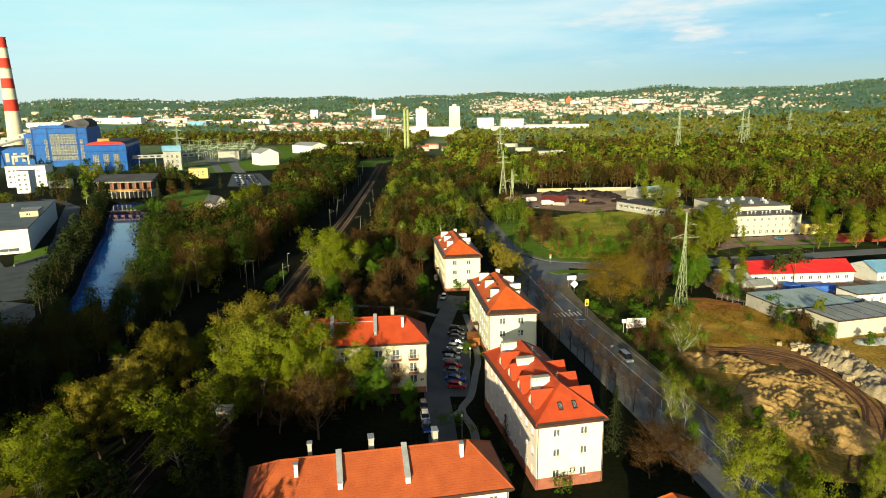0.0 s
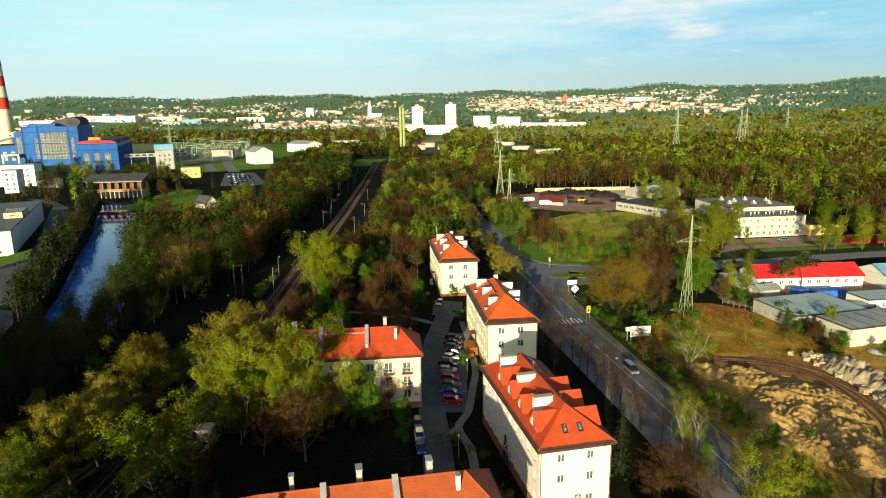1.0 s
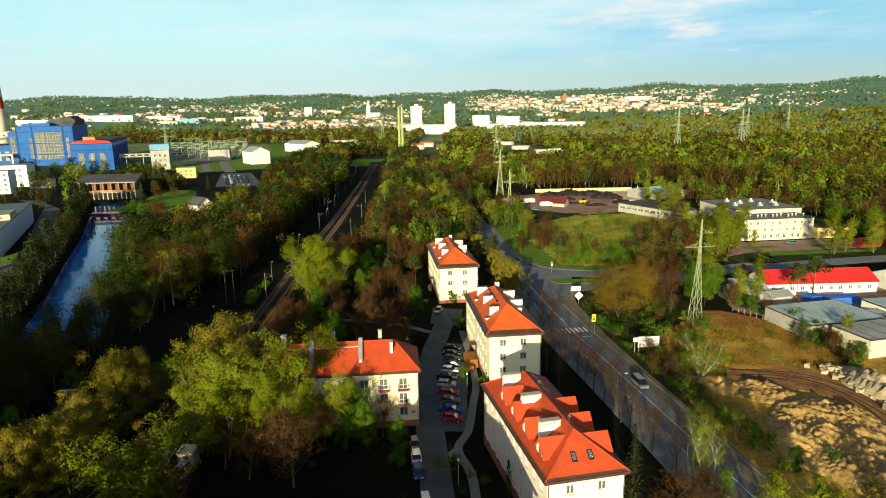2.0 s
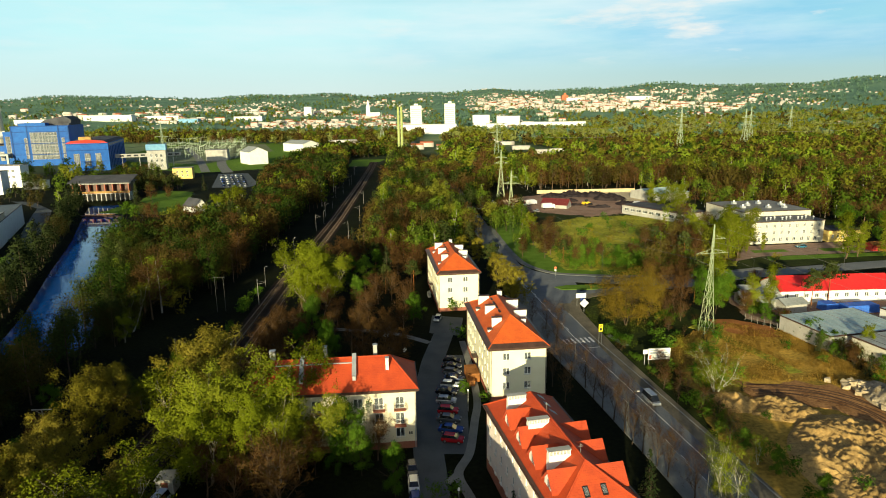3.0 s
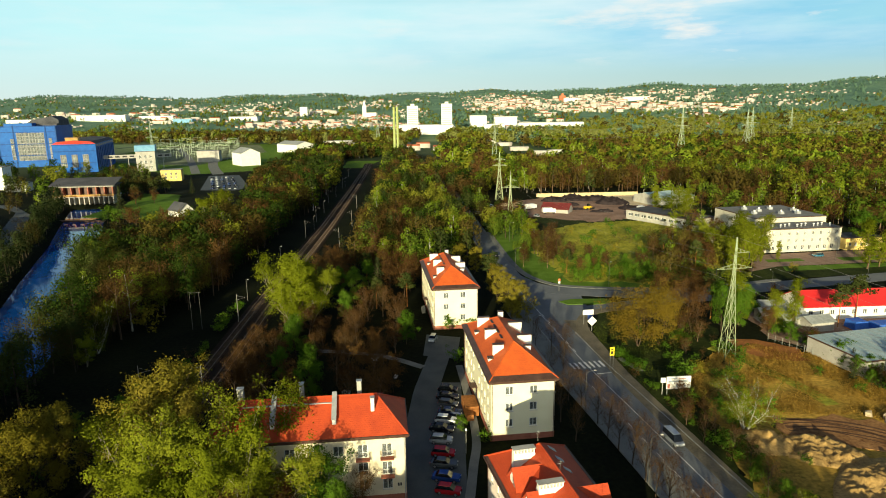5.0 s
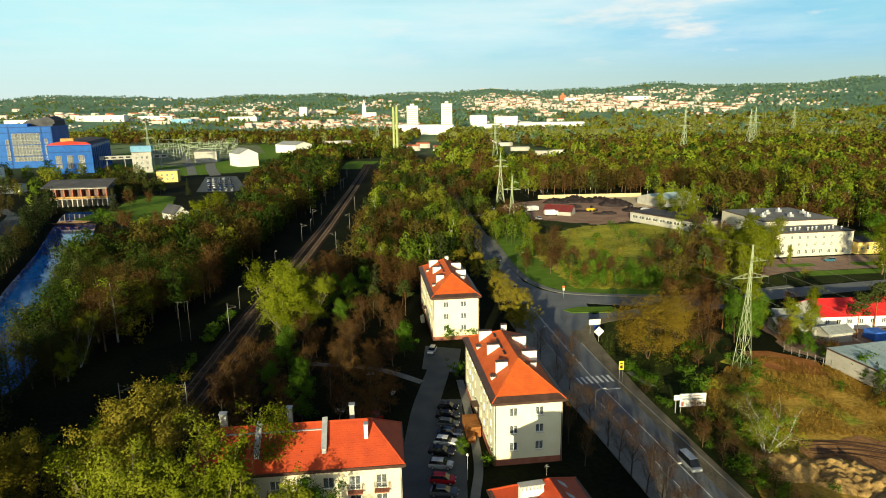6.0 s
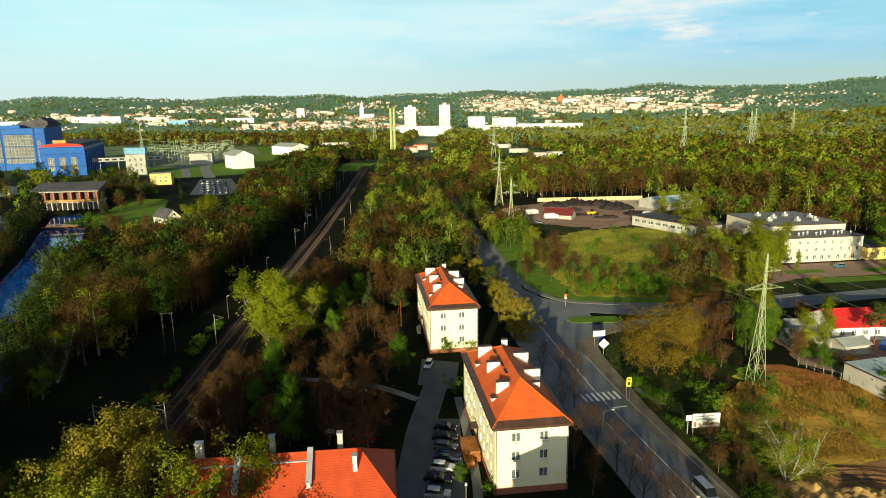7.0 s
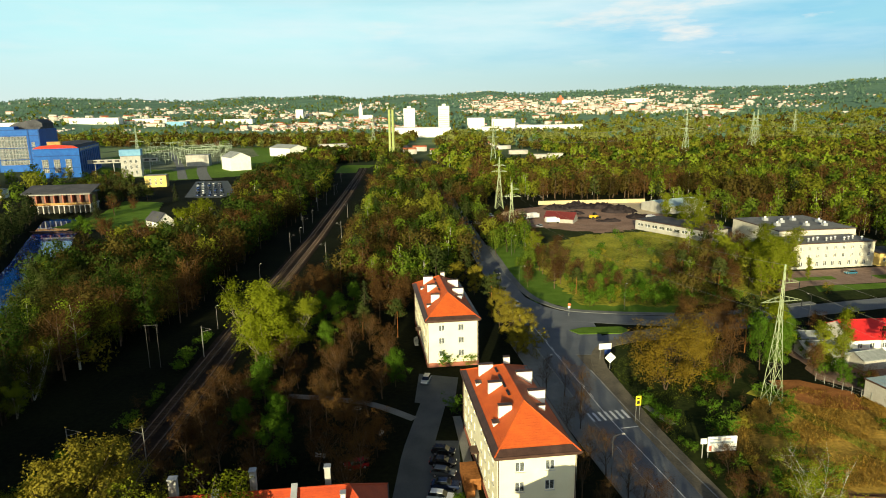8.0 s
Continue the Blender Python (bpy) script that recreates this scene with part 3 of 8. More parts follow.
put(ribbon(smooth_line([(1.8, 90), (1.0, 99), (-1.2, 106.5), (0.6, 113), (1.6, 124), (2.2, 133), (0.8, 150), (-1.0, 165)]), 0.75, 0.11), "footpath", M_paving, None, "narrow concrete footpath beside the parked cars", "path", kind="structure")
put(ribbon(smooth_line([(-3, 104), (-1.4, 106.5)]), 0.6, 0.1), "footpath", M_paving, None, "short concrete link path", "path", kind="structure")
put(ribbon(smooth_line([(-36, 174), (-20, 171), (-9, 164)]), 0.9, 0.08), "footpath", M_paving, None, "pale footpath under bare trees", "path", kind="structure")
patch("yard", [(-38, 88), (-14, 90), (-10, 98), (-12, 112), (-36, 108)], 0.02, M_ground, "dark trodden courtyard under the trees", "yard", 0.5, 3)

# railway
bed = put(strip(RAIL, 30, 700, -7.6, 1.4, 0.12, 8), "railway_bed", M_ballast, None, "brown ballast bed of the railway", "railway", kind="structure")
for off, start in ((-1.0, 30), (-5.2, 30)):
    for side in (-0.76, 0.76):
        put(strip(RAIL, start, 700, off + side - 0.055, off + side + 0.055, 0.42, 8, 0.2), "rail", M_rail, bed)
sleeper_mesh = Geo().box(-1.3, -0.14, 0, 1.3, 0.14, 0.26, 0.02).mesh("sleeper", M_sleeper)


def sleeper_pose(y, off):
    slope = (between(y + 2, RAIL) - between(y - 2, RAIL)) / 4
    return pose(between(y, RAIL) + off, y, 0, 0, 0, math.degrees(math.atan2(-slope, 1)))


rest = Geo()
for off, start in ((-1.0, 112), (-5.2, 112)):
    for k in range(560):
        y = start + k * 0.72
        if k < 149:
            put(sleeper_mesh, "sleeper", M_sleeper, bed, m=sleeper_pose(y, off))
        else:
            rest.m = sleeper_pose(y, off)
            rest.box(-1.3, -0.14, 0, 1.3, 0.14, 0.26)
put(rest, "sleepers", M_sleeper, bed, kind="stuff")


def catenary_mast(x, y, yaw, h=8.0, arm=2.4):
    t = thing("catenary_mast", pose(x, y, 0, 0, 0, yaw), "grey concrete catenary mast with a bracket arm beside the track", "mast", "catenary masts")
    put(Geo().tube((0, 0, 0), (0, 0, h), 0.11, 0.07, 8), "post", M_pole, t)
    put(Geo().tube((0, 0, h - 1.6), (arm, 0, h - 0.9), 0.035, 0.035, 5).tube((0, 0, h - 0.4), (arm, 0, h - 0.9), 0.025, 0.025, 4), "bracket_arm", M_pole, t)
    put(Geo().tube((arm * 0.85, 0, h - 1.2), (arm * 0.85, 0, h - 0.9), 0.05, 0.05, 6), "insulator", M_gutter, t)


for x, y, yaw in ((-64.2, 146, 0), (-51.9, 146.6, 180), (-61.8, 195, 0), (-52.5, 292, 180), (-71.5, 311, 0), (-55, 338, 180), (-76, 352, 0), (-62, 395, 180), (-84, 420, 0), (-88, 490, 0), (-98, 570, 0)):
    catenary_mast(x, y, yaw)


def track_lamp(x, y, h=6.5):
    t = thing("track_lamp", pose(x, y, 0), "slim white-headed lamp post beside the railway", "lamp post", "railway lamps")
    put(Geo().tube((0, 0, 0), (0, 0, h), 0.07, 0.045, 6), "post", M_pole, t)
    put(Geo().tube((0, 0, h), (0.5, 0, h + 0.25), 0.04, 0.04, 5), "arm", M_steel, t)
    put(Geo().box(0.35, -0.12, h + 0.17, 0.8, 0.12, h + 0.30, 0.04), "lamp_head", M_sill, t)


for x, y in ((-66, 215), (-69, 262), (-72, 330), (-78, 380), (-84, 445), (-88, 500)):
    track_lamp(x, y)

for x, y in ((-70.8, 189), (-85, 262)):
    t = thing("h_frame_pole", pose(x, y, 0, 0, 0, 8), "thin grey twin-post power pole with a crossbar", "power pole", "twin-post poles")
    for sx in (-1.2, 1.2):
        put(Geo().tube((sx, 0, 0), (sx, 0, 10.5), 0.06, 0.045, 7), "post", M_darkpole, t)
    put(Geo().box(-1.6, -0.04, 10.2, 1.6, 0.04, 10.28), "crossbar", M_darkpole, t)
for x, y, h in ((-71.7, 112.3, 8), (-66, 83, 9)):
    t = thing("power_pole", pose(x, y, 0, 0, 0, 5), "grey concrete power pole with a V-braced crossarm", "power pole", "crossarm poles")
    put(Geo().tube((0, 0, 0), (0, 0, h), 0.12, 0.08, 8), "post", M_pole, t)
    put(Geo().box(-1.7, -0.06, h - 0.1, 1.7, 0.06, h + 0.04), "crossarm", M_steel, t)
    put(Geo().tube((0, 0, h - 1.0), (-1.1, 0, h - 0.1), 0.03, 0.03, 4).tube((0, 0, h - 1.0), (1.1, 0, h - 0.1), 0.03, 0.03, 4), "brace", M_steel, t)

patch("roadside_grass", [(22, 237), (36, 236), (29, 280), (35, 320), (30, 350), (9, 350), (16, 280)], 0.02, M_lawn, "shaded green grass beside the street", "grass", 0.8, 17)

# the shadow over this grass is in its dark colour, not cast
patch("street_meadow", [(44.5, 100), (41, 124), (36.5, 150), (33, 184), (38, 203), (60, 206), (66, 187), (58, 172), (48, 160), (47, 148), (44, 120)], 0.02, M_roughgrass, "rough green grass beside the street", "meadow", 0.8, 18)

put(ribbon(smooth_line([(36, 169.5), (37.4, 165.5), (39, 162)]), 0.7, 0.05), "footpath", M_paving, None, "short worn paved path beside the street", "path", kind="structure")
patch("corner_ground", [(24.5, 206), (27.5, 206), (33, 190), (34, 178), (29.5, 178), (27, 190)], 0.012, M_shoulder, "sandy worn ground at the street corner", "ground", 0.4, 41)
patch("meadow_edge_grass", [(26, 238), (34, 229), (44, 225.5), (62, 226.5), (66, 236), (40, 240)], 0.01, M_lawn, "green grass at the meadow's edge beside the junction", "grass", 0.5, 42)
# ---- open land on the far side of the street ----
put(ribbon(smooth_line([(59, 176), (62.7, 171.3), (66.2, 162.2), (69.6, 153.2), (71.2, 146)]), 1.5, 0.06), "grass_path", M_hilltop, None, "trodden green grass path through the dry field", "path", kind="structure")
patch("dry_meadow", [(48, 160), (58, 172), (70, 176), (80, 172), (86, 158), (86, 146), (70, 138), (55, 140), (47, 150)], 0.03, M_dry, "dry yellow grass field", "meadow", 1.2, 5)
patch("rough_meadow", [(46, 84), (110, 84), (108, 150), (86, 152), (70, 150), (47, 148), (43, 120)], 0.012, M_dry, "rough grass round the dug-up ground", "meadow", 1.2, 15)
patch("bare_soil", [(64.5, 176), (66, 181), (72, 181), (79, 176), (78, 168), (70, 168.5), (67, 171)], 0.05, M_rust, "reddish bare soil among dry grass", "soil", 0.8, 6)
patch("hill_meadow", [(36, 236), (60, 233), (96, 240), (112, 268), (118, 330), (96, 350), (58, 342), (34, 320), (28, 280)], 0.03, M_hilltop, "spring meadow with bushes", "meadow", 1.5, 7)
patch("mud_track", [(57, 141), (72, 141.5), (79, 137), (81.5, 123), (80.5, 112), (77, 103), (71, 92), (66, 84), (58, 84), (66, 92), (70, 99), (74, 108.5), (74.5, 118), (72, 127), (64, 133), (57, 135)], 0.09, M_track, "rutted brown mud track round the sand heaps", "track", 1.5, 8)

M_rut = matter("dark_rut_line", (0.055, 0.026, 0.012), (0.13, 0.065, 0.03), 0.5, 0.85, 0.06, 2.5)
track_line = smooth_line([(58, 138.2), (66, 137.6), (74, 133), (78, 124), (77.6, 112), (74, 103), (68.5, 94), (62, 85)])
for k, off in enumerate((-2.3, -1.5, -0.4, 0.5, 1.5, 2.3)):
    side = []
    for q, (x, y) in enumerate(track_line):
        a, b = track_line[max(q - 1, 0)], track_line[min(q + 1, len(track_line) - 1)]
        d = Vector((b[0] - a[0], b[1] - a[1])).normalized()
        shift = off + 0.35 * math.sin(q * 0.45 + k * 1.9)
        side.append((x - d.y * shift, y + d.x * shift))
    put(ribbon(side, 0.17 + 0.05 * (k % 3), 0.1, 0.05), "wheel_rut", M_rut, None, "dark wheel rut pressed into the mud track", "wheel rut", kind="structure")


def mound(name, cx, cy, rx, ry, h, mat, label, category, seed, cell=0.7, rough=1.0, yaw=0.0):
    """A heap with a lumpy top; its rim lies in the ground."""
    nx_, ny_ = int(2 * rx / cell), int(2 * ry / cell)
    u, w = np.meshgrid(np.linspace(-1, 1, nx_), np.linspace(-1, 1, ny_))
    z = np.zeros_like(u)
    for a in range(ny_):
        for b in range(nx_):
            p = Vector((u[a, b] * rx, w[a, b] * ry, seed * 7.1))
            lump = 0.8 * noise.fractal(p * 0.11, 0.8, 2.1, 4) + 0.6 * abs(noise.noise(p * 0.30)) + 0.7 * abs(noise.noise(p * 0.85 + Vector((9, 3, 0)))) + 0.4 * abs(noise.noise(p * 1.7)) + 0.16 * noise.noise(p * 3.1)
            edge = max(0.0, 1 - (u[a, b] ** 2 + w[a, b] ** 2) ** 1.6)
            z[a, b] = h * edge ** 0.6 * (0.42 - 0.12 * (rough - 1) + 0.62 * rough * lump) - 0.25
    v = np.stack([u * rx, w * ry, z], -1).reshape(-1, 3)
    i0 = (np.arange(ny_ - 1)[:, None] * nx_ + np.arange(nx_ - 1)[None, :]).ravel()
    ob = new(name, array_mesh(name, v, np.stack([i0, i0 + 1, i0 + nx_ + 1, i0 + nx_], -1), [mat]))
    ob.matrix_basis = pose(cx, cy, 0, 0, 0, yaw)
    return tagged(ob, label, category)


mound("sand_mound", 64.5, 112, 11, 16, 2.4, M_sand, "lumpy yellow heap of dug sand", "sand heap", 1, 0.36, 1.0, yaw=-25)
mound("sand_mound", 64, 102, 8.5, 11, 2.3, M_sand, "steep yellow heap of dug sand beside the mud track", "sand heap", 2, 0.36, 1.0, yaw=10)
mound("sand_mound", 51, 132, 6, 4.5, 1.7, M_sand, "small low heap of yellow sand", "sand heap", 3, 0.4, 1.6)
mound("sand_mound", 59, 129, 8, 5, 1.6, M_sand, "long low heap of yellow sand", "sand heap", 4, 0.4, 1.6, yaw=-20)
mound("rubble_mound", 84, 128, 5, 14, 3.2, M_rubble, "pale heap of broken rubble beside the mud track", "rubble heap", 5, 0.6, 1.4, 15)
mound("rubble_mound", 85, 114, 5, 9, 2.6, M_rubble, "low pale heap of broken rubble", "rubble heap", 6, 0.6, 1.4, 10)
rng = random.Random(4)
block_mesh = []
for k in range(5):
    g = Geo()
    g.add([(rng.uniform(-0.6, -0.3) * sx, rng.uniform(0.3, 0.6) * sy, (0.5 if sz > 0 else -0.2) + rng.uniform(-0.15, 0.2)) for sz in (-1, 1) for sx, sy in ((1, -1), (-1, -1), (-1, 1), (1, 1))],
          [(3, 2, 1, 0), (4, 5, 6, 7), (0, 1, 5, 4), (1, 2, 6, 5), (2, 3, 7, 6), (3, 0, 4, 7)])
    block_mesh.append(g.mesh("rubble_block", M_rubble))
for k in range(46):
    a = rng.uniform(-1, 1)
    t = put(rng.choice(block_mesh), "rubble_block", M_rubble, None, "broken pale concrete block on the rubble", "rubble", "loose rubble blocks",
            m=pose(81.5 + rng.gauss(0, 1.6) - a * 2.0, 127 + a * 15, rng.uniform(0.0, 0.5), 0, 0, rng.uniform(0, 360)) @ Matrix.Scale(rng.uniform(0.6, 1.7), 4))


# ---- houses ----
def wall_geo(w, h, holes, m, g, thick=0.35):
    """A wall of width w and height h, outer face at y = 0, with openings that go through it."""
    g.m = m
    us = sorted({0.0, w, *(v for a in holes for v in (a[0], a[2]))})
    zs = sorted({0.0, h, *(v for a in holes for v in (a[1], a[3]))})
    for u0, u1 in zip(us, us[1:]):
        for z0, z1 in zip(zs, zs[1:]):
            cu, cz = (u0 + u1) / 2, (z0 + z1) / 2
            if any(a[0] < cu < a[2] and a[1] < cz < a[3] for a in holes):
                continue
            g.add([(u0, 0, z0), (u1, 0, z0), (u1, 0, z1), (u0, 0, z1)], [(0, 1, 2, 3)])
            g.add([(u0, thick, z0), (u1, thick, z0), (u1, thick, z1), (u0, thick, z1)], [(3, 2, 1, 0)])
    for u0, z0, u1, z1 in holes:
        g.add([(u0, 0, z0), (u1, 0, z0), (u1, 0, z1), (u0, 0, z1), (u0, thick, z0), (u1, thick, z0), (u1, thick, z1), (u0, thick, z1)],
              [(0, 4, 5, 1), (1, 5, 6, 2), (2, 6, 7, 3), (3, 7, 4, 0)])
    return g


window_cache = {}


def window_parts(w, h):
    key = (round(w, 2), round(h, 2))
    if key not in window_cache:
        f, b = Geo(), 0.085
        for x0, x1 in ((0, b), (w - b, w), (w / 2 - b * 0.6, w / 2 + b * 0.6)):
            f.box(x0, 0.12, 0, x1, 0.19, h)
        f.box(0, 0.125, 0, w, 0.185, b).box(0, 0.125, h - b, w, 0.185, h)
        if h > 1.9:
            f.box(0, 0.125, 0.75, w, 0.185, 0.75 + b)
        p = Geo().box(0.02, 0.15, 0.02, w - 0.02, 0.162, h - 0.02)
        s = Geo().box(-0.08, -0.13, -0.07, w + 0.08, 0.13, -0.01)
        c = Geo().box(0.03, 0.28, 0.03, w - 0.03, 0.30, h * 0.96)
        window_cache[key] = (f.mesh("window", M_frame), p.mesh("pane", M_glass), s.mesh("sill", M_sill), c.mesh("blind", M_iron))
    return window_cache[key]


def add_windows(parent, holes, m, sills=True):
    for u0, z0, u1, z1 in holes:
        f, p, s, c = window_parts(u1 - u0, z1 - z0)
        w = put(f, "window", M_frame, parent, m=m @ pose(u0, 0, z0))
        put(p, "pane", M_glass, w)
        if sills:
            put(s, "sill", M_sill, w)


def hip_roof(w, l, eave, ridge, over, inset, inset_back, mat, parent, band=0.0):
    """Four slopes over a plan of w by l, ridge along y; each slope is its own mesh, with a gutter all round."""
    x0, x1, y0, y1 = -over, w + over, -over, l + over
    a, b = (w / 2, inset, ridge), (w / 2, l - inset_back, ridge)
    c = [(x0, y0, eave), (x1, y0, eave), (x1, y1, eave), (x0, y1, eave)]
    roof = put(Geo().slab([c[3], c[0], a, b], 0.22), "roof", mat, parent)
    for pts in ([c[1], c[2], b, a], [c[0], c[1], a], [c[2], c[3], b]):
        put(Geo().slab(pts, 0.22), "roof_slope", mat, roof)
    caps = Geo()
    for p, q in ((a, b), (c[0], a), (c[1], a), (c[2], b), (c[3], b)):
        caps.tube(p, q, 0.13, 0.13, 6)
    put(caps, "ridge_tiles", mat, roof)
    if band:
        f = band
        inner = [tuple(p[k] + f * (q[k] - p[k]) for k in range(3)) for p, q in zip(c, (a, a, b, b))]
        for k in range(4):
            j = (k + 1) % 4
            put(Geo().slab([(x, y, z + 0.07) for x, y, z in (c[k], c[j], inner[j], inner[k])], 0.06), "eave_sheet", M_gutter, roof)
    g = Geo().box(x0 - 0.16, y0 - 0.16, eave - 0.26, x1 + 0.16, y0, eave + 0.06).box(x0 - 0.16, y1, eave - 0.26, x1 + 0.16, y1 + 0.16, eave + 0.06)
    g.box(x0 - 0.16, y0, eave - 0.26, x0, y1, eave + 0.06).box(x1, y0, eave - 0.26, x1 + 0.16, y1, eave + 0.06)
    put(g, "gutter", M_gutter, parent)
    put(Geo().box(x0 + 0.05, y0 + 0.05, eave - 0.5, x1 - 0.05, y1 - 0.05, eave - 0.3), "soffit", M_gutter, parent)
    return roof


def chimney_stack(parent, x, y, w, d, base, top, slatted=False, cap=M_gutter, body=M_white):
    g = put(Geo().box(x - w / 2, y - d / 2, base, x + w / 2, y + d / 2, top), "chimney", body, parent)
    put(Geo().box(x - w / 2 - 0.08, y - d / 2 - 0.08, top + (0.5 if slatted else 0), x + w / 2 + 0.08, y + d / 2 + 0.08, top + (0.6 if slatted else 0.12)), "cap", M_greywall if slatted else cap, g)
    if slatted:
        k = int(w / 0.42)
        for j in range(k + 1):
            u = x - w / 2 + 0.1 + j * (w - 0.2) / k
            put(Geo().box(u - 0.08, y - d / 2 + 0.05, top, u + 0.08, y + d / 2 - 0.05, top + 0.5), "pier", body, g)


def rows_of(us, zs, w, h):
    return [(u - w / 2, z - h / 2, u + w / 2, z + h / 2) for u in us for z in zs]


def apartment(x, y, yaw, w, l, eave, wall_mat, label, front=(), left=(), right=(), back=(), plinth=0.9, base=1.05):
    """Walls, windows and plinth; the ground floor stands a base height above the ground."""
    t = thing("apartment_building", pose(x, y, base, 0, 0, yaw), label, "building", "apartment buildings")
    sides = ((w, front, pose(0, 0, 0)), (l, right, pose(w, 0, 0, 0, 0, 90)), (w, back, pose(w, l, 0, 0, 0, 180)), (l, left, pose(0, l, 0, 0, 0, 270)))
    for width, holes, m in sides:
        wall = put(wall_geo(width, eave - 0.3, list(holes), m, Geo()), "wall", wall_mat, t)
        add_windows(t, holes, m)
    if plinth:
        g = Geo()
        g.box(-0.06, -0.06, -base, w + 0.06, -0.003, plinth).box(-0.06, l + 0.003, -base, w + 0.06, l + 0.06, plinth)
        g.box(-0.06, -0.003, -base, -0.003, l + 0.003, plinth).box(w + 0.003, -0.003, -base, w + 0.06, l + 0.003, plinth)
        put(g, "plinth", M_plinth, t)
    put(Geo().box(0.4, 0.4, 0.0, w - 0.4, l - 0.4, 0.05), "ground_floor", M_greywall, t)
    for z in (eave * 0.33, eave * 0.66):
        put(Geo().box(0.36, 0.36, z - 0.1, w - 0.36, l - 0.36, z + 0.1), "storey_floor", M_greywall, t)
    for px, py in ((0.15, -0.12), (w - 0.15, -0.12), (-0.12, l - 0.2)):
        put(Geo().tube((px, py, 0.1 - base), (px, py, eave - 0.2), 0.07, 0.07, 6), "downpipe", M_lead if wall_mat is M_yellow else M_gutter, t)
    return t


def entrance(t, u, w_side, m, canopy=True):
    put(Geo().box(u - 0.7, -0.06, 0.5, u + 0.7, -0.004, 2.7), "door", M_gutter, t, m=m)
    put(Geo().box(u - 1.2, -1.3, 2.85, u + 1.2, 0, 3.0), "canopy", M_gutter, t, m=m)
    for k in range(3):
        put(Geo().box(u - 1.3, -1.1 - 0.3 * k, -1.05, u + 1.3, -0.85 - 0.3 * k + 0.05, 0.5 - 0.16 * k), "step", M_paving, t, m=m)


def long_stack(t, x, y, top=15.3, slat=False, w=2.6, base=10.6):
    chimney_stack(t, x, y, w, 0.9, base, top, slat)


def cream_block(x, y, yaw, w, l, label):
    front = rows_of((0.285 * w, 0.665 * w), (2.15, 5.15, 8.2), 1.35, 1.5)
    side = rows_of([2.6 + k * (l - 5.2) / 8 for k in range(9) if k not in (4,)], (2.15, 5.15, 8.2), 1.2, 1.5)
    t = apartment(x, y, yaw, w, l, 10.2, M_cream, label, front, side, (), (), 0.02)
    entrance(t, l * 0.5, l, pose(0, l, 0, 0, 0, 270))
    roof = hip_roof(w, l, 10.2, 14.3, 0.45, 7.6, 7.6, M_tile, t, 0.13)
    for dx, dy, ww in ((0.25, 0.27, 2.3), (0.27, 0.55, 2.6), (0.26, 0.80, 2.8)):
        chimney_stack(t, dx * w, dy * l, ww * 0.86, 0.7, 11.0, 13.75)
    for dx, dy, ww in ((0.78, 0.42, 3.0), (0.77, 0.67, 3.0)):
        chimney_stack(t, dx * w, dy * l, ww * 0.88, 0.7, 11.0, 13.7)
    chimney_stack(t, 0.76 * w, 0.30 * l, 1.1, 0.6, 11.0, 12.9)
    chimney_stack(t, 0.6 * w, 0.83 * l, 1.0, 0.7, 11.0, 14.5)
    for dy in (0.24, 0.72):
        hat = put(Geo().box(0.12 * w - 0.55, dy * l - 0.5, 10.6, 0.12 * w + 0.55, dy * l + 0.5, 11.6), "roof_hatch", M_white, t)
        put(Geo().box(0.12 * w - 0.65, dy * l - 0.6, 11.6, 0.12 * w + 0.65, dy * l + 0.6, 11.72), "hatch_cover", M_gutter, hat)
    for k in range(4):
        put(Geo().box(0.5 * w - 1.6, l * (0.38 + 0.1 * k), 13.65, 0.5 * w - 1.2, l * (0.38 + 0.1 * k) + 1.8, 13.75), "roof_walkway", M_iron, t)
    return t


block_near = cream_block(4.75, 131.9, 8.8, 11.25, 29.0, "cream three-storey apartment building with orange hipped tile roof and white chimneys")
block_far = cream_block(-7.7, 188.4, 9.2, 11.6, 31.0, "cream apartment building at the driveway's end with a hipped tile roof")
g = Geo().box(-3.0, 9.5, -1.05, -0.4, 14.5, 0.9).box(-3.0, 7.6, -1.05, -1.7, 9.5, 0.2)
put(g, "entrance_steps", M_rust, block_near, "reddish entrance steps with side walls")

# pink house with dormers
PW, PL = 10.75, 28.95
pink = apartment(10.45, 80.5, 14.2, PW, PL, 9.8, M_pink, "pale pink apartment building with a red tile roof and gabled dormers",
                 rows_of((3.2, 7.6), (1.25, 4.75, 8.0), 1.1, 1.3), rows_of([2.0 + k * 2.8 for k in range(10)], (1.5, 4.75, 7.9), 0.95, 1.35), (), (), 0.8)
hip_roof(PW, PL, 9.8, 13.9, 0.4, 4.6, 5.0, M_tile_red, pink, 0.05)


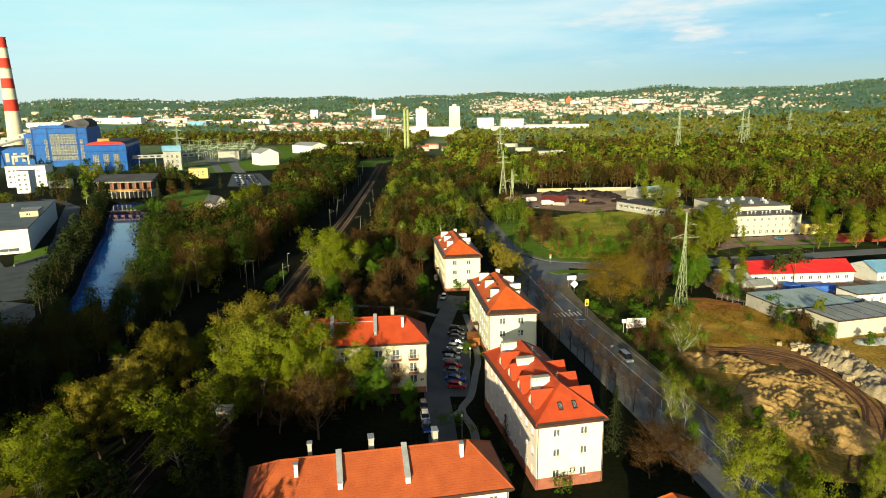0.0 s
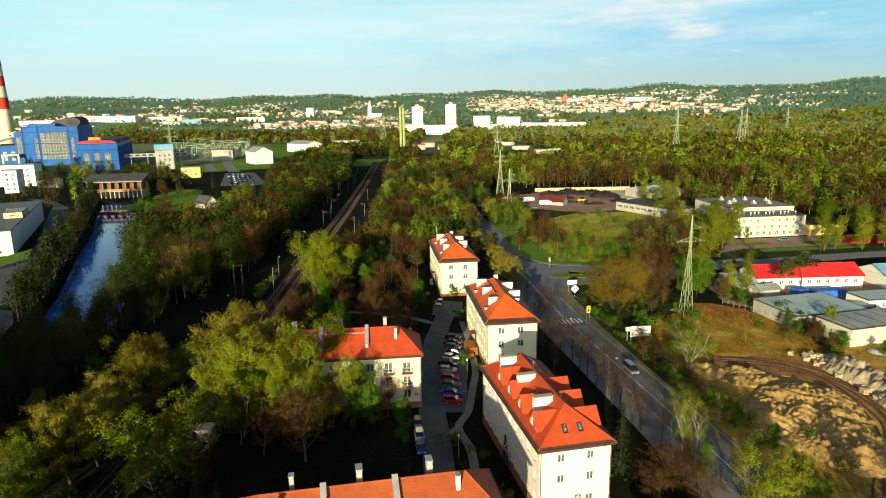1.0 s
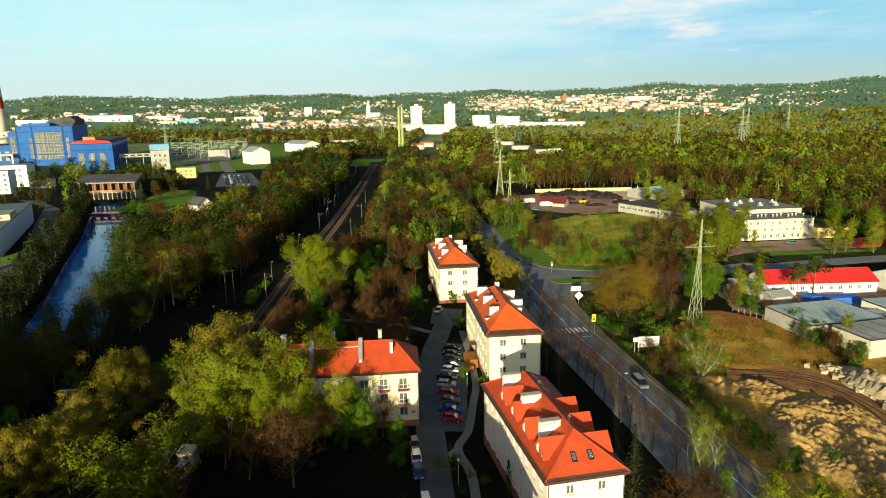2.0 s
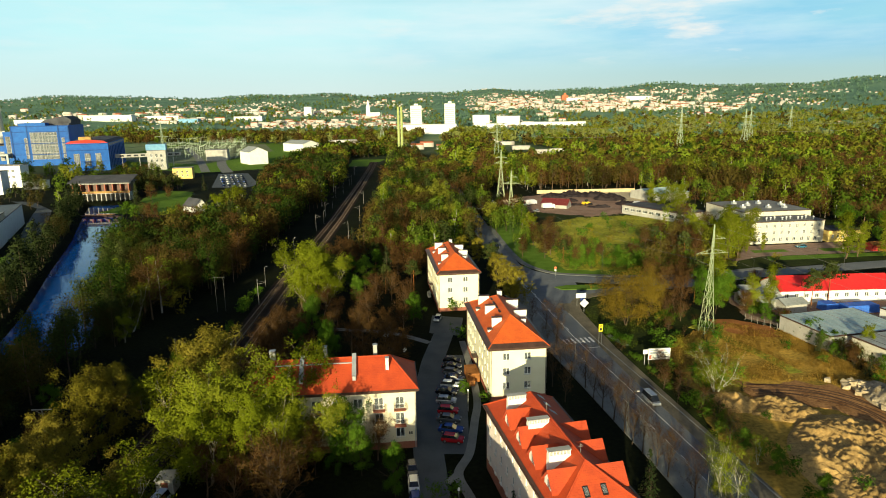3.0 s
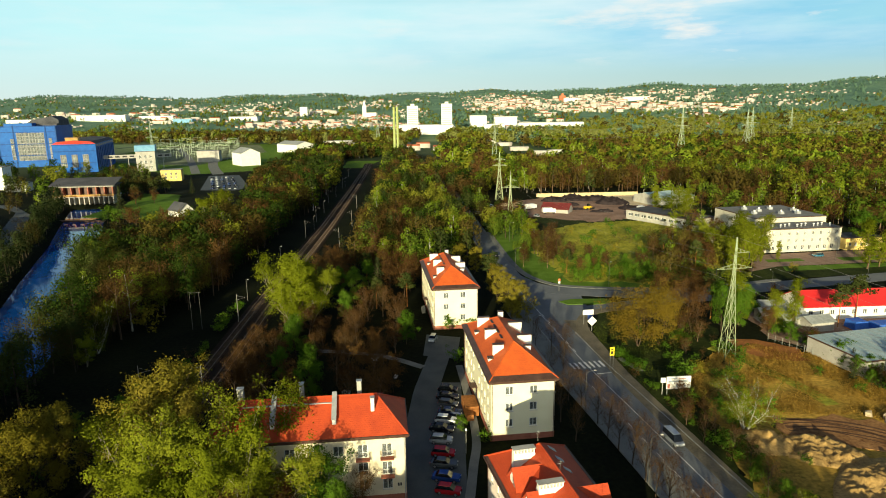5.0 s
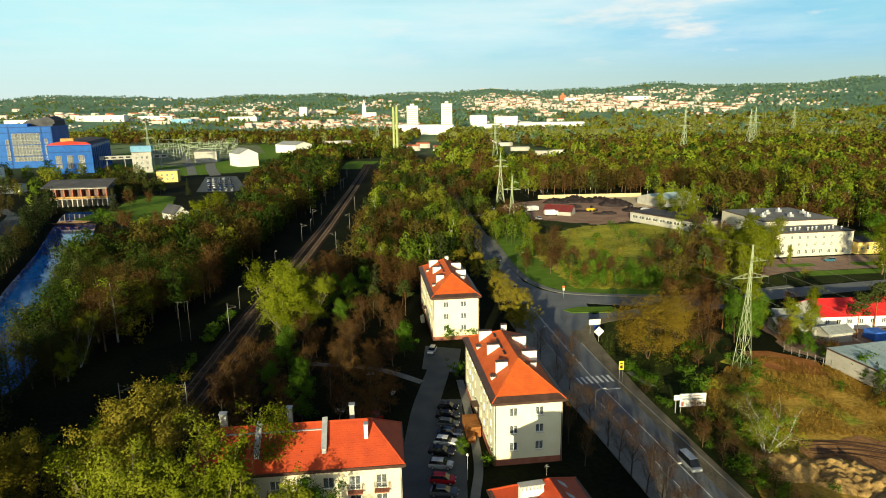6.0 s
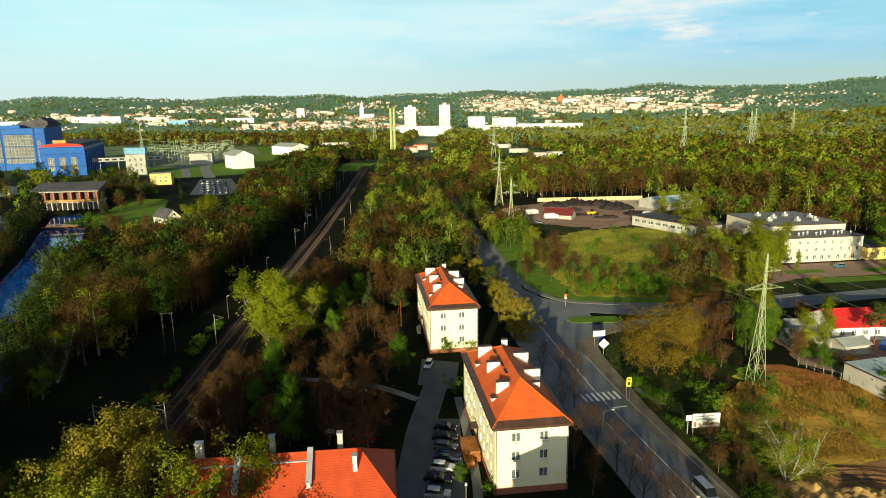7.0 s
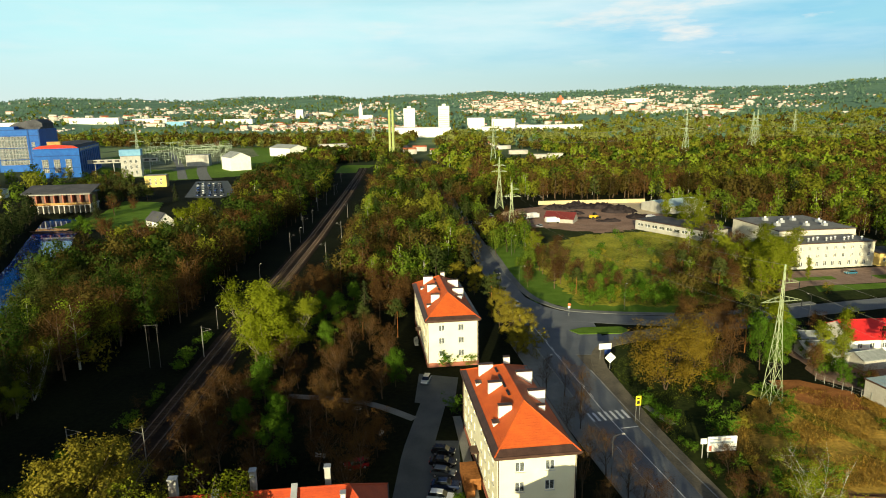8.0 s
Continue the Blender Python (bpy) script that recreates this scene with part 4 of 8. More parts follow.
def dormer(t, side, y, w=3.0, zb=10.3, top=13.2):
    """A gabled dormer on the left (-1) or right (1) slope."""
    e = 0.3 if side < 0 else PW - 0.3
    s = -side
    deep = 4.6
    face = [(y - w / 2, zb), (y + w / 2, zb), (y + w / 2, zb + 1.0), (y, top - 0.25), (y - w / 2, zb + 1.0)]
    lo, hi = (e + 0.5, e + 0.5 + s * 3.2) if side < 0 else (e - 0.5, e - 0.5 + s * 3.2)
    d = put(Geo().prism(face, "x", lo, hi), "dormer", M_white, t)
    o = 0.35
    for sg in (-1, 1):
        pts = [(lo - s * 0.35, y + sg * (w / 2 + o), zb + 1.0 - 0.25), (lo - s * 0.35, y, top), (lo + s * deep, y, top), (lo + s * 2.2, y + sg * (w / 2 + o), zb + 0.75)]
        put(Geo().slab(pts, 0.16), "dormer_roof", M_tile_red, d)
    u = lo - s * 0.03
    put(Geo().box(min(u, u + s * 0.02), y - 0.45, zb + 0.35, max(u, u + s * 0.02), y + 0.45, zb + 1.45), "dormer_window", M_glass, d)


for yy in (4.6, 10.2, 15.4, 20.6):
    dormer(pink, -1, yy)
for yy in (4.4, 10.0, 15.0):
    dormer(pink, 1, yy)
for u, vv, ww in ((3.1, 7.3, 2.9), (3.4, 15.5, 3.0), (2.9, 23.2, 2.8)):
    chimney_stack(pink, u, vv, ww, 0.85, 11.0, 13.55, True)
for u in (4.3, 6.6):
    k = 4.1 / 5.0
    z = 9.8 + (1.6 + 0.4) * k
    sk = put(Geo().slab([(u - 0.35, 1.2, z - 0.33 + 0.1), (u + 0.35, 1.2, z - 0.33 + 0.1), (u + 0.35, 2.2, z + 0.49 + 0.1), (u - 0.35, 2.2, z + 0.49 + 0.1)], 0.12), "skylight", M_iron, pink)
    put(Geo().slab([(u - 0.25, 1.32, z - 0.23 + 0.12), (u + 0.25, 1.32, z - 0.23 + 0.12), (u + 0.25, 2.08, z + 0.39 + 0.12), (u - 0.25, 2.08, z + 0.39 + 0.12)], 0.02), "pane", M_glass, sk)
for vv in (19.5, 22.0, 24.5):
    k = 4.1 / 5.9
    xa, xb = PW / 2 + 1.4, PW / 2 + 2.4
    za, zb = 13.9 - 1.4 * k + 0.08, 13.9 - 2.4 * k + 0.08
    put(Geo().slab([(xa, vv - 0.35, za), (xa, vv + 0.35, za), (xb, vv + 0.35, zb), (xb, vv - 0.35, zb)], 0.1), "skylight", M_lead, pink)
for vv in (6.0, 17.5, 24.8):
    put(Geo().tube((5.4, vv, 13.8), (5.4, vv, 15.3), 0.02, 0.02, 5).box(5.1, vv - 0.015, 14.9, 5.7, vv + 0.015, 14.93).box(5.2, vv - 0.015, 15.1, 5.6, vv + 0.015, 15.13), "aerial", M_steel, pink)


def long_house(x, y, yaw, length, depth, eave, ridge, roof_mat, label, holes, stacks, plinth=0.9, wall=M_yellow):
    """A block whose long side faces the front; its roof ridge runs along the front."""
    t = apartment(x, y, yaw, length, depth, eave, wall, label, holes, (), (), (), plinth)
    o, c = 0.45, depth / 2
    p = [(-o, -o, eave), (length + o, -o, eave), (length + o, depth + o, eave), (-o, depth + o, eave)]
    a, b = (4.0, c, ridge), (length - 4.0, c, ridge)
    roof = put(Geo().slab([p[0], p[1], b, a], 0.22), "roof", roof_mat, t)
    for pts in ([p[2], p[3], a, b], [p[1], p[2], b], [p[3], p[0], a]):
        put(Geo().slab(pts, 0.22), "roof_slope", roof_mat, roof)
    caps = Geo()
    for q, r in ((a, b), (p[0], a), (p[1], b), (p[2], b), (p[3], a)):
        caps.tube(q, r, 0.13, 0.13, 6)
    put(caps, "ridge_tiles", roof_mat, roof)
    g = Geo().box(-o - 0.15, -o - 0.15, eave - 0.26, length + o + 0.15, -o, eave + 0.04).box(-o - 0.15, depth + o, eave - 0.26, length + o + 0.15, depth + o + 0.15, eave + 0.04)
    g.box(-o - 0.15, -o, eave - 0.26, -o, depth + o, eave + 0.04).box(length + o, -o, eave - 0.26, length + o + 0.15, depth + o, eave + 0.04)
    put(g, "gutter", M_gutter, t)
    put(Geo().box(-o + 0.05, -o + 0.05, eave - 0.5, length + o - 0.05, depth + o - 0.05, eave - 0.3), "soffit", M_gutter, t)
    for u, vv, w, d, top in stacks:
        if d > 2:
            z = eave + (ridge - eave) * (vv - d / 2 + 0.45) / (c + 0.45)
            put(Geo().prism([(vv - d / 2, z - 0.3), (vv - d / 2, z + 0.75), (c, ridge + 0.55), (c, ridge - 0.2)], "x", u - 0.3, u + 0.3), "fire_wall", M_white, t)
            put(Geo().prism([(vv - d / 2 - 0.05, z + 0.76), (vv - d / 2 - 0.05, z + 0.88), (c, ridge + 0.68), (c, ridge + 0.56)], "x", u - 0.36, u + 0.36), "fire_wall_cap", M_lead, t)
            continue
        w, d, top = w * 0.75, d * 0.8, top - (0.35 if vv < c else 0.75)
        chimney_stack(t, u, vv, w, d, eave + 0.6, top, False, M_lead, M_white if vv < c else M_greywall)
    return t


LBL = 28.0
lb_cols = [LBL - d for d in (2.7, 6.2, 9.7, 13.2, 16.6, 20.1, 23.6)]
lb_holes = []
for k, u in enumerate(lb_cols):
    tall = k in (0, 1, 4, 5)
    for z in (1.9, 4.7, 7.6):
        lb_holes.append((u - 0.75, z - (1.25 if tall and z > 3 else 0.8), u + 0.75, z + 0.85))
yaw_lb = 7.9
lbx = -8.45 - LBL * math.cos(radians(yaw_lb))
lby = 114.75 - LBL * math.sin(radians(yaw_lb))
west_house = long_house(lbx, lby, yaw_lb, LBL, 10.6, 9.95, 13.9, M_tile_red, "yellowed apartment building with a red tile roof, behind spring trees", lb_holes,
                        [(LBL - 4.6, 3.2, 0.7, 0.9, 14.6), (LBL - 10.2, 3.0, 0.8, 3.2, 14.5), (LBL - 19.0, 3.0, 0.8, 3.4, 14.5), (LBL - 6.6, 7.6, 0.9, 0.9, 15.8), (LBL - 15.4, 8.2, 0.9, 1.0, 15.6), (LBL - 24.5, 8.0, 1.2, 1.0, 15.4)], plinth=0.2)
baluster_mesh = Geo().box(-0.012, -0.012, 0, 0.012, 0.012, 0.94).mesh("baluster", M_iron)
for k in (0, 1, 4, 5):
    u = lb_cols[k]
    for z in (3.5, 6.4):
        if k == 1 and z < 4:
            continue
        b = put(Geo().box(u - 1.0, -0.95, z - 0.14, u + 1.0, -0.01, z), "balcony", M_plinth, west_house)
        for bx, by in [(-0.97 + j * 0.194, -0.92) for j in range(11)] + [(sx, -0.72 + j * 0.2) for j in range(4) for sx in (-0.97, 0.97)]:
            put(baluster_mesh, "baluster", M_iron, b, m=pose(u + bx, by, z))
        rail = Geo().box(u - 1.0, -0.95, z + 0.93, u + 1.0, -0.9, z + 0.98)
        for sx in (-1.0, 0.95):
            rail.box(u + sx, -0.9, z + 0.93, u + sx + 0.05, -0.02, z + 0.98)
        put(rail, "handrail", M_iron, b)
for k, u in enumerate((LBL - 1.15, LBL - 0.8)):
    put(Geo().box(u - 0.12, -0.02, 1.5, u + 0.12, -0.004, 2.0), "number_bar", M_iron, west_house)
for u0, u1 in ((4.5, 8.6), (9.4, 17.4)):
    put(Geo().box(u0, 4.2, 13.2, u1, 4.45, 13.35), "roof_gangway", M_lead, west_house)

BTL = 31.8
south_house = long_house(5.3 - BTL * math.cos(radians(13)), 64.5 - BTL * math.sin(radians(13)), 13, BTL, 10.6, 9.9, 13.8, M_tile_old, "apartment building with a weathered orange tile roof and tall slim chimneys",
                         rows_of([2 + 3.1 * k for k in range(10)], (2, 5, 8), 1.2, 1.5),
                         [(6.0, 3.6, 0.6, 0.8, 14.4), (11.2, 3.0, 0.75, 3.0, 14.5), (19.4, 3.0, 0.75, 3.4, 14.5), (26.6, 3.8, 0.6, 0.9, 14.7), (7.6, 7.4, 0.7, 0.9, 15.3), (15.4, 7.4, 0.9, 1.6, 15.3), (23.8, 7.4, 0.9, 1.6, 15.4)], wall=M_white)
corner_house = apartment(25.6, 57.5, 14, 9.0, 13.0, 3.9, M_cream, "low cream house with an orange hipped tile roof", rows_of((2.4, 6.4), (1.9,), 1.2, 1.4), (), (), rows_of((2.4, 6.4), (1.9,), 1.2, 1.4), 0.6, 0.0)
hip_roof(9.0, 13.0, 3.9, 6.9, 0.45, 4.2, 1.6, M_tile, corner_house, 0.06)


# ---- cars ----
def car_meshes(kind):
    l, h, hw = {"hatch": (4.0, 1.48, 0.86), "saloon": (4.5, 1.44, 0.89), "van": (4.8, 1.95, 0.95)}[kind]
    body = Geo()
    st = [(-l / 2, 0.45, 0.62, 0.80), (-l / 2 + 0.12, 0.30, 0.84, 0.92), (-l * 0.27, 0.22, 0.90, 1.0), (0, 0.22, 0.93, 1.0), (l * 0.25, 0.22, 0.94, 1.0), (l / 2 - 0.15, 0.28, 0.92, 0.94), (l / 2, 0.42, 0.75, 0.86)]
    verts, faces = [], []
    for x, zl, zt, k in st:
        w = hw * k
        verts += [(x, -w * 0.94, zl), (x, w * 0.94, zl), (x, w, (zl + zt) / 2), (x, w * 0.93, zt), (x, -w * 0.93, zt), (x, -w, (zl + zt) / 2)]
    n = 6
    for k in range(len(st) - 1):
        for j in range(n):
            faces.append((k * n + j, k * n + (j + 1) % n, (k + 1) * n + (j + 1) % n, (k + 1) * n + j))
    faces += [tuple(range(n)), tuple(range(len(st) * n - 1, (len(st) - 1) * n - 1, -1))]
    body.add(verts, faces)
    c0, c1, c2, c3 = {"hatch": (-1.0, -0.35, 1.45, 1.92), "saloon": (-0.95, -0.25, 1.1, 1.75), "van": (-1.75, -1.0, 2.1, 2.3)}[kind]
    cab = Geo().add([(c0, -hw * 0.86, 0.9), (c0, hw * 0.86, 0.9), (c3, hw * 0.86, 0.9), (c3, -hw * 0.86, 0.9), (c1, -hw * 0.7, h - 0.06), (c1, hw * 0.7, h - 0.06), (c2, hw * 0.7, h - 0.06), (c2, -hw * 0.7, h - 0.06)],
                    [(3, 2, 1, 0), (4, 5, 6, 7), (0, 1, 5, 4), (1, 2, 6, 5), (2, 3, 7, 6), (3, 0, 4, 7)])
    top = Geo().box(c1 - 0.05, -hw * 0.71, h - 0.06, c2 + 0.05, hw * 0.71, h, 0.04)
    tyre = Geo().tube((0, -0.1, 0), (0, 0.1, 0), 0.31, 0.31, 14)
    rim = Geo().tube((0, -0.112, 0), (0, 0.112, 0), 0.19, 0.19, 10)
    return l, hw, body, cab, top, tyre, rim


M_tyre = plain("tyre_rubber", (0.012, 0.012, 0.012), 0.9)
M_rim = plain("alloy_rim", (0.45, 0.45, 0.46), 0.35, 0.8)
M_cabin = plain("car_glass", (0.012, 0.015, 0.018), 0.06, 0.0, 0.7)
M_lamp = plain("headlight_glass", (0.7, 0.7, 0.68), 0.15)
M_tail = plain("tail_light_plastic", (0.35, 0.01, 0.01), 0.3)
PAINT = {"black": (0.012, 0.012, 0.014), "dark blue": (0.012, 0.022, 0.06), "blue": (0.02, 0.06, 0.25), "silver": (0.42, 0.44, 0.46), "white": (0.75, 0.76, 0.76), "red": (0.42, 0.012, 0.018), "grey": (0.10, 0.11, 0.12), "teal": (0.04, 0.16, 0.24)}
car_cache, paint_cache = {}, {}


def car(x, y, yaw, colour, kind="hatch", state="parked beside the driveway", group="parked cars", z=0.06):
    if colour not in paint_cache:
        paint_cache[colour] = plain("car_paint_" + colour.replace(" ", "_"), PAINT[colour], 0.25, 0.3)
    if kind not in car_cache:
        car_cache[kind] = car_meshes(kind)
    l, hw, body, cab, top, tyre, rim = car_cache[kind]
    word = {"hatch": "hatchback", "saloon": "saloon car", "van": "van"}[kind]
    t = thing("car", pose(x, y, z, 0, 0, yaw), f"{colour} {word} {state}", "car", group)
    paint = paint_cache[colour]
    b = put(body, "body", paint, t)
    put(cab, "cabin_glass", M_cabin, t)
    put(top, "roof", paint, t)
    for sx in (-1, 1):
        for sy in (-1, 1):
            w = put(tyre, "wheel", M_tyre, t, m=pose(sx * l * 0.31, sy * (hw - 0.09), 0.31))
            put(rim, "rim", M_rim, w)
        put(Geo().box(-l / 2 + 0.0, sx * hw * 0.62 - 0.16, 0.62, -l / 2 + 0.14, sx * hw * 0.62 + 0.16, 0.76), "headlight", M_lamp, b)
        put(Geo().box(l / 2 - 0.1, sx * hw * 0.66 - 0.13, 0.68, l / 2 + 0.015, sx * hw * 0.66 + 0.13, 0.84), "tail_light", M_tail, b)
    return t


for x, y, c, k in ((-3.2, 151.6, "black", "hatch"), (-3.2, 148.2, "black", "saloon"), (-3.0, 145.0, "grey", "hatch"), (-2.6, 141.7, "dark blue", "saloon"), (-3.3, 138.6, "white", "hatch"), (-3.9, 135.4, "black", "saloon"),
                   (-3.9, 131.4, "silver", "hatch"), (-3.4, 127.2, "red", "hatch"), (-3.2, 123.9, "grey", "saloon"), (-2.7, 120.0, "blue", "saloon"), (-2.3, 116.6, "red", "hatch")):
    car(x, y, 168 + (x * 37 + y * 11) % 7, c, k)
for x, y, c, yaw in ((-8.6, 107.0, "dark blue", 100), (-8.0, 102.6, "white", 98), (-7.4, 98.6, "blue", 98), (-7.7, 180.6, "silver", 80)):
    car(x, y, yaw, c, "hatch")
for x, y, c, yaw, k in ((36.2, 132.0, "silver", 102, "van"), (16.4, 234, "silver", 98, "hatch"), (12.8, 272, "black", 98, "saloon"), (36.0, 152.5, "white", 102, "hatch")):
    if c != "white":
        car(x, y, yaw, c, k, "on the asphalt street", "cars on the street", 0.07)
car(-45.4, 97.2, 84, "white", "van", "parked before the shed under the trees", "grove cars", 0.02)
shed = thing("yard_shed", pose(-45.8, 101.8, 0, 0, 0, 4), "small pale grey shed with a flat felt roof under the trees", "shed")
put(Geo().box(-1.3, -1.3, 0, 1.3, 1.3, 2.4), "wall", M_concrete, shed)
put(Geo().box(-1.45, -1.45, 2.4, 1.45, 1.45, 2.56), "roof", M_concrete, shed)
put(Geo().box(-0.5, -1.36, 0.02, 0.5, -1.28, 2.0), "door", M_plinth, shed)
car(-17.4, 147.3, 20, "red", "hatch", "parked under the bare trees", "grove cars", 0.05)
car(134, 268.5, 5, "teal", "hatch", "on the factory forecourt", "factory cars", 0.05)
for x, y, yaw in ((-20.5, 167.2, 15), (-24, 150, -10), (-14.5, 158, 80)):
    t = thing("park_bench", pose(x, y, 0, 0, 0, yaw), "pale slatted bench under bare trees", "bench", "benches")
    for k in range(4):
        put(Geo().box(-0.9, -0.22 + 0.12 * k, 0.42, 0.9, -0.13 + 0.12 * k, 0.46), "seat_slat", M_sill, t)
    for k in range(3):
        put(Geo().box(-0.9, 0.27, 0.55 + 0.13 * k, 0.9, 0.30, 0.64 + 0.13 * k), "back_slat", M_sill, t)
    for sx in (-0.7, 0.7):
        put(Geo().box(sx - 0.04, -0.2, 0, sx + 0.04, 0.26, 0.42).box(sx - 0.04, 0.24, 0.42, sx + 0.04, 0.268, 0.95), "leg", M_iron, t)



# ---- pylons, masts, signs ----
def bar(g, a, b, r):
    return g.tube(a, b, r, r, 4, False)


def lattice_pylon(x, y, h, base, yaw, arms, label, r=0.10, mat=M_pylon, bays=9):
    t = thing("pylon", pose(x, y, 0, 0, 0, yaw), label, "pylon", "lattice pylons")
    waist = 0.62

    def half(z):
        k = z / h
        return base / 2 * (1 - k / waist * 0.78) if k < waist else base / 2 * (0.22 * (1 - (k - waist) / (1 - waist) * 0.75))

    zs = [h * (1 - (1 - k / bays) ** 1.35) for k in range(bays + 1)]
    for sx, sy in ((-1, -1), (1, -1), (1, 1), (-1, 1)):
        g = Geo()
        g.pipe([(sx * half(z), sy * half(z), z) for z in zs], [r * 1.35] * len(zs), 4)
        put(g, "leg", mat, t)
    g = Geo()
    for z0, z1 in zip(zs, zs[1:]):
        a, b = half(z0), half(z1)
        for p, q in (((-1, -1), (1, -1)), ((1, -1), (1, 1)), ((1, 1), (-1, 1)), ((-1, 1), (-1, -1))):
            bar(g, (p[0] * a, p[1] * a, z0), (q[0] * b, q[1] * b, z1), r * 0.7)
            bar(g, (q[0] * a, q[1] * a, z0), (p[0] * b, p[1] * b, z1), r * 0.7)
            bar(g, (p[0] * b, p[1] * b, z1), (q[0] * b, q[1] * b, z1), r * 0.6)
    put(g, "bracing", mat, t)
    for z, reach in arms:
        for s in reach:
            g = Geo()
            a = half(z)
            tip = (s, 0, z)
            k = 1 if s > 0 else -1
            for sy in (-1, 1):
                bar(g, (k * a, sy * a, z), tip, r)
                bar(g, (k * a, sy * a, z + 1.1), tip, r * 0.8)
                for j in (0.33, 0.66):
                    bar(g, (k * a + (s - k * a) * j, sy * a * (1 - j), z), (k * a + (s - k * a) * j * 0.8, sy * a * (1 - j * 0.8), z + 1.1 * (1 - j * 0.8)), r * 0.6)
            arm = put(g, "crossarm", mat, t)
            put(Geo().tube((s, 0, z), (s, 0, z - 1.3), 0.09, 0.09, 6), "insulator", M_iron, arm)
    return t


lattice_pylon(61.0, 171.0, 28.0, 2.75, 12, ((20.8, (-4.4, 4.4)), (24.4, (3.4,))), "tall pale green lattice pylon standing in dry grass", 0.042)
lattice_pylon(23.0, 338.0, 25.0, 3.6, 5, ((18.6, (-4.2, 4.2)), (21.8, (3.2,))), "pale green lattice pylon beside the yard", 0.08)
lattice_pylon(22.5, 424.0, 30.0, 4.6, 5, ((21.5, (-4.6, 4.6)), (25.0, (-3.6, 3.6))), "lattice pylon at the wood's edge", 0.09)
lattice_pylon(237.0, 735.0, 54.0, 7.5, 20, ((34, (-9, 9)), (43, (-7, 7))), "tall distant lattice pylon above the woods", 0.13, M_farpylon)
lattice_pylon(331.0, 792.0, 50.0, 9.0, 20, ((32, (-8, 8)), (40, (-6, 6))), "tall distant lattice pylon above the woods", 0.13, M_farpylon)
lattice_pylon(362.0, 850.0, 52.0, 9.0, 20, ((33, (-8, 8)), (41, (-6, 6))), "tall distant lattice pylon above the woods", 0.13, M_farpylon)
lattice_pylon(560.0, 1150.0, 50.0, 9.0, 20, ((32, (-8, 8)), (40, (-6, 6))), "faint distant lattice pylon above the woods", 0.15, M_farpylon)
lattice_pylon(30.0, 640.0, 46.0, 7.0, 0, ((32, (-6, 6)), (38, (-5, 5))), "slim distant lattice pylon above the woods", 0.10, M_farpylon)
lattice_pylon(-300.0, 640.0, 46.0, 7.0, 0, ((32, (-7, 7)), (40, (-5, 5))), "distant lattice pylon at the substation", 0.11, M_farpylon)
lattice_pylon(-130.0, 1010.0, 50.0, 8.0, 0, ((34, (-7, 7)), (42, (-5, 5))), "distant lattice pylon behind the woods", 0.12, M_farpylon)


def cable(name, a, b, sag, r=0.02, n=14, label="thin sagging power line"):
    g, a, b = Geo(), Vector(a), Vector(b)
    pts = [a.lerp(b, k / n) - Vector((0, 0, sag * 4 * (k / n) * (1 - k / n))) for k in range(n + 1)]
    g.pipe(pts, [r] * len(pts), 4)
    put(g, name, M_pole, None, label, "cable", "power lines")


for dx, z in ((-4.4, 19.4), (4.4, 19.4), (3.4, 23.0), (0, 27.9)):
    cable("power_line", (61 + dx, 171, z), (23 + dx, 338, z - 2.2), 4, 0.018)
    cable("power_line", (61 + dx, 171, z), (150 + dx, -60, z), 5, 0.018)
for dx, z in ((-9, 33), (9, 33), (-7, 42), (7, 42)):
    cable("power_line", (237 + dx, 735, z), (30 + dx * 0.6, 640, z), 9, 0.04)
    cable("power_line", (237 + dx, 735, z), (700 + dx, 960, z), 12, 0.04)

t = thing("billboard", pose(43.1, 150.6, 0, 0, 0, 6), "white roadside billboard on posts with faded printing", "billboard")
board = put(Geo().box(-2.5, -0.1, 1.3, 2.5, 0.1, 3.9), "panel", M_frame, t)
put(Geo().box(-2.6, -0.14, 1.18, 2.6, 0.14, 1.3), "ledge", M_iron, t)
put(Geo().box(-3.7, -0.08, 2.7, -2.65, 0.08, 3.7), "side_panel", M_frame, t)
for sx in (-2.2, 2.2, -3.2):
    put(Geo().tube((sx, 0.2, 0), (sx, 0.2, 3.2), 0.09, 0.09, 6), "post", M_steel, t)
M_print = plain("faded_print", (0.30, 0.36, 0.42), 0.7)
M_printred = plain("faded_red_print", (0.45, 0.14, 0.10), 0.7)
for u0, z0, u1, z1, mm in ((-2.3, 3.9, -0.4, 4.05, M_print), (-0.1, 3.9, 1.4, 4.02, M_printred), (-2.2, 3.2, 1.9, 3.55, M_print), (-0.6, 2.2, 0.3, 2.8, M_print), (0.5, 2.4, 2.3, 2.55, M_iron), (-2.3, 1.9, -1.8, 2.9, M_printred)):
    put(Geo().box(u0, -0.108, z0 - 0.5, u1, -0.103, z1 - 0.5), "print_bar", mm, board)

t = thing("bus_stop_sign", pose(32.7, 163.2, 0, 0, 0, 8), "yellow sign with black marks on two posts by the crossing", "sign")
M_signyellow = plain("yellow_sign_sheet", (0.85, 0.62, 0.02), 0.5)
panel = put(Geo().box(-0.5, -0.03, 3.2, 0.5, 0.03, 5.1), "panel", M_signyellow, t)
put(Geo().box(-0.3, -0.036, 4.5, 0.3, -0.032, 4.8), "mark", M_iron, panel)
put(Geo().box(-0.28, -0.036, 3.5, 0.28, -0.032, 4.2), "mark", M_iron, panel)
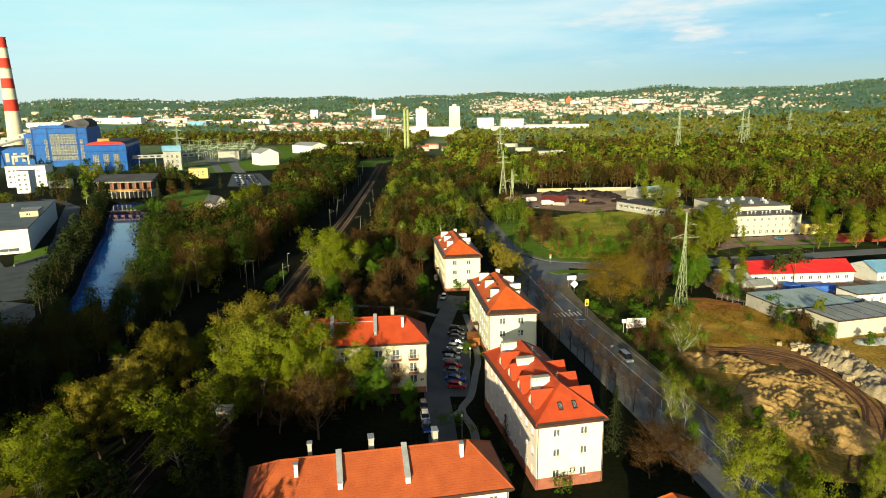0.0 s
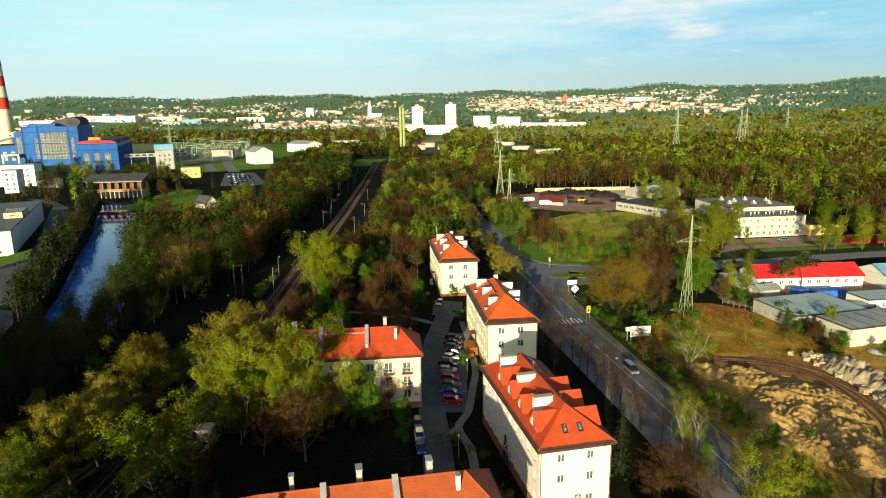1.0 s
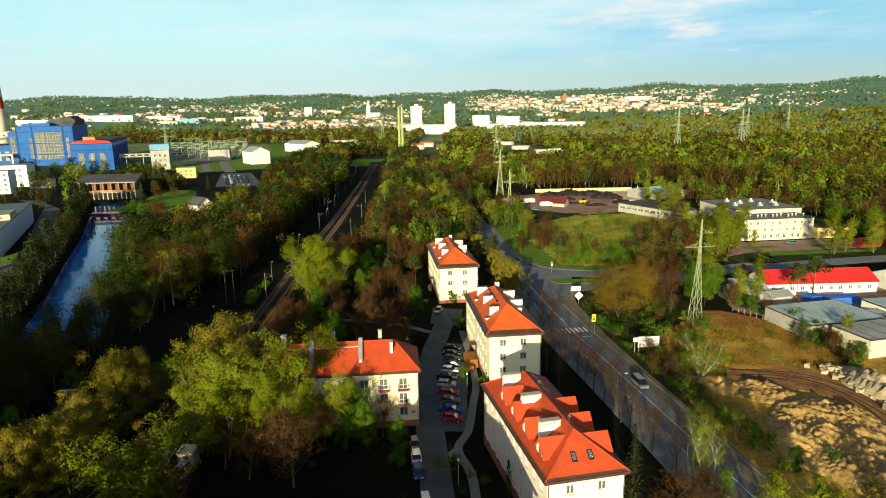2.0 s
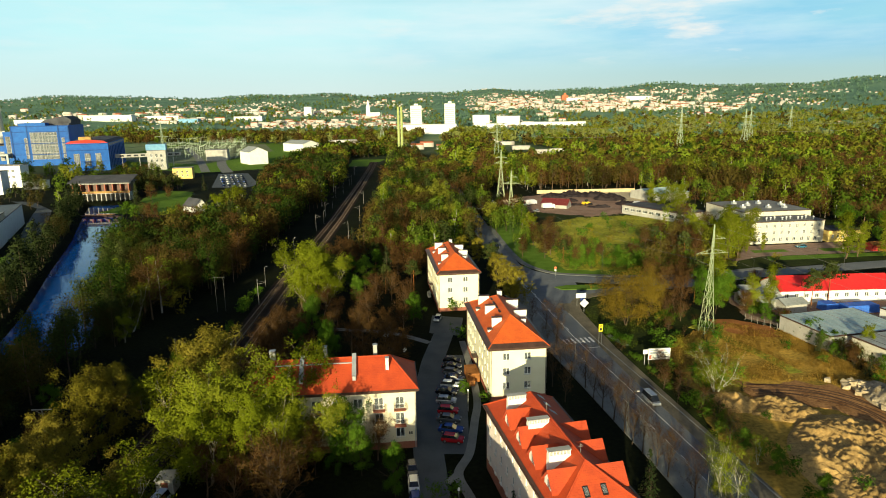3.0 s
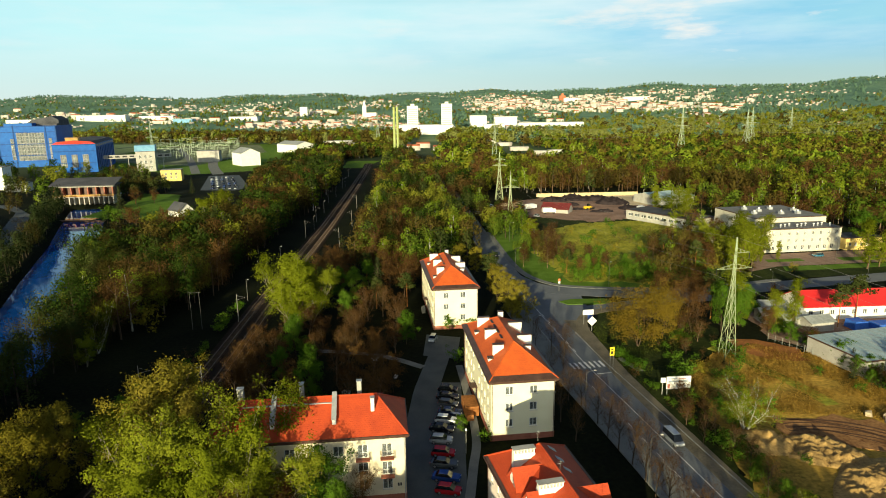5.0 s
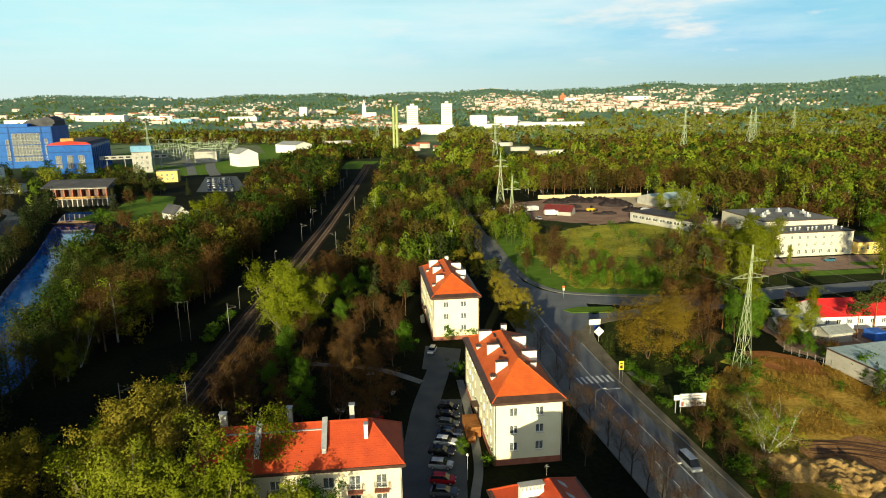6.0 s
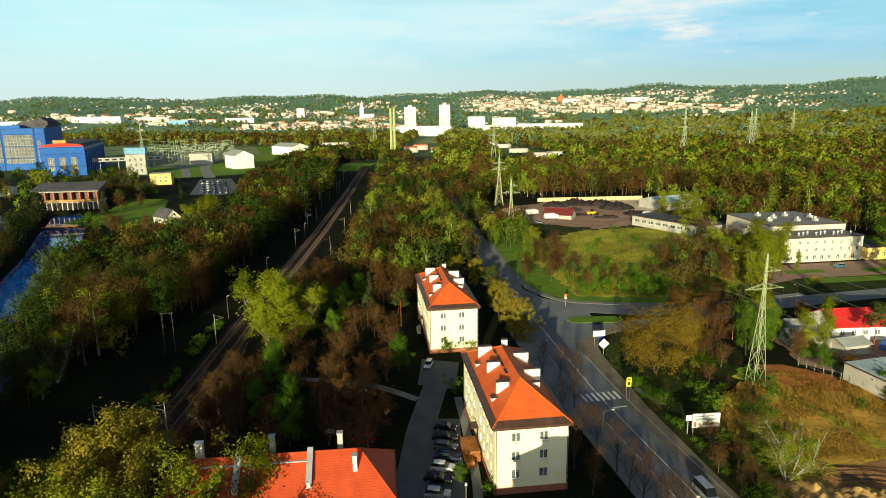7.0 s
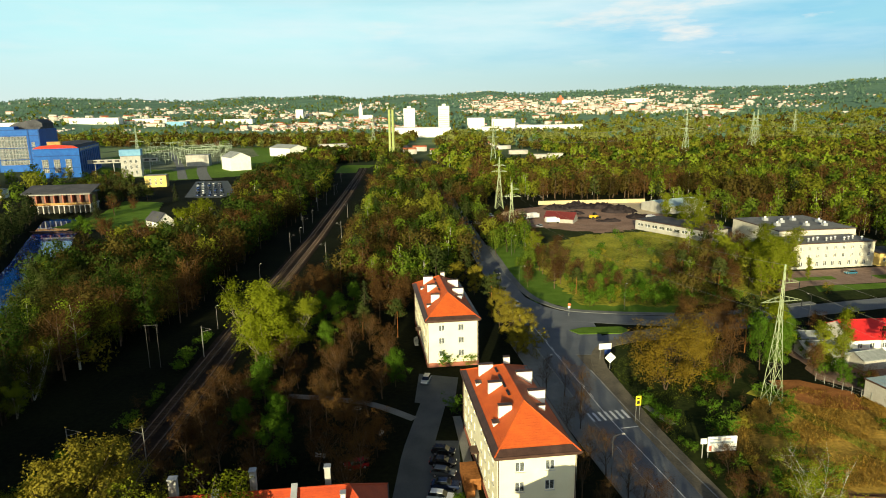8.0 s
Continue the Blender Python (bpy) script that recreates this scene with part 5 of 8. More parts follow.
for sx in (-0.35, 0.35):
    put(Geo().tube((sx, 0.06, 0), (sx, 0.06, 3.4), 0.04, 0.04, 6), "post", M_steel, t)

t = thing("diamond_sign", pose(33.2, 187.6, 0, 0, 0, 10), "large white diamond-shaped sign at the junction", "sign")
g = Geo().add([(0, -0.04, 1.4), (1.3, -0.04, 2.7), (0, -0.04, 4.0), (-1.3, -0.04, 2.7), (0, 0.04, 1.4), (1.3, 0.04, 2.7), (0, 0.04, 4.0), (-1.3, 0.04, 2.7)], [(0, 1, 2, 3), (7, 6, 5, 4), (0, 4, 5, 1), (1, 5, 6, 2), (2, 6, 7, 3), (3, 7, 4, 0)])
panel = put(g, "panel", M_frame, t)
for z, w in ((3.1, 0.5), (2.75, 0.85), (2.4, 0.6)):
    put(Geo().box(-w, -0.05, z - 0.06, w, -0.045, z + 0.06), "print_bar", M_print, panel)
put(Geo().tube((0, 0.08, 0), (0, 0.08, 2.6), 0.06, 0.06, 6), "post", M_steel, t)
t = thing("shop_sign", pose(33.5, 193, 0, 0, 0, 10), "white and blue roadside sign boards on posts", "sign")
put(Geo().box(-1.8, -0.06, 2.6, 1.2, 0.06, 4.0), "panel", M_frame, t)
put(Geo().box(-0.4, -0.09, 1.3, 1.0, 0.05, 2.5), "blue_panel", plain("blue_sign_sheet", (0.02, 0.06, 0.28), 0.5), t)
for sx in (-1.4, 0.9):
    put(Geo().tube((sx, 0.1, 0), (sx, 0.1, 3.0), 0.05, 0.05, 6), "post", M_steel, t)
t = thing("road_sign", pose(30.2, 224.5, 0), "tall orange and white road sign at the kerb", "sign")
put(Geo().tube((0, 0, 0), (0, 0, 3.9), 0.045, 0.045, 6), "post", M_steel, t)
put(Geo().tube((0, -0.03, 3.5), (0, 0.03, 3.5), 0.42, 0.42, 12), "disc", plain("orange_sign_sheet", (0.7, 0.13, 0.03), 0.5), t)
put(Geo().box(-0.3, -0.03, 2.4, 0.3, 0.03, 3.0), "plate", M_frame, t)


def street_lamp(x, y, yaw, h=8.0):
    t = thing("street_lamp", pose(x, y, 0, 0, 0, yaw), "grey street lamp post with a pale curved-arm lantern", "street lamp", "street lamps")
    put(Geo().tube((0, 0, 0), (0, 0, h), 0.06, 0.035, 8), "post", M_darkpole, t)
    put(Geo().tube((0, 0, h), (1.0, 0, h + 0.35), 0.04, 0.04, 6).tube((1.0, 0, h + 0.35), (1.6, 0, h + 0.4), 0.03, 0.03, 6), "arm", M_darkpole, t)
    put(Geo().box(1.4, -0.11, h + 0.33, 1.9, 0.11, h + 0.44, 0.04), "lantern", M_sill, t)


for y in (95, 119, 143, 175, 200):
    street_lamp(between(y, ROAD) - 9.9, y, 10)
for x, y, yaw in ((18.5, 250, -10), (20, 300, -10), (8, 330, -10), (92, 216, 90), (128, 229, 90), (137, 262, 90), (47, 230, -90)):
    street_lamp(x, y, yaw)
for x, y in ((-1.0, 96.0), (0.4, 128)):
    t = thing("path_lamp", pose(x, y, 0), "short path lamp with a white head", "lamp post", "path lamps")
    put(Geo().tube((0, 0, 0), (0, 0, 4.2), 0.06, 0.045, 8), "post", M_steel, t)
    put(Geo().tube((0, 0, 4.2), (0, 0, 4.55), 0.2, 0.14, 10), "lamp_head", M_frame, t)


# ---- works and sheds beside the side street ----
def block(name, x, y, yaw, w, d, h, wall, roof_mat, label, category="building", holes=(), parapet=0.25, holes_left=()):
    """A flat-roofed building with its front at y = 0."""
    t = thing(name, pose(x, y, 0, 0, 0, yaw), label, category)
    for width, hs, m in ((w, holes, pose(0, 0, 0)), (d, (), pose(w, 0, 0, 0, 0, 90)), (w, (), pose(w, d, 0, 0, 0, 180)), (d, holes_left, pose(0, d, 0, 0, 0, 270))):
        put(wall_geo(width, h, list(hs), m, Geo()), "wall", wall, t)
        add_windows(t, hs, m)
    put(Geo().box(-0.15, -0.15, h, w + 0.15, d + 0.15, h + parapet), "roof", roof_mat, t)
    put(Geo().box(-0.22, -0.22, h + 0.02, -0.152, d + 0.22, h + parapet + 0.1).box(w + 0.152, -0.22, h + 0.02, w + 0.22, d + 0.22, h + parapet + 0.1).box(-0.152, -0.22, h + 0.02, w + 0.152, -0.152, h + parapet + 0.1), "roof_edge", M_gutter, t)
    return t


def gable_shed(name, x, y, yaw, w, d, eave, ridge, wall, roof_mat, label, holes=(), category="shed", over=0.4):
    """Long side in front; ridge along x."""
    t = thing(name, pose(x, y, 0, 0, 0, yaw), label, category)
    put(wall_geo(w, eave, list(holes), pose(0, 0, 0), Geo()), "wall", wall, t)
    add_windows(t, holes, pose(0, 0, 0))
    put(wall_geo(w, eave, [], pose(w, d, 0, 0, 0, 180), Geo()), "wall", wall, t)
    for lo, hi in ((0, 0.3), (w - 0.3, w)):
        put(Geo().prism([(0, 0), (d, 0), (d, eave), (d / 2, ridge - 0.15), (0, eave)], "x", lo + 0.003, hi - 0.003), "gable_wall", wall, t)
    for sg in (0, 1):
        y0, y1 = (-over, d / 2) if sg == 0 else (d + over, d / 2)
        put(Geo().slab([(-over, y0, eave - 0.1), (w + over, y0, eave - 0.1), (w + over, y1, ridge), (-over, y1, ridge)], 0.14), "roof", roof_mat, t)
    put(Geo().tube((-over, d / 2, ridge), (w + over, d / 2, ridge), 0.12, 0.12, 6), "ridge", roof_mat, t)
    return t


fw = 34.0
M_feltroof = matter("weathered_felt_roof", (0.12, 0.12, 0.115), (0.22, 0.215, 0.20), 0.15, 0.85, fine=1.5)
M_annex = matter("warm_yellow_render", (0.58, 0.42, 0.13), (0.72, 0.54, 0.20), 0.4, 0.9, 0.004, 10)
M_factory = matter("off_white_factory_render", (0.50, 0.46, 0.36), (0.64, 0.60, 0.49), 0.4, 0.9, 0.004, 10)
f_holes = rows_of([1.8 + k * 3.35 for k in range(10)], (4.5, 7.3), 1.0, 1.45) + rows_of([3.4, 5.6, 9, 12, 15, 18, 21, 24.5, 27.5, 30.5], (1.7,), 1.3, 1.7)
factory = block("factory_office", 115.2, 274.8, 9.3, fw, 13, 9.0, M_factory, M_feltroof, "long white factory building with small dark windows in the sun", "factory", f_holes)
for k in range(13):
    u = 3 + k * 2.35
    v = put(Geo().tube((u, 3.2 + (k % 3) * 0.8, 9.2), (u, 3.2 + (k % 3) * 0.8, 10.2), 0.28, 0.28, 8), "roof_vent", M_lead, factory)
    put(Geo().tube((u, 3.2 + (k % 3) * 0.8, 10.2), (u, 3.2 + (k % 3) * 0.8, 10.5), 0.5, 0.2, 8), "cowl", M_frame, v)
hall = block("factory_hall", 120, 291.5, 9.3, 32, 30, 10.6, M_factory, M_feltroof, "tall white factory hall with a dark flat roof", "factory")
for u, v in ((6, 10), (12, 16), (17, 8), (20, 20), (24, 7), (27, 14), (9, 22)):
    k = put(Geo().box(u - 0.9, v - 0.9, 10.85, u + 0.9, v + 0.9, 11.9, 0.05), "roof_unit", M_lead, hall)
    put(Geo().tube((u, v, 11.9), (u, v, 12.6), 0.4, 0.4, 8), "cowl", M_frame, k)
block("glazed_workshop", 106, 322, 34, 16, 40, 4.6, M_greywall, M_darkroof, "long grey workshop with a dark flat roof", "workshop", (), 0.3, rows_of([3 + 4.1 * k for k in range(10)], (2.6,), 3.0, 1.4))
gable_shed("green_hall", 111, 396, 24, 28, 20, 4.4, 6.6, M_greywall, M_tealroof, "low hall with a pale teal sheet roof beside the yard", rows_of([3 + 4.5 * k for k in range(6)], (2.4,), 2.2, 1.2), "hall")
block("yellow_annex", 150.5, 279.5, 9.3, 16, 10, 4.6, M_annex, M_darkroof, "low yellow annex beside the factory", "building", rows_of([2 + 2.4 * k for k in range(6)], (2.3,), 1.0, 1.4))
for x, y, w in ((158, 262, 9), (170, 263, 7), (181, 266, 8)):
    t = gable_shed("red_kiosk", x, y, 8, w, 4, 2.6, 3.4, plain("red_boards", (0.42, 0.03, 0.025), 0.7), M_rust, "low red wooden kiosk behind trees", (), "kiosk")
patch("forecourt", [(98, 246), (112, 254), (165, 262), (168, 277), (152, 279), (116, 272.5), (100, 268)], 0.03, M_brickpave, "reddish paved forecourt of the factory", "forecourt")
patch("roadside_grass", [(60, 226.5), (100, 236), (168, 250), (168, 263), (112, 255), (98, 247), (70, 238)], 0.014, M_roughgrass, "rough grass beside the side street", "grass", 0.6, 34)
patch("verge", [(112, 247.5), (160, 255), (162, 260), (114, 254)], 0.025, M_lawn, "grass verge with young trees", "verge")
for pts in ([(112, 260), (126, 262), (126, 266), (112, 264)], [(140, 262), (156, 264), (156, 269), (140, 267)]):
    patch("lawn", pts, 0.06, M_lawn, "green lawn on the forecourt", "lawn")

red_holes = rows_of([2 + 3.0 * k for k in range(11)], (2.1,), 1.2, 1.3)
gable_shed("red_roofed_hall", 91, 195.5, 5, 34.5, 11, 3.8, 6.7, M_white, M_redroof, "long white hall with a bright red sheet roof", red_holes, "hall")
gable_shed("blue_roofed_hall", 131, 196, 8, 18, 12, 4.2, 6.6, M_white, M_bluelight, "white hall with a light blue sheet roof", rows_of([2 + 3 * k for k in range(5)], (2.2,), 1.2, 1.2), "hall")
ware = block("warehouse", 84.5, 158.0, 15, 22, 16, 3.7, M_greywall, M_tealroof, "low warehouse with a pale blue-grey sheet roof", "warehouse")
for k in range(10):
    put(Geo().box(1 + 2.2 * k, -0.1, 3.96, 1.06 + 2.2 * k, 16.1, 4.02), "roof_seam", M_greyroof, ware)
ware = block("warehouse", 91.5, 146.5, 17, 23, 10.5, 4.3, M_factory, M_greyroof, "warehouse with a grey flat roof and a white wall", "warehouse")
for k in range(5):
    put(Geo().box(2 + 4.4 * k, -0.1, 4.56, 2.1 + 4.4 * k, 10.6, 4.64), "roof_seam", M_darkroof, ware)
block("warehouse", 111, 172, 12, 26, 8, 3.6, M_white, M_tealroof, "small white warehouse with a pale teal roof", "warehouse", rows_of([2, 5, 8, 12, 16, 20], (2.0,), 1.0, 1.4))
block("store_shed", 103, 167.5, 12, 8, 5, 2.6, M_greywall, M_tealroof, "low store shed with a pale roof", "shed")
M_tarp = matter("blue_tarpaulin", (0.02, 0.09, 0.42), (0.05, 0.17, 0.60), 0.8, 0.6, 0.03, 3)
for x, y, w in ((108.5, 187.5, 10), (101, 189, 4), (118, 178.6, 5)):
    t = thing("tarpaulin_stack", pose(x, y, 0, 0, 0, 10), "stacked goods under a bright blue tarpaulin", "tarpaulin", "blue tarpaulins")
    put(Geo().box(-w / 2, -2, 0, w / 2, 2, 2.4, 0.25), "cover", M_tarp, t)
    put(Geo().box(-w / 2 - 0.03, -2.03, 0, w / 2 + 0.03, 2.03, 0.25), "pallet", M_rust, t)
for x, y in ((97, 143.5), (102, 144), (107, 147)):
    mound("scrap_mound", x, y, 3.2, 2.2, 1.8, M_greyroof, "low heap of grey scrap by the warehouse wall", "scrap heap", x, 0.35, 1.2)
for x, y, yaw in ((79, 193, 0), (83, 189, 10), (88, 186, 15), (82, 200, -5)):
    gable_shed("hut", x, y, yaw, 7, 5, 2.6, 3.6, M_greywall, M_greyroof, "small grey hut beside the red-roofed hall", (), "hut")
patch("works_yard", [(76, 182), (90, 168), (112, 150), (150, 162), (170, 200), (150, 222), (96, 214), (78, 204)], 0.015, M_yard, "gravel yard round the warehouses", "yard", 0.8, 21)
t = thing("fence", pose(0, 0, 0), "low wire fence with thin posts along the warehouses", "fence")
for k in range(22):
    a = k / 21
    put(Geo().tube((75 + a * 20, 181 - a * 33, 0), (75 + a * 20, 181 - a * 33, 1.7), 0.05, 0.05, 5), "post", M_steel, t)
for z in (0.5, 1.1, 1.65):
    put(Geo().tube((75, 181, z), (95, 148, z), 0.015, 0.015, 4), "wire", M_steel, t)

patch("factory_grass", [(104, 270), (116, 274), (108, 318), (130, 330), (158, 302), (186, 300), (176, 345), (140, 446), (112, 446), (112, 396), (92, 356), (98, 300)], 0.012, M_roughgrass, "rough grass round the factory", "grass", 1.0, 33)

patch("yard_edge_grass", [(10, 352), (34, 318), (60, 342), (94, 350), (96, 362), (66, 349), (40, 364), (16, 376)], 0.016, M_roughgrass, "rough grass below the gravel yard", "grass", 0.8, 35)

# coal yard
patch("coal_yard", [(14, 372), (40, 360), (66, 345), (92, 358), (112, 396), (104, 440), (50, 432), (22, 410)], 0.04, M_yard, "brown gravel yard with coal heaps", "yard", 1.5, 31)
patch("pale_yard", [(92, 400), (112, 398), (112, 440), (60, 442), (48, 434), (96, 428)], 0.06, M_paleyard, "pale sandy strip behind the coal heaps", "yard", 1.0, 32)
put(Geo().box(0, 0, 0, 66, 0.5, 2.3), "boundary_wall", matter("tan_wall", (0.45, 0.34, 0.19), (0.62, 0.50, 0.31), 0.2, 0.9), None, "long tan boundary wall behind the yard", "wall", m=pose(47, 436, 0, 0, 0, 5))
for k, (x, y, a, b, h) in enumerate(((56, 420, 10, 8, 5.0), (66, 424, 12, 9, 6.2), (79, 422, 13, 8, 6.6), (89, 408, 12, 9, 6.0), (95, 388, 9, 10, 4.4), (76, 378, 8, 5, 3.0), (64, 386, 5, 4, 2.4), (62, 402, 8, 5, 3.2))):
    mound("coal_mound", x, y, a * 0.85, b * 0.85, h * 0.62, M_coal, "low black heap of coal in the yard", "coal heap", 40 + k, 0.8, 1.0)
mound("gravel_mound", 30, 402, 8, 4, 2.4, M_paleyard, "pale heap of gravel in the yard", "gravel heap", 60)
gable_shed("red_store", 43, 377, -24, 15, 9, 2.2, 5.0, M_greywall, matter("maroon_sheet_roof", (0.10, 0.018, 0.018), (0.17, 0.03, 0.028), 0.3, 0.6), "low store with a maroon roof in the coal yard", (), "store")
M_machine = plain("yellow_machine_paint", (0.75, 0.45, 0.02), 0.5)
t = thing("wheel_loader", pose(70, 384, 0, 0, 0, 30), "yellow wheel loader among the coal heaps", "loader")
put(Geo().box(-2.6, -1.1, 0.9, 1.2, 1.1, 2.2, 0.1), "body", M_machine, t)
put(Geo().box(-0.6, -0.8, 2.2, 0.9, 0.8, 3.4, 0.1), "cab", M_cabin, t)
put(Geo().box(2.6, -1.4, 0.2, 3.6, 1.4, 1.3, 0.2), "bucket", M_iron, t)
put(Geo().box(1.2, -0.3, 1.2, 2.8, 0.3, 1.6), "boom", M_machine, t)
for sx in (-1.7, 1.0):
    for sy in (-1, 1):
        put(Geo().tube((sx, sy * 0.85, 0.75), (sx, sy * 1.3, 0.75), 0.75, 0.75, 12), "wheel", M_tyre, t)
rng = random.Random(8)
for k in range(26):
    x, y = rng.uniform(4, 40), rng.uniform(362, 400)
    car(x, y, rng.uniform(0, 360), rng.choice(["white", "silver", "grey", "dark blue", "red", "black"]), rng.choice(["hatch", "saloon", "van"]), "parked in the gravel yard", "yard cars", 0.05)
t = thing("truck", pose(38, 386, 0, 0, 0, 40), "white truck standing in the yard", "truck", "trucks")
put(Geo().box(-3, -1.2, 0.9, 2.2, 1.2, 3.3), "box_body", M_frame, t)
put(Geo().box(2.4, -1.15, 0.6, 4.0, 1.15, 2.7, 0.08), "cab", M_frame, t)
for sx in (-2.0, 3.0):
    for sy in (-1, 1):
        put(Geo().tube((sx, sy * 0.8, 0.5), (sx, sy * 1.15, 0.5), 0.5, 0.5, 12), "wheel", M_tyre, t)
copy_thing(t, pose(46, 372, 0, 0, 0, 10))
copy_thing(t, pose(97, 375, 0, 0, 0, 100))

# ---- canal side: intake, power station, offices ----
t = thing("water_intake", pose(-256, 416, 0, 0, 0, 10), "pale concrete intake building on dark piers over the canal", "intake building")
W = 36
put(Geo().box(0, 0, 4.6, W, 14, 5.4), "deck", M_concrete, t)
for k in range(13):
    put(Geo().box(0.3 + 2.9 * k, 0.2, -4, 0.9 + 2.9 * k, 13, 4.6), "pier", M_greywall, t)
put(Geo().box(0.4, 9, -4, W - 0.4, 12.6, 4.55), "pier_wall", M_iron, t)
put(Geo().box(0.5, 4.5, 5.4, W - 0.5, 13.5, 11.4), "back_wall", M_gutter, t)
for k in range(8):
    put(Geo().box(0.4 + 4.9 * k, 1.2, 5.4, 1.1 + 4.9 * k, 4.5, 10.8), "column", M_plinth, t)
put(Geo().box(0, 0.8, 10.8, W, 4.4, 12.0), "lintel", M_greywall, t)
put(Geo().box(-1.0, 4.4, 11.6, W + 1, 14.2, 12.2).slab([(-1.5, -0.8, 12.2), (W + 1.5, -0.8, 12.2), (W + 1.5, 14.6, 15.6), (-1.5, 14.6, 15.6)], 0.5), "roof", M_darkroof, t)
put(Geo().box(0, -0.15, 5.4, W, 0.0, 6.3), "parapet", M_sand, t)
put(Geo().box(0, -0.3, 5.0, W, -0.15, 5.4), "rust_band", M_rust, t)
put(Geo().box(-222, 366, -4, -186, 367.2, -0.9), "weir", M_gutter, None, "rust-brown weir across the canal", "weir", kind="structure")


def glazed_front(t, u0, z0, u1, z1, cols, rows, y=-0.25):
    put(Geo().box(u0, y, z0, u1, y + 0.2, z1), "glazing", M_greywall, t)
    w, h = (u1 - u0) / cols, (z1 - z0) / rows
    for a in range(cols):
        for b in range(rows):
            put(Geo().box(u0 + a * w + 0.15, y - 0.08, z0 + b * h + 0.15, u0 + (a + 1) * w - 0.15, y, z0 + (b + 1) * h - 0.15), "pane", M_glass, t)


ps = thing("power_station", pose(-489, 690, 0, 0, 0, 18), "bright blue power station hall with tall glazed bays", "power station")
put(Geo().box(0, 0, 0, 56, 64, 43), "boiler_house", M_blue, ps)
put(Geo().box(3, 14, 43, 54, 63, 45), "roof", M_darkroof, ps)
put(Geo().prism([(22, 45), (54, 45), (54, 49), (48, 53), (28, 49)], "y", 22, 62), "coal_bunker", M_darkroof, ps)
put(Geo().box(8, 0, 43, 34, 14, 46), "parapet", M_blue, ps)
glazed_front(ps, 18, 7, 44, 36, 9, 8)
for u in (12, 48):
    glazed_front(ps, u, 8, u + 3, 30, 1, 6)
put(Geo().box(-9, 4, 0, -0.01, 50, 37), "stair_bay", M_blue, ps)
glazed_front(ps, -7, 9, -2.5, 32, 1, 7, 3.75)
for z in (12, 24, 36.4, 42.2):
    put(Geo().box(-0.3, -0.35, z, 56.3, -0.02, z + 0.7), "cladding_band", M_bluedark, ps)
for u in (0.6, 15.6, 45.8, 55.4):
    put(Geo().box(u - 0.5, -0.5, 0, u + 0.5, -0.36, 43.5), "pilaster", M_bluedark, ps)
put(Geo().box(-38, 10, 0, -9.01, 60, 22), "side_hall", M_blue, ps)
put(Geo().box(-38.4, 9.6, 22, -8.9, 60.4, 22.9), "side_roof", M_darkroof, ps)
tube = thing("inclined_conveyor", pose(-489, 690, 0, 0, 0, 18), "pale blue inclined conveyor gallery rising to the boiler house", "conveyor")
put(Geo().tube((-95, -20, 8), (-8.5, 12, 35), 3.4, 3.4, 10), "gallery", M_sill, tube)
for k in range(7):
    q = k / 7 + 0.08
    put(Geo().box(-95 + 86.5 * q - 1.2, -20 + 32 * q - 3.6, 8 + 27 * q - 0.2, -95 + 86.5 * q + 1.2, -20 + 32 * q - 3.2, 8 + 27 * q + 1.2), "gallery_window", M_iron, tube)
for q in (0.3, 0.62):
    put(Geo().tube((-95 + 86.5 * q - 3, -20 + 32 * q, 0), (-95 + 86.5 * q, -20 + 32 * q, 5 + 27 * q), 0.7, 0.5, 6).tube((-95 + 86.5 * q + 3, -20 + 32 * q, 0), (-95 + 86.5 * q, -20 + 32 * q, 5 + 27 * q), 0.7, 0.5, 6), "trestle", M_steel, tube)
for k in range(3):
    put(Geo().box(-32 + k * 8, 9.7, 6, -28 + k * 8, 10, 16), "side_glazing", M_greywall, ps)
put(Geo().box(-20, -8, 12, -3, 10, 14).box(-20, -8, 0, -18, -6, 12).box(-5, -8, 0, -3, -6, 12), "gantry", M_steel, ps)
ps2 = thing("turbine_hall", pose(-389, 625, 0, 0, 0, 21), "blue turbine hall with a red roof edge and dark roof", "power station")
put(Geo().box(0, 0, 0, 37, 112, 27), "hall", M_blue, ps2)
for z in (9, 20, 26):
    put(Geo().box(-0.3, -0.35, z, 37.3, -0.02, z + 0.6), "cladding_band", M_bluedark, ps2)
for k in range(9):
    put(Geo().box(37, 6 + k * 12, 24.2, 37.4, 14 + k * 12, 26.2), "clerestory", M_greywall, ps2)
put(Geo().prism([(0, 27), (37, 27), (33, 29.1), (18, 30.3), (4, 29.1)], "y", 0.02, 3.0), "roof_front", M_chim_red, ps2)
put(Geo().prism([(0, 27), (37, 27), (33, 29.3), (18, 30.5), (4, 29.3)], "y", 3.0, 112), "roof", M_darkroof, ps2)
put(Geo().box(11, 4, 29, 22, 12, 33), "roof_house", M_sand, ps2)
for u in (6, 15.5, 25):
    glazed_front(ps2, u, 5, u + 5, 17, 3, 5)
for k in range(11):
    put(Geo().box(37, 4 + k * 10, 2, 37.6, 5.2 + k * 10, 23), "rib", M_bluedark, ps2)
t = thing("conveyor_bridge", pose(-356, 652, 0, 0, 0, 24), "grey enclosed conveyor bridge on trestles", "conveyor")
put(Geo().box(0, 0, 11, 62, 4, 14.5), "gallery", M_greywall, t)
for k in range(9):
    put(Geo().box(4 + k * 6.5, -0.1, 12, 8 + k * 6.5, 0, 13.6), "opening", M_iron, t)
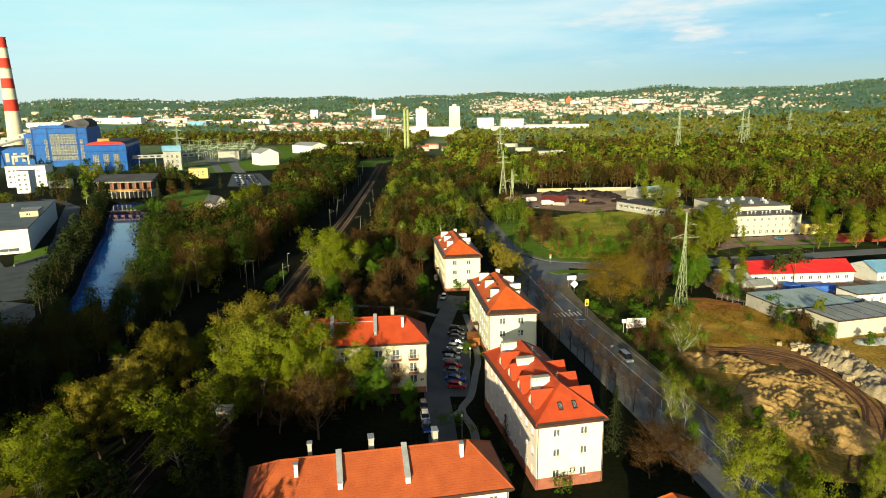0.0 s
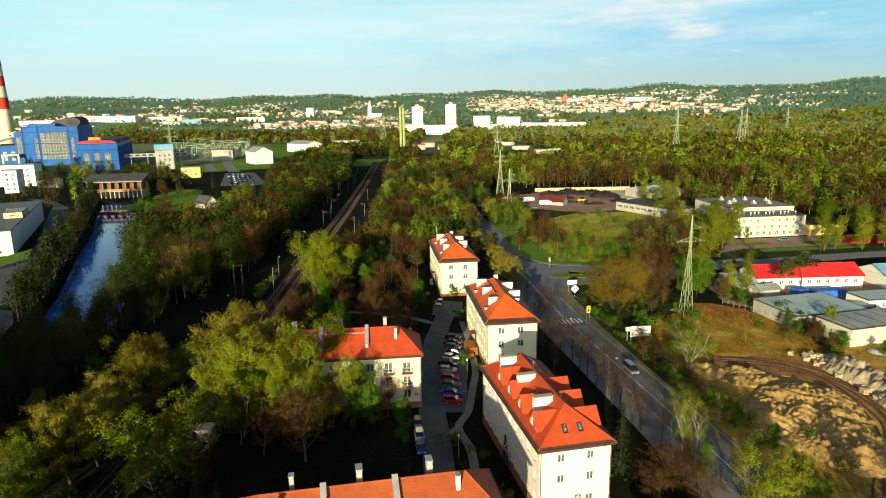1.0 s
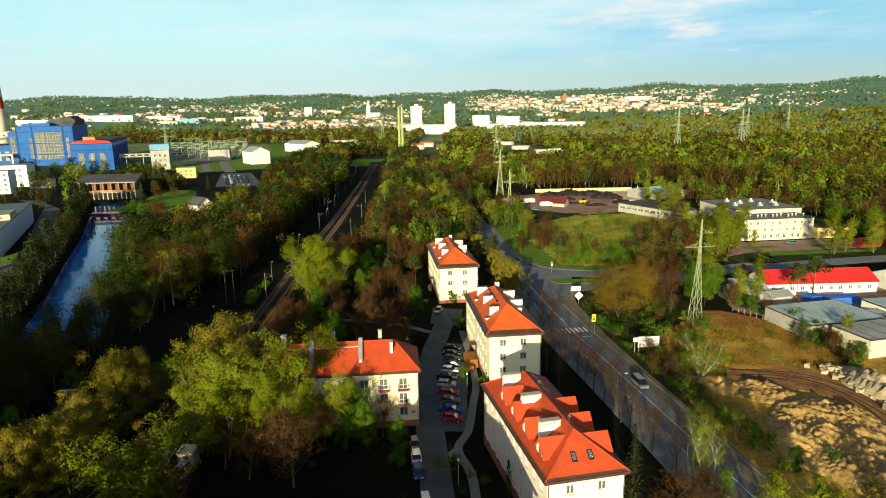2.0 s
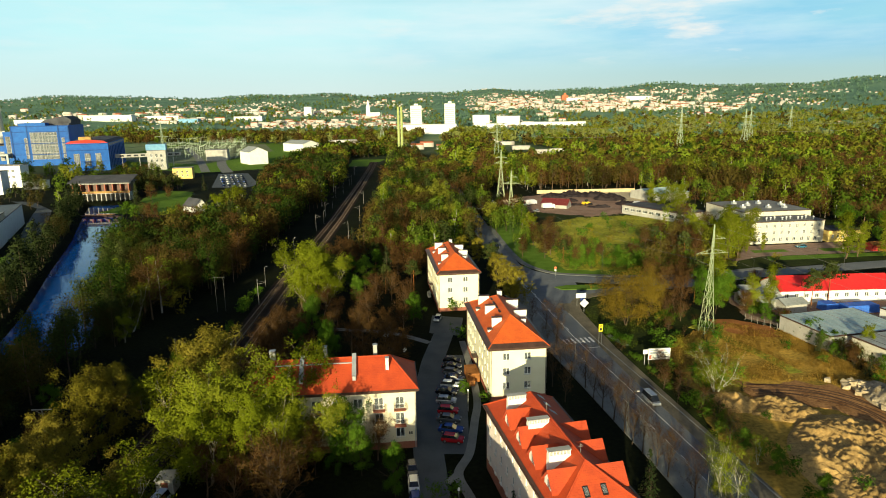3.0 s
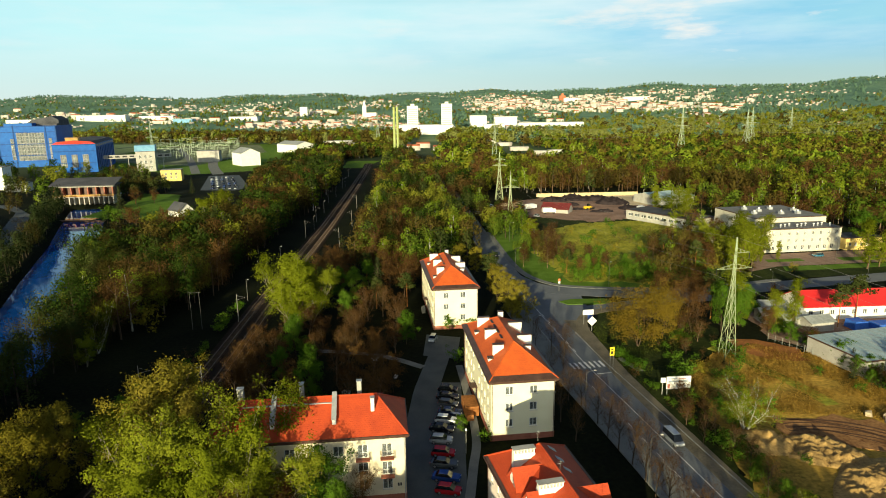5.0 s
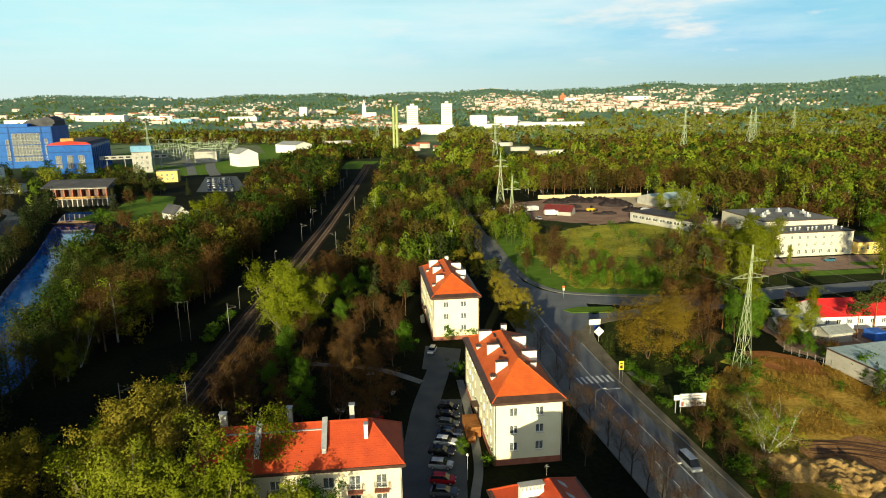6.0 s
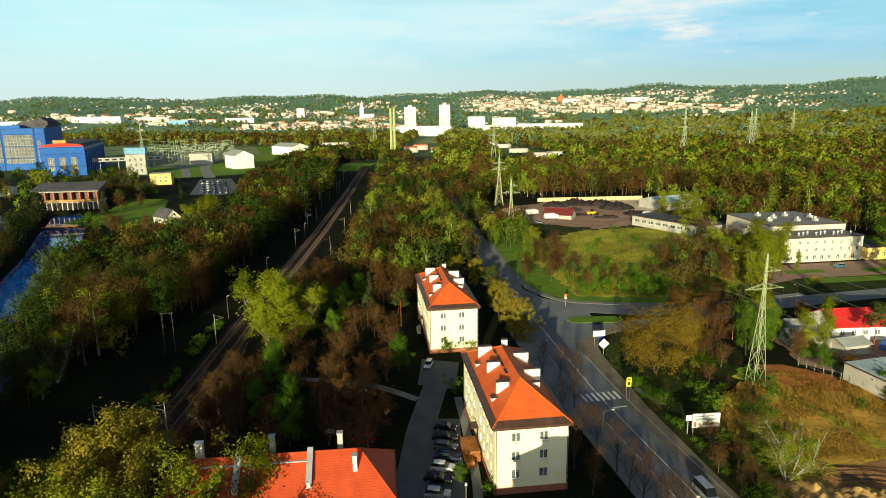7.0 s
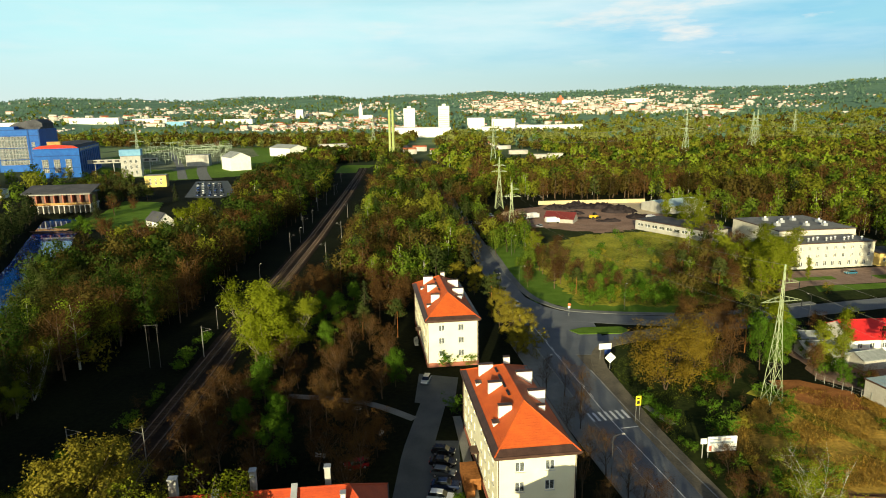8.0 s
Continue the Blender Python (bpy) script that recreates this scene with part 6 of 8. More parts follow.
for k in range(4):
    put(Geo().tube((6 + 16 * k, 0.5, 0), (6 + 16 * k, 2, 11), 0.4, 0.4, 6).tube((6 + 16 * k, 3.5, 0), (6 + 16 * k, 2, 11), 0.4, 0.4, 6), "trestle", M_steel, t)
t = block("transfer_tower", -313, 632, 20, 17, 14, 19, M_greywall, M_bluelight, "concrete transfer tower with a light blue top", "tower", rows_of((4, 8.5, 13), (4, 9, 14), 2.0, 3.0))
put(Geo().box(-0.5, -0.5, 19.4, 17.5, 14.5, 25), "top_storey", M_bluelight, t)
cx, cy = -587, 800
t = thing("smokestack", pose(cx, cy, 0), "tall red and white banded power station chimney", "chimney")
zs = [0, 63, 77, 91, 103.5, 115.5, 128, 140.5, 153]
for k, (z0, z1) in enumerate(zip(zs, zs[1:])):
    r = lambda z: 10.5 - 5.4 * z / 153
    put(Geo().tube((0, 0, z0), (0, 0, z1), r(z0), r(z1), 28, k == len(zs) - 2), "band", M_chim_white if k % 2 == 0 else M_chim_red, t)
put(Geo().tube((0, 0, 152.5), (0, 0, 153.6), 5.6, 5.6, 28), "rim", M_chim_red, t)
for z in (77, 115.5, 140.5):
    put(Geo().tube((0, 0, z), (0, 0, z + 0.6), r(z) + 1.1, r(z) + 1.1, 28), "gallery", M_steel, t)
t = thing("twin_stack", pose(-77, 770, 0, 0, 0, 10), "pair of slim yellow-green stacks braced together", "chimney")
for sx in (-1.9, 1.9):
    put(Geo().tube((sx, 0, 0), (sx, 0, 58), 1.55, 1.35, 14), "flue", M_mastgreen, t)
for k in range(9):
    put(Geo().box(-3.4, -0.8, 4 + 6 * k, 3.4, 0.8, 4.5 + 6 * k), "tie", M_steel, t)

office = block("white_office", -226.4, 228, 27.6, 45, 99, 10.2, M_white, M_officeroof, "large white office block with a dark grey flat roof", "office", [(24, 1.0, 30, 2.6), (33, 1.0, 41, 2.4)] + rows_of([3 + 4.2 * k for k in range(5)], (3.2,), 2.4, 1.6), 0.35)
for u, v in ((4, 4), (10, 9), (16, 15), (35, 62), (28, 80)):
    vent = put(Geo().tube((u, v, 10.5), (u, v, 11.4), 0.5, 0.5, 10), "roof_vent", M_lead, office)
    put(Geo().tube((u, v, 11.4), (u, v, 11.8), 0.8, 0.3, 10), "cowl", M_frame, vent)
cabin = block("roof_cabin", -209.6, 276.6, 26, 7.4, 14, 2.6, M_annexpale, M_greyroof, "pale cabin standing on the office roof", "roof cabin", [(2.6, 0.7, 4.4, 1.7)])
cabin.matrix_basis = pose(-209.6, 276.6, 10.56, 0, 0, 26)
block("admin_tower", -339, 452, 12, 9.5, 11, 16.5, M_white, M_greyroof, "white stair tower of the admin building", "office", rows_of((2.6, 6.8), (3, 6.5, 10, 13.5), 1.8, 1.8))
block("admin_building", -376, 492, 12, 30, 14, 17, M_white, M_greyroof, "white admin building with rows of windows", "office", rows_of([3 + 3.6 * k for k in range(7)], (4, 8.5, 13), 2.0, 1.8))
block("low_annex", -336, 484, 12, 14, 12, 6, M_white, M_greyroof, "low white annex with a grey roof", "office", rows_of([3 + 3.6 * k for k in range(3)], (2.6,), 2.0, 1.6))
patch("terrace_lawn", [(-186, 238), (-185, 258), (-174.5, 241), (-176, 224)], 0.9, M_lawn, "raised lawn behind a low wall beside the office", "lawn")
put(Geo().prism([(0, 0), (18, 0), (18, 1.0), (0, 1.0)], "y", -0.3, 0.0), "retaining_wall", M_greywall, None, "low grey retaining wall below the lawn", "wall", m=pose(-175.8, 223.6, 0, 0, 0, 84))
patch("canal_yard", [(-146, 178), (-134, 175), (-126, 164), (-119, 147), (-131, 140), (-150, 160)], 0.03, M_drive, "grey asphalt yard beside the canal", "yard")
block("yellow_gatehouse", -250, 548, 15, 16, 12, 9, M_annex, M_greyroof, "yellow gatehouse with a grey roof", "building", rows_of((4, 8, 12), (3, 6), 1.6, 1.8))
gable_shed("cottage", -149, 374, 142, 13, 8.5, 3.2, 7.4, M_white, M_darkroof, "white cottage with a dark pitched roof on a lawn", rows_of((3, 6.5, 10), (1.8,), 1.1, 1.2), "house")
patch("cottage_lawn", [(-212, 372), (-190, 366), (-172, 362), (-158, 372), (-172, 400), (-196, 462), (-226, 470), (-212, 420)], 0.03, M_lawn, "sunlit green lawn beside the cottage", "lawn", 1.0, 51)
patch("riverside_road", [(-300, 420), (-262, 390), (-224, 324), (-198, 282), (-186, 259), (-172, 240), (-178, 222), (-192, 236), (-200, 226), (-176, 198), (-146, 178), (-138, 182), (-160, 212), (-168, 238), (-184, 272), (-214, 326), (-246, 380), (-284, 418)], 0.02, M_drive, "grey service road along the canal", "road", 0.3, 52)
patch("car_park", [(-226, 588), (-200, 592), (-160, 500), (-166, 484), (-192, 486)], 0.03, M_drive, "asphalt car park below the substation", "parking")
rng = random.Random(12)
for k in range(30):
    car(-185 + (k % 5) * 4.4 - (k // 5) * 6 + rng.uniform(-0.4, 0.4), 492 + (k // 5) * 15, 90 + rng.uniform(-5, 5), rng.choice(["white", "silver", "grey", "dark blue", "black", "blue"]), rng.choice(["hatch", "saloon"]), "parked in the works car park", "works cars", 0.05)
patch("rail_meadow", [(-118, 650), (-95, 650), (-92, 735), (-128, 735)], 0.04, M_lawn, "bright green meadow beside the railway", "meadow", 1.0, 53)
patch("substation_yard", [(-500, 1100), (-440, 720), (-250, 600), (-190, 640), (-200, 900), (-330, 1110)], 0.03, M_lawn, "grass and gravel ground of the substation", "yard", 2.0, 54)
M_switchyard = matter("weedy_gravel", (0.09, 0.12, 0.05), (0.26, 0.27, 0.17), 0.06, 0.95, 0.05, 1.0)
patch("substation_gravel", [(-480, 1080), (-420, 760), (-285, 690), (-270, 900), (-340, 1090)], 0.05, M_switchyard, "weedy grey gravel of the switchyard", "yard", 2.0, 55)
put(ribbon(smooth_line([(-246, 608), (-330, 790), (-440, 1008)]), 4.0, 0.1), "service_road", M_paving, None, "straight pale service road beside the switchyard", "road", kind="structure")
put(ribbon(smooth_line([(-222, 600), (-262, 690), (-300, 790)]), 5.0, 0.12), "service_road", M_paving, None, "pale loading strip beside the switchyard", "road", kind="structure")
gable_shed("white_hall", -247, 706, -52, 30, 20, 13, 18, M_white, M_greyroof, "tall white sheet-metal hall beside the switchyard", (), "hall")
gable_shed("white_hall", -254, 898, -40, 46, 26, 11, 15, M_white, M_greyroof, "long white sheet-metal hall behind trees", (), "hall")
block("switch_house", -300, 742, 10, 24, 14, 12, M_greywall, M_greyroof, "plain grey switch house", "building")
block("switch_house", -246, 742, 10, 12, 8, 6, M_white, M_greyroof, "small white switch house", "building")

# switchyard steelwork
steel = Geo()
rng = random.Random(21)
for row in range(13):
    y = 770 + row * 24
    for col in range(9):
        x = -276 - col * 15 - (y - 770) * 0.30
        h = rng.choice([5, 7, 10, 14])
        bar(steel, (x, y, 0), (x, y, h), 0.2)
        if h > 9 and col:
            bar(steel, (x, y, h), (x + 15, y, h), 0.18)
        bar(steel, (x - 2, y, min(h, 8) * 0.8), (x + 2, y, min(h, 8) * 0.8), 0.22)
put(steel, "switchyard_steelwork", M_farpylon, None, "rows of pale steel gantries and insulator posts", "switchgear", kind="stuff")


# ---- trees ----
def tubes(segs, n=3):
    """Tapered pipes for rows of (start, end, radius, radius)."""
    a = np.array([s[0] for s in segs], float)
    b = np.array([s[1] for s in segs], float)
    r0 = np.array([s[2] for s in segs], float)
    r1 = np.array([s[3] for s in segs], float)
    d = b - a
    d /= np.maximum(np.linalg.norm(d, axis=1, keepdims=True), 1e-6)
    up = np.where(np.abs(d[:, 2:3]) < 0.9, np.array([[0, 0, 1.0]]), np.array([[1.0, 0, 0]]))
    s = np.cross(d, up)
    s /= np.maximum(np.linalg.norm(s, axis=1, keepdims=True), 1e-6)
    t = np.cross(d, s)
    ang = 2 * np.pi * np.arange(n) / n
    ring = s[:, None] * np.cos(ang)[None, :, None] + t[:, None] * np.sin(ang)[None, :, None]
    v = np.concatenate([a[:, None] + ring * r0[:, None, None], b[:, None] + ring * r1[:, None, None]], 1).reshape(-1, 3)
    k = np.arange(n)
    f = np.concatenate([np.stack([k, (k + 1) % n, n + k], -1), np.stack([(k + 1) % n, n + (k + 1) % n, n + k], -1)])
    return v, (f[None] + 2 * n * np.arange(len(segs))[:, None, None]).reshape(-1, 3)


def unit(v):
    return v / np.maximum(np.linalg.norm(v, axis=1, keepdims=True), 1e-6)


def leaves(centres, size, gen, out, long=0.7, loose=0.45, along=0.0, soft=0.62):
    """A small pointed leaf clump at each centre, facing loosely outwards; along > 0 lays it out as a twig."""
    n = len(centres)
    out = unit(np.asarray(out, float) * np.array([1, 1, 0.45]))
    nor = unit(gen.normal(size=(n, 3)) * loose + out)
    if along:
        t = unit(out * along + gen.normal(size=(n, 3)) * 0.55 + np.array([0, 0, 0.35]))
        nor = unit(np.cross(t, gen.normal(size=(n, 3))))
        nor *= np.where((nor * out).sum(1, keepdims=True) < 0, -1, 1)
    else:
        t = unit(np.cross(nor, gen.normal(size=(n, 3))))
    b = np.cross(nor, t)
    s = (size * gen.uniform(0.6, 1.3, n))[:, None]
    c = np.asarray(centres)
    v = np.stack([c + t * s, c - t * s * 0.55 + b * s * long, c - t * s * 0.55 - b * s * long], 1).reshape(-1, 3)
    shade = unit(out * soft + nor * (1 - soft))
    return v, np.arange(3 * n).reshape(-1, 3), np.repeat(shade, 3, 0)


def grow(seed, h, cr, f0, limbs, lift, r, leaf, count, spread, subs=4, twigs=3, shape="round", stems=1, bend=0.12, droop=0.0, bare=False, lobes=0):
    """A broadleaf tree: stem, limbs, branches, twigs, and leaf clumps round the twigs' ends."""
    gen = np.random.default_rng(seed)
    segs, tips = [], []

    def reach(k):
        if shape == "round":
            return cr * math.sqrt(max(0.06, 1 - ((k - 0.45) / 0.6) ** 2))
        if shape == "column":
            return cr * (0.75 + 0.35 * math.sin(math.pi * k))
        if shape == "vase":
            return cr * (0.45 + 0.6 * k) * (1 if k < 0.85 else 0.75)
        return cr * (1.05 - 0.85 * k)

    for stem in range(stems):
        lean = gen.normal(0, 0.05 if stems == 1 else 0.28, 2)
        p = np.array([gen.normal(0, 0.25) if stems > 1 else 0, gen.normal(0, 0.25) if stems > 1 else 0, -0.2])
        hh = h * gen.uniform(0.82, 1.0) if stems > 1 else h
        nodes, n = [p.copy()], 9
        for k in range(n):
            lean = lean + gen.normal(0, bend * 0.35, 2)
            p = p + np.array([lean[0] * hh / n, lean[1] * hh / n, hh / n])
            nodes.append(p.copy())
        rr = r / math.sqrt(stems)
        for k in range(n):
            segs.append((nodes[k], nodes[k + 1], rr * (1 - 0.9 * k / n), rr * (1 - 0.9 * (k + 1) / n)))
        for j in range(limbs // stems):
            k = (j + gen.uniform(0.1, 0.9)) / (limbs // stems)
            q = f0 + (1 - f0) * k * 0.97
            i = min(int(q * n), n - 1)
            base = nodes[i] + (nodes[i + 1] - nodes[i]) * (q * n - i)
            az = j * 2.4 + gen.uniform(-0.5, 0.5) + stem * 1.7
            el = radians(lift + 25 * k + gen.normal(0, 9))
            ln = reach(k) * gen.uniform(0.75, 1.15) / max(0.5, math.cos(el) if shape != "column" else 0.75)
            ln = min(ln, cr * 1.45)
            d = np.array([math.cos(az) * math.cos(el), math.sin(az) * math.cos(el), math.sin(el)])
            pts = [base]
            for m in range(3):
                d = d + gen.normal(0, bend, 3) + np.array([0, 0, 0.10 - droop])
                d /= np.linalg.norm(d)
                pts.append(pts[-1] + d * ln / 3)
            br = rr * 0.42 * (1 - 0.6 * q)
            for m in range(3):
                segs.append((pts[m], pts[m + 1], br * (1 - 0.3 * m), br * (0.7 - 0.28 * m)))
            for s in range(subs):
                u = gen.uniform(0.3, 1.0) * 3
                a = min(int(u), 2)
                o = pts[a] + (pts[a + 1] - pts[a]) * (u - a)
                e = d * 0.7 + gen.normal(0, 0.6, 3) + np.array([0, 0, 0.25 - droop])
                e /= np.linalg.norm(e)
                l2 = ln * gen.uniform(0.28, 0.5)
                end = o + e * l2
                segs.append((o, end, br * 0.42, br * 0.12))
                tips.append(end)
                for w in range(twigs):
                    o2 = o + (end - o) * gen.uniform(0.3, 0.95)
                    e2 = e * 0.6 + gen.normal(0, 0.6, 3) + np.array([0, 0, 0.15 - droop])
                    e2 /= np.linalg.norm(e2)
                    end2 = o2 + e2 * l2 * gen.uniform(0.3, 0.6)
                    tips.append(end2)
            tips.append(pts[3])
    tips = np.array(tips)
    wood = tubes(segs)
    if lobes:
        tips = tips[gen.choice(len(tips), min(lobes, len(tips)), replace=False)]
    pick = tips[gen.integers(0, len(tips), count)]
    where = pick + gen.normal(0, spread, (count, 3)) * np.array([1, 1, 0.85])
    where[:, 2] = np.maximum(where[:, 2], h * f0 * 0.5)
    axis = np.column_stack([where[:, :2] * 0.25, np.full(count, h * 0.5) + (where[:, 2] - h * 0.5) * 0.3])
    out = (where - axis) / cr + 1.1 * (where - pick) / max(spread, 0.1) * 0.5
    if bare:
        return wood, leaves(where, leaf, gen, out, 0.06, along=0.7)
    return wood, leaves(where, leaf, gen, out)


def conifer(seed, h, cr, leaf, per=34, layers=22, low=0.08, r=0.22):
    gen = np.random.default_rng(seed)
    segs, pts = [((0, 0, -0.2), (0, 0, h), r, 0.02)], []
    for k in range(layers):
        q = low + (1 - low) * k / layers
        ln = cr * (1 - q) ** 0.85 * gen.uniform(0.85, 1.1) + 0.15
        n = max(4, int(9 * (1 - q) + 3))
        for j in range(n):
            az = j * 2 * math.pi / n + k * 1.1 + gen.uniform(-0.25, 0.25)
            l = ln * gen.uniform(0.75, 1.15)
            a = np.array([0, 0, q * h])
            b = np.array([math.cos(az) * l, math.sin(az) * l, q * h - 0.28 * l])
            segs.append((a, b, 0.035, 0.012))
            m = max(3, int(per * l / cr / 4))
            u = gen.uniform(0.2, 1.0, m)[:, None]
            pts.append(a + (b - a) * u + gen.normal(0, 0.13, (m, 3)))
    c = np.concatenate(pts)
    out = unit(c * np.array([1, 1, 0])) + gen.normal(0, 0.35, c.shape) + np.array([0, 0, 0.25])
    return tubes(segs), leaves(c, leaf, gen, out, 0.5)


def pine(seed, h, cr, leaf, count, f0=0.55):
    gen = np.random.default_rng(seed)
    segs, cl = [((0, 0, -0.2), (0.1, 0.1, h * 0.6), 0.22, 0.14), ((0.1, 0.1, h * 0.6), (0.3, 0, h * 0.97), 0.14, 0.03)], []
    for k in range(16):
        q = f0 + (1 - f0) * (k + 0.5) / 16
        az, l = k * 2.4 + gen.uniform(-0.4, 0.4), cr * (1.15 - 0.8 * (q - f0) / (1 - f0)) * gen.uniform(0.6, 1.1)
        a = np.array([0.1, 0.1, q * h * 0.97])
        b = a + np.array([math.cos(az) * l, math.sin(az) * l, l * 0.22])
        segs.append((a, b, 0.06, 0.02))
        cl += [b, a + (b - a) * 0.6]
    cl = np.array(cl)
    from_ = cl[gen.integers(0, len(cl), count)]
    c = from_ + gen.normal(0, 0.62, (count, 3)) * np.array([1, 1, 0.55])
    return tubes(segs), leaves(c, leaf, gen, (c - from_) + unit(c * np.array([1, 1, 0])) * 0.4, 0.5)


SORTS = {
    "willow": (M_bark, L_olive, "olive-yellow willow tree in young leaf", [grow(s, 14, 5.2, 0.12, 24, 42, 0.34, 0.185, 15000, 0.62, 5, 3, lobes=105) for s in (1, 2, 3)]),
    "birch": (M_lightbark, L_lime, "light-barked birch in light green leaf", [grow(s, 15, 4.4, 0.1, 30, 46, 0.27, 0.18, 15000, 0.5, 5, 3, "round", 2, droop=0.04, lobes=260) for s in (4, 5, 6)]),
    "sparse_birch": (M_birchbark, L_lime, "thinly leaved birch with white limbs", [grow(s, 12, 4.6, 0.12, 18, 40, 0.34, 0.13, 7500, 0.5, 5, 3, "vase", 3) for s in (7, 8)]),
    "white_birch": (M_birchbark, L_lime, "many-stemmed birch with bare white limbs and thin young leaf", [grow(s, 11, 5.4, 0.2, 26, 38, 0.6, 0.16, 6500, 0.5, 5, 3, "vase", 5) for s in (33,)]),
    "maple": (M_bark, L_green, "dense maple tree in fresh green leaf", [grow(s, 12, 4.6, 0.15, 20, 35, 0.28, 0.22, 8000, 0.62, 4, 3, lobes=100) for s in (9, 10)]),
    "bare": (M_palebark, L_bud, "bare brown tree with reddish buds", [grow(s, 11, 4.8, 0.2, 20, 38, 0.30, 0.75, 2600, 0.5, 6, 3, bare=True) for s in (11, 12, 13)]),
    "street_bare": (M_bark, L_bud, "thin leafless street tree with dark branches", [grow(s, 10, 4.0, 0.25, 18, 45, 0.26, 0.5, 1300, 0.5, 6, 3, bare=True) for s in (31, 32)]),
    "budding": (M_bark, L_bud, "brown tree with opening buds", [grow(s, 12, 4.6, 0.25, 18, 40, 0.26, 0.2, 4600, 0.6, 5, 3) for s in (14, 15, 16)]),
    "amber": (M_bark, L_amber, "broad many-stemmed tree in amber young leaf", [grow(s, 13, 8.2, 0.06, 36, 30, 0.4, 0.2, 15000, 0.62, 6, 3, "round", 4) for s in (17,)]),
    "poplar": (M_palebark, L_lime, "slender poplar tree in pale green leaf", [grow(s, 16, 2.6, 0.08, 26, 55, 0.26, 0.22, 5000, 0.45, 4, 2, "column") for s in (18, 19)]),
    "spruce": (M_bark, L_dark, "dark green conical spruce tree", [conifer(s, 14, 3.2, 0.44, 24, 18) for s in (20, 21)]),
    "pine": (M_rust, L_pine, "pine with a clumped dark green crown", [pine(s, 15, 3.4, 0.46, 1000) for s in (22, 23)]),
    "bush": (M_bark, L_green, "low leafy green bush", [grow(s, 3.2, 2.2, 0.05, 14, 35, 0.07, 0.30, 320, 0.35, 2, 2, "round", 3) for s in (24, 25)]),
    "brown_bush": (M_palebark, L_bud, "low brown bush of bare twigs", [grow(s, 4.2, 2.8, 0.05, 16, 40, 0.07, 0.5, 400, 0.4, 2, 2, "vase", 4, bare=True) for s in (26, 27)]),
    "olive_bush": (M_bark, L_olive, "rounded bush in yellow-green leaf", [grow(s, 4.0, 2.6, 0.05, 14, 35, 0.08, 0.30, 420, 0.42, 2, 2, "round", 3) for s in (28, 29)]),
}
made_trees, tree_turn = {}, random.Random(77)


def tree(sort, x, y, height, wide=1.0, which=None):
    """A tree of its own, at its height in metres."""
    wood, leaf, label, shapes = SORTS[sort]
    k = which if which is not None else tree_turn.randrange(len(shapes))
    k %= len(shapes)
    top = shapes[k][1][0][:, 2].max()
    s = height / top
    z = float(land(x, y))
    m = pose(x, y, z, 0, 0, tree_turn.uniform(0, 360)) @ Matrix.Diagonal((s * wide, s * wide, s, 1))
    if (sort, k) in made_trees:
        first = made_trees[sort, k]
        return copy_thing(first, m @ Matrix.Diagonal((*(1 / c for c in first.scale), 1)))
    word = "bush" if "bush" in sort else "tree"
    t = thing(word, m, label, word, word + "s: " + sort.replace("_", " "))
    (wv, wf), (lv, lf, ln) = shapes[k]
    put(array_mesh("trunk", wv, wf, [wood]), "trunk", wood, t)
    put(array_mesh("crown", lv, lf, [leaf], None, ln), "crown", leaf, t)
    made_trees[sort, k] = t
    return t


low_growth = collections.defaultdict(list)


def thicket(sort, x, y, height, wide=1.0):
    """A bush of the far thickets, which are joined sort by sort."""
    low_growth[sort].append((x, y, height / SORTS[sort][3][0][1][0][:, 2].max() * (0.5 + 0.5 * wide)))


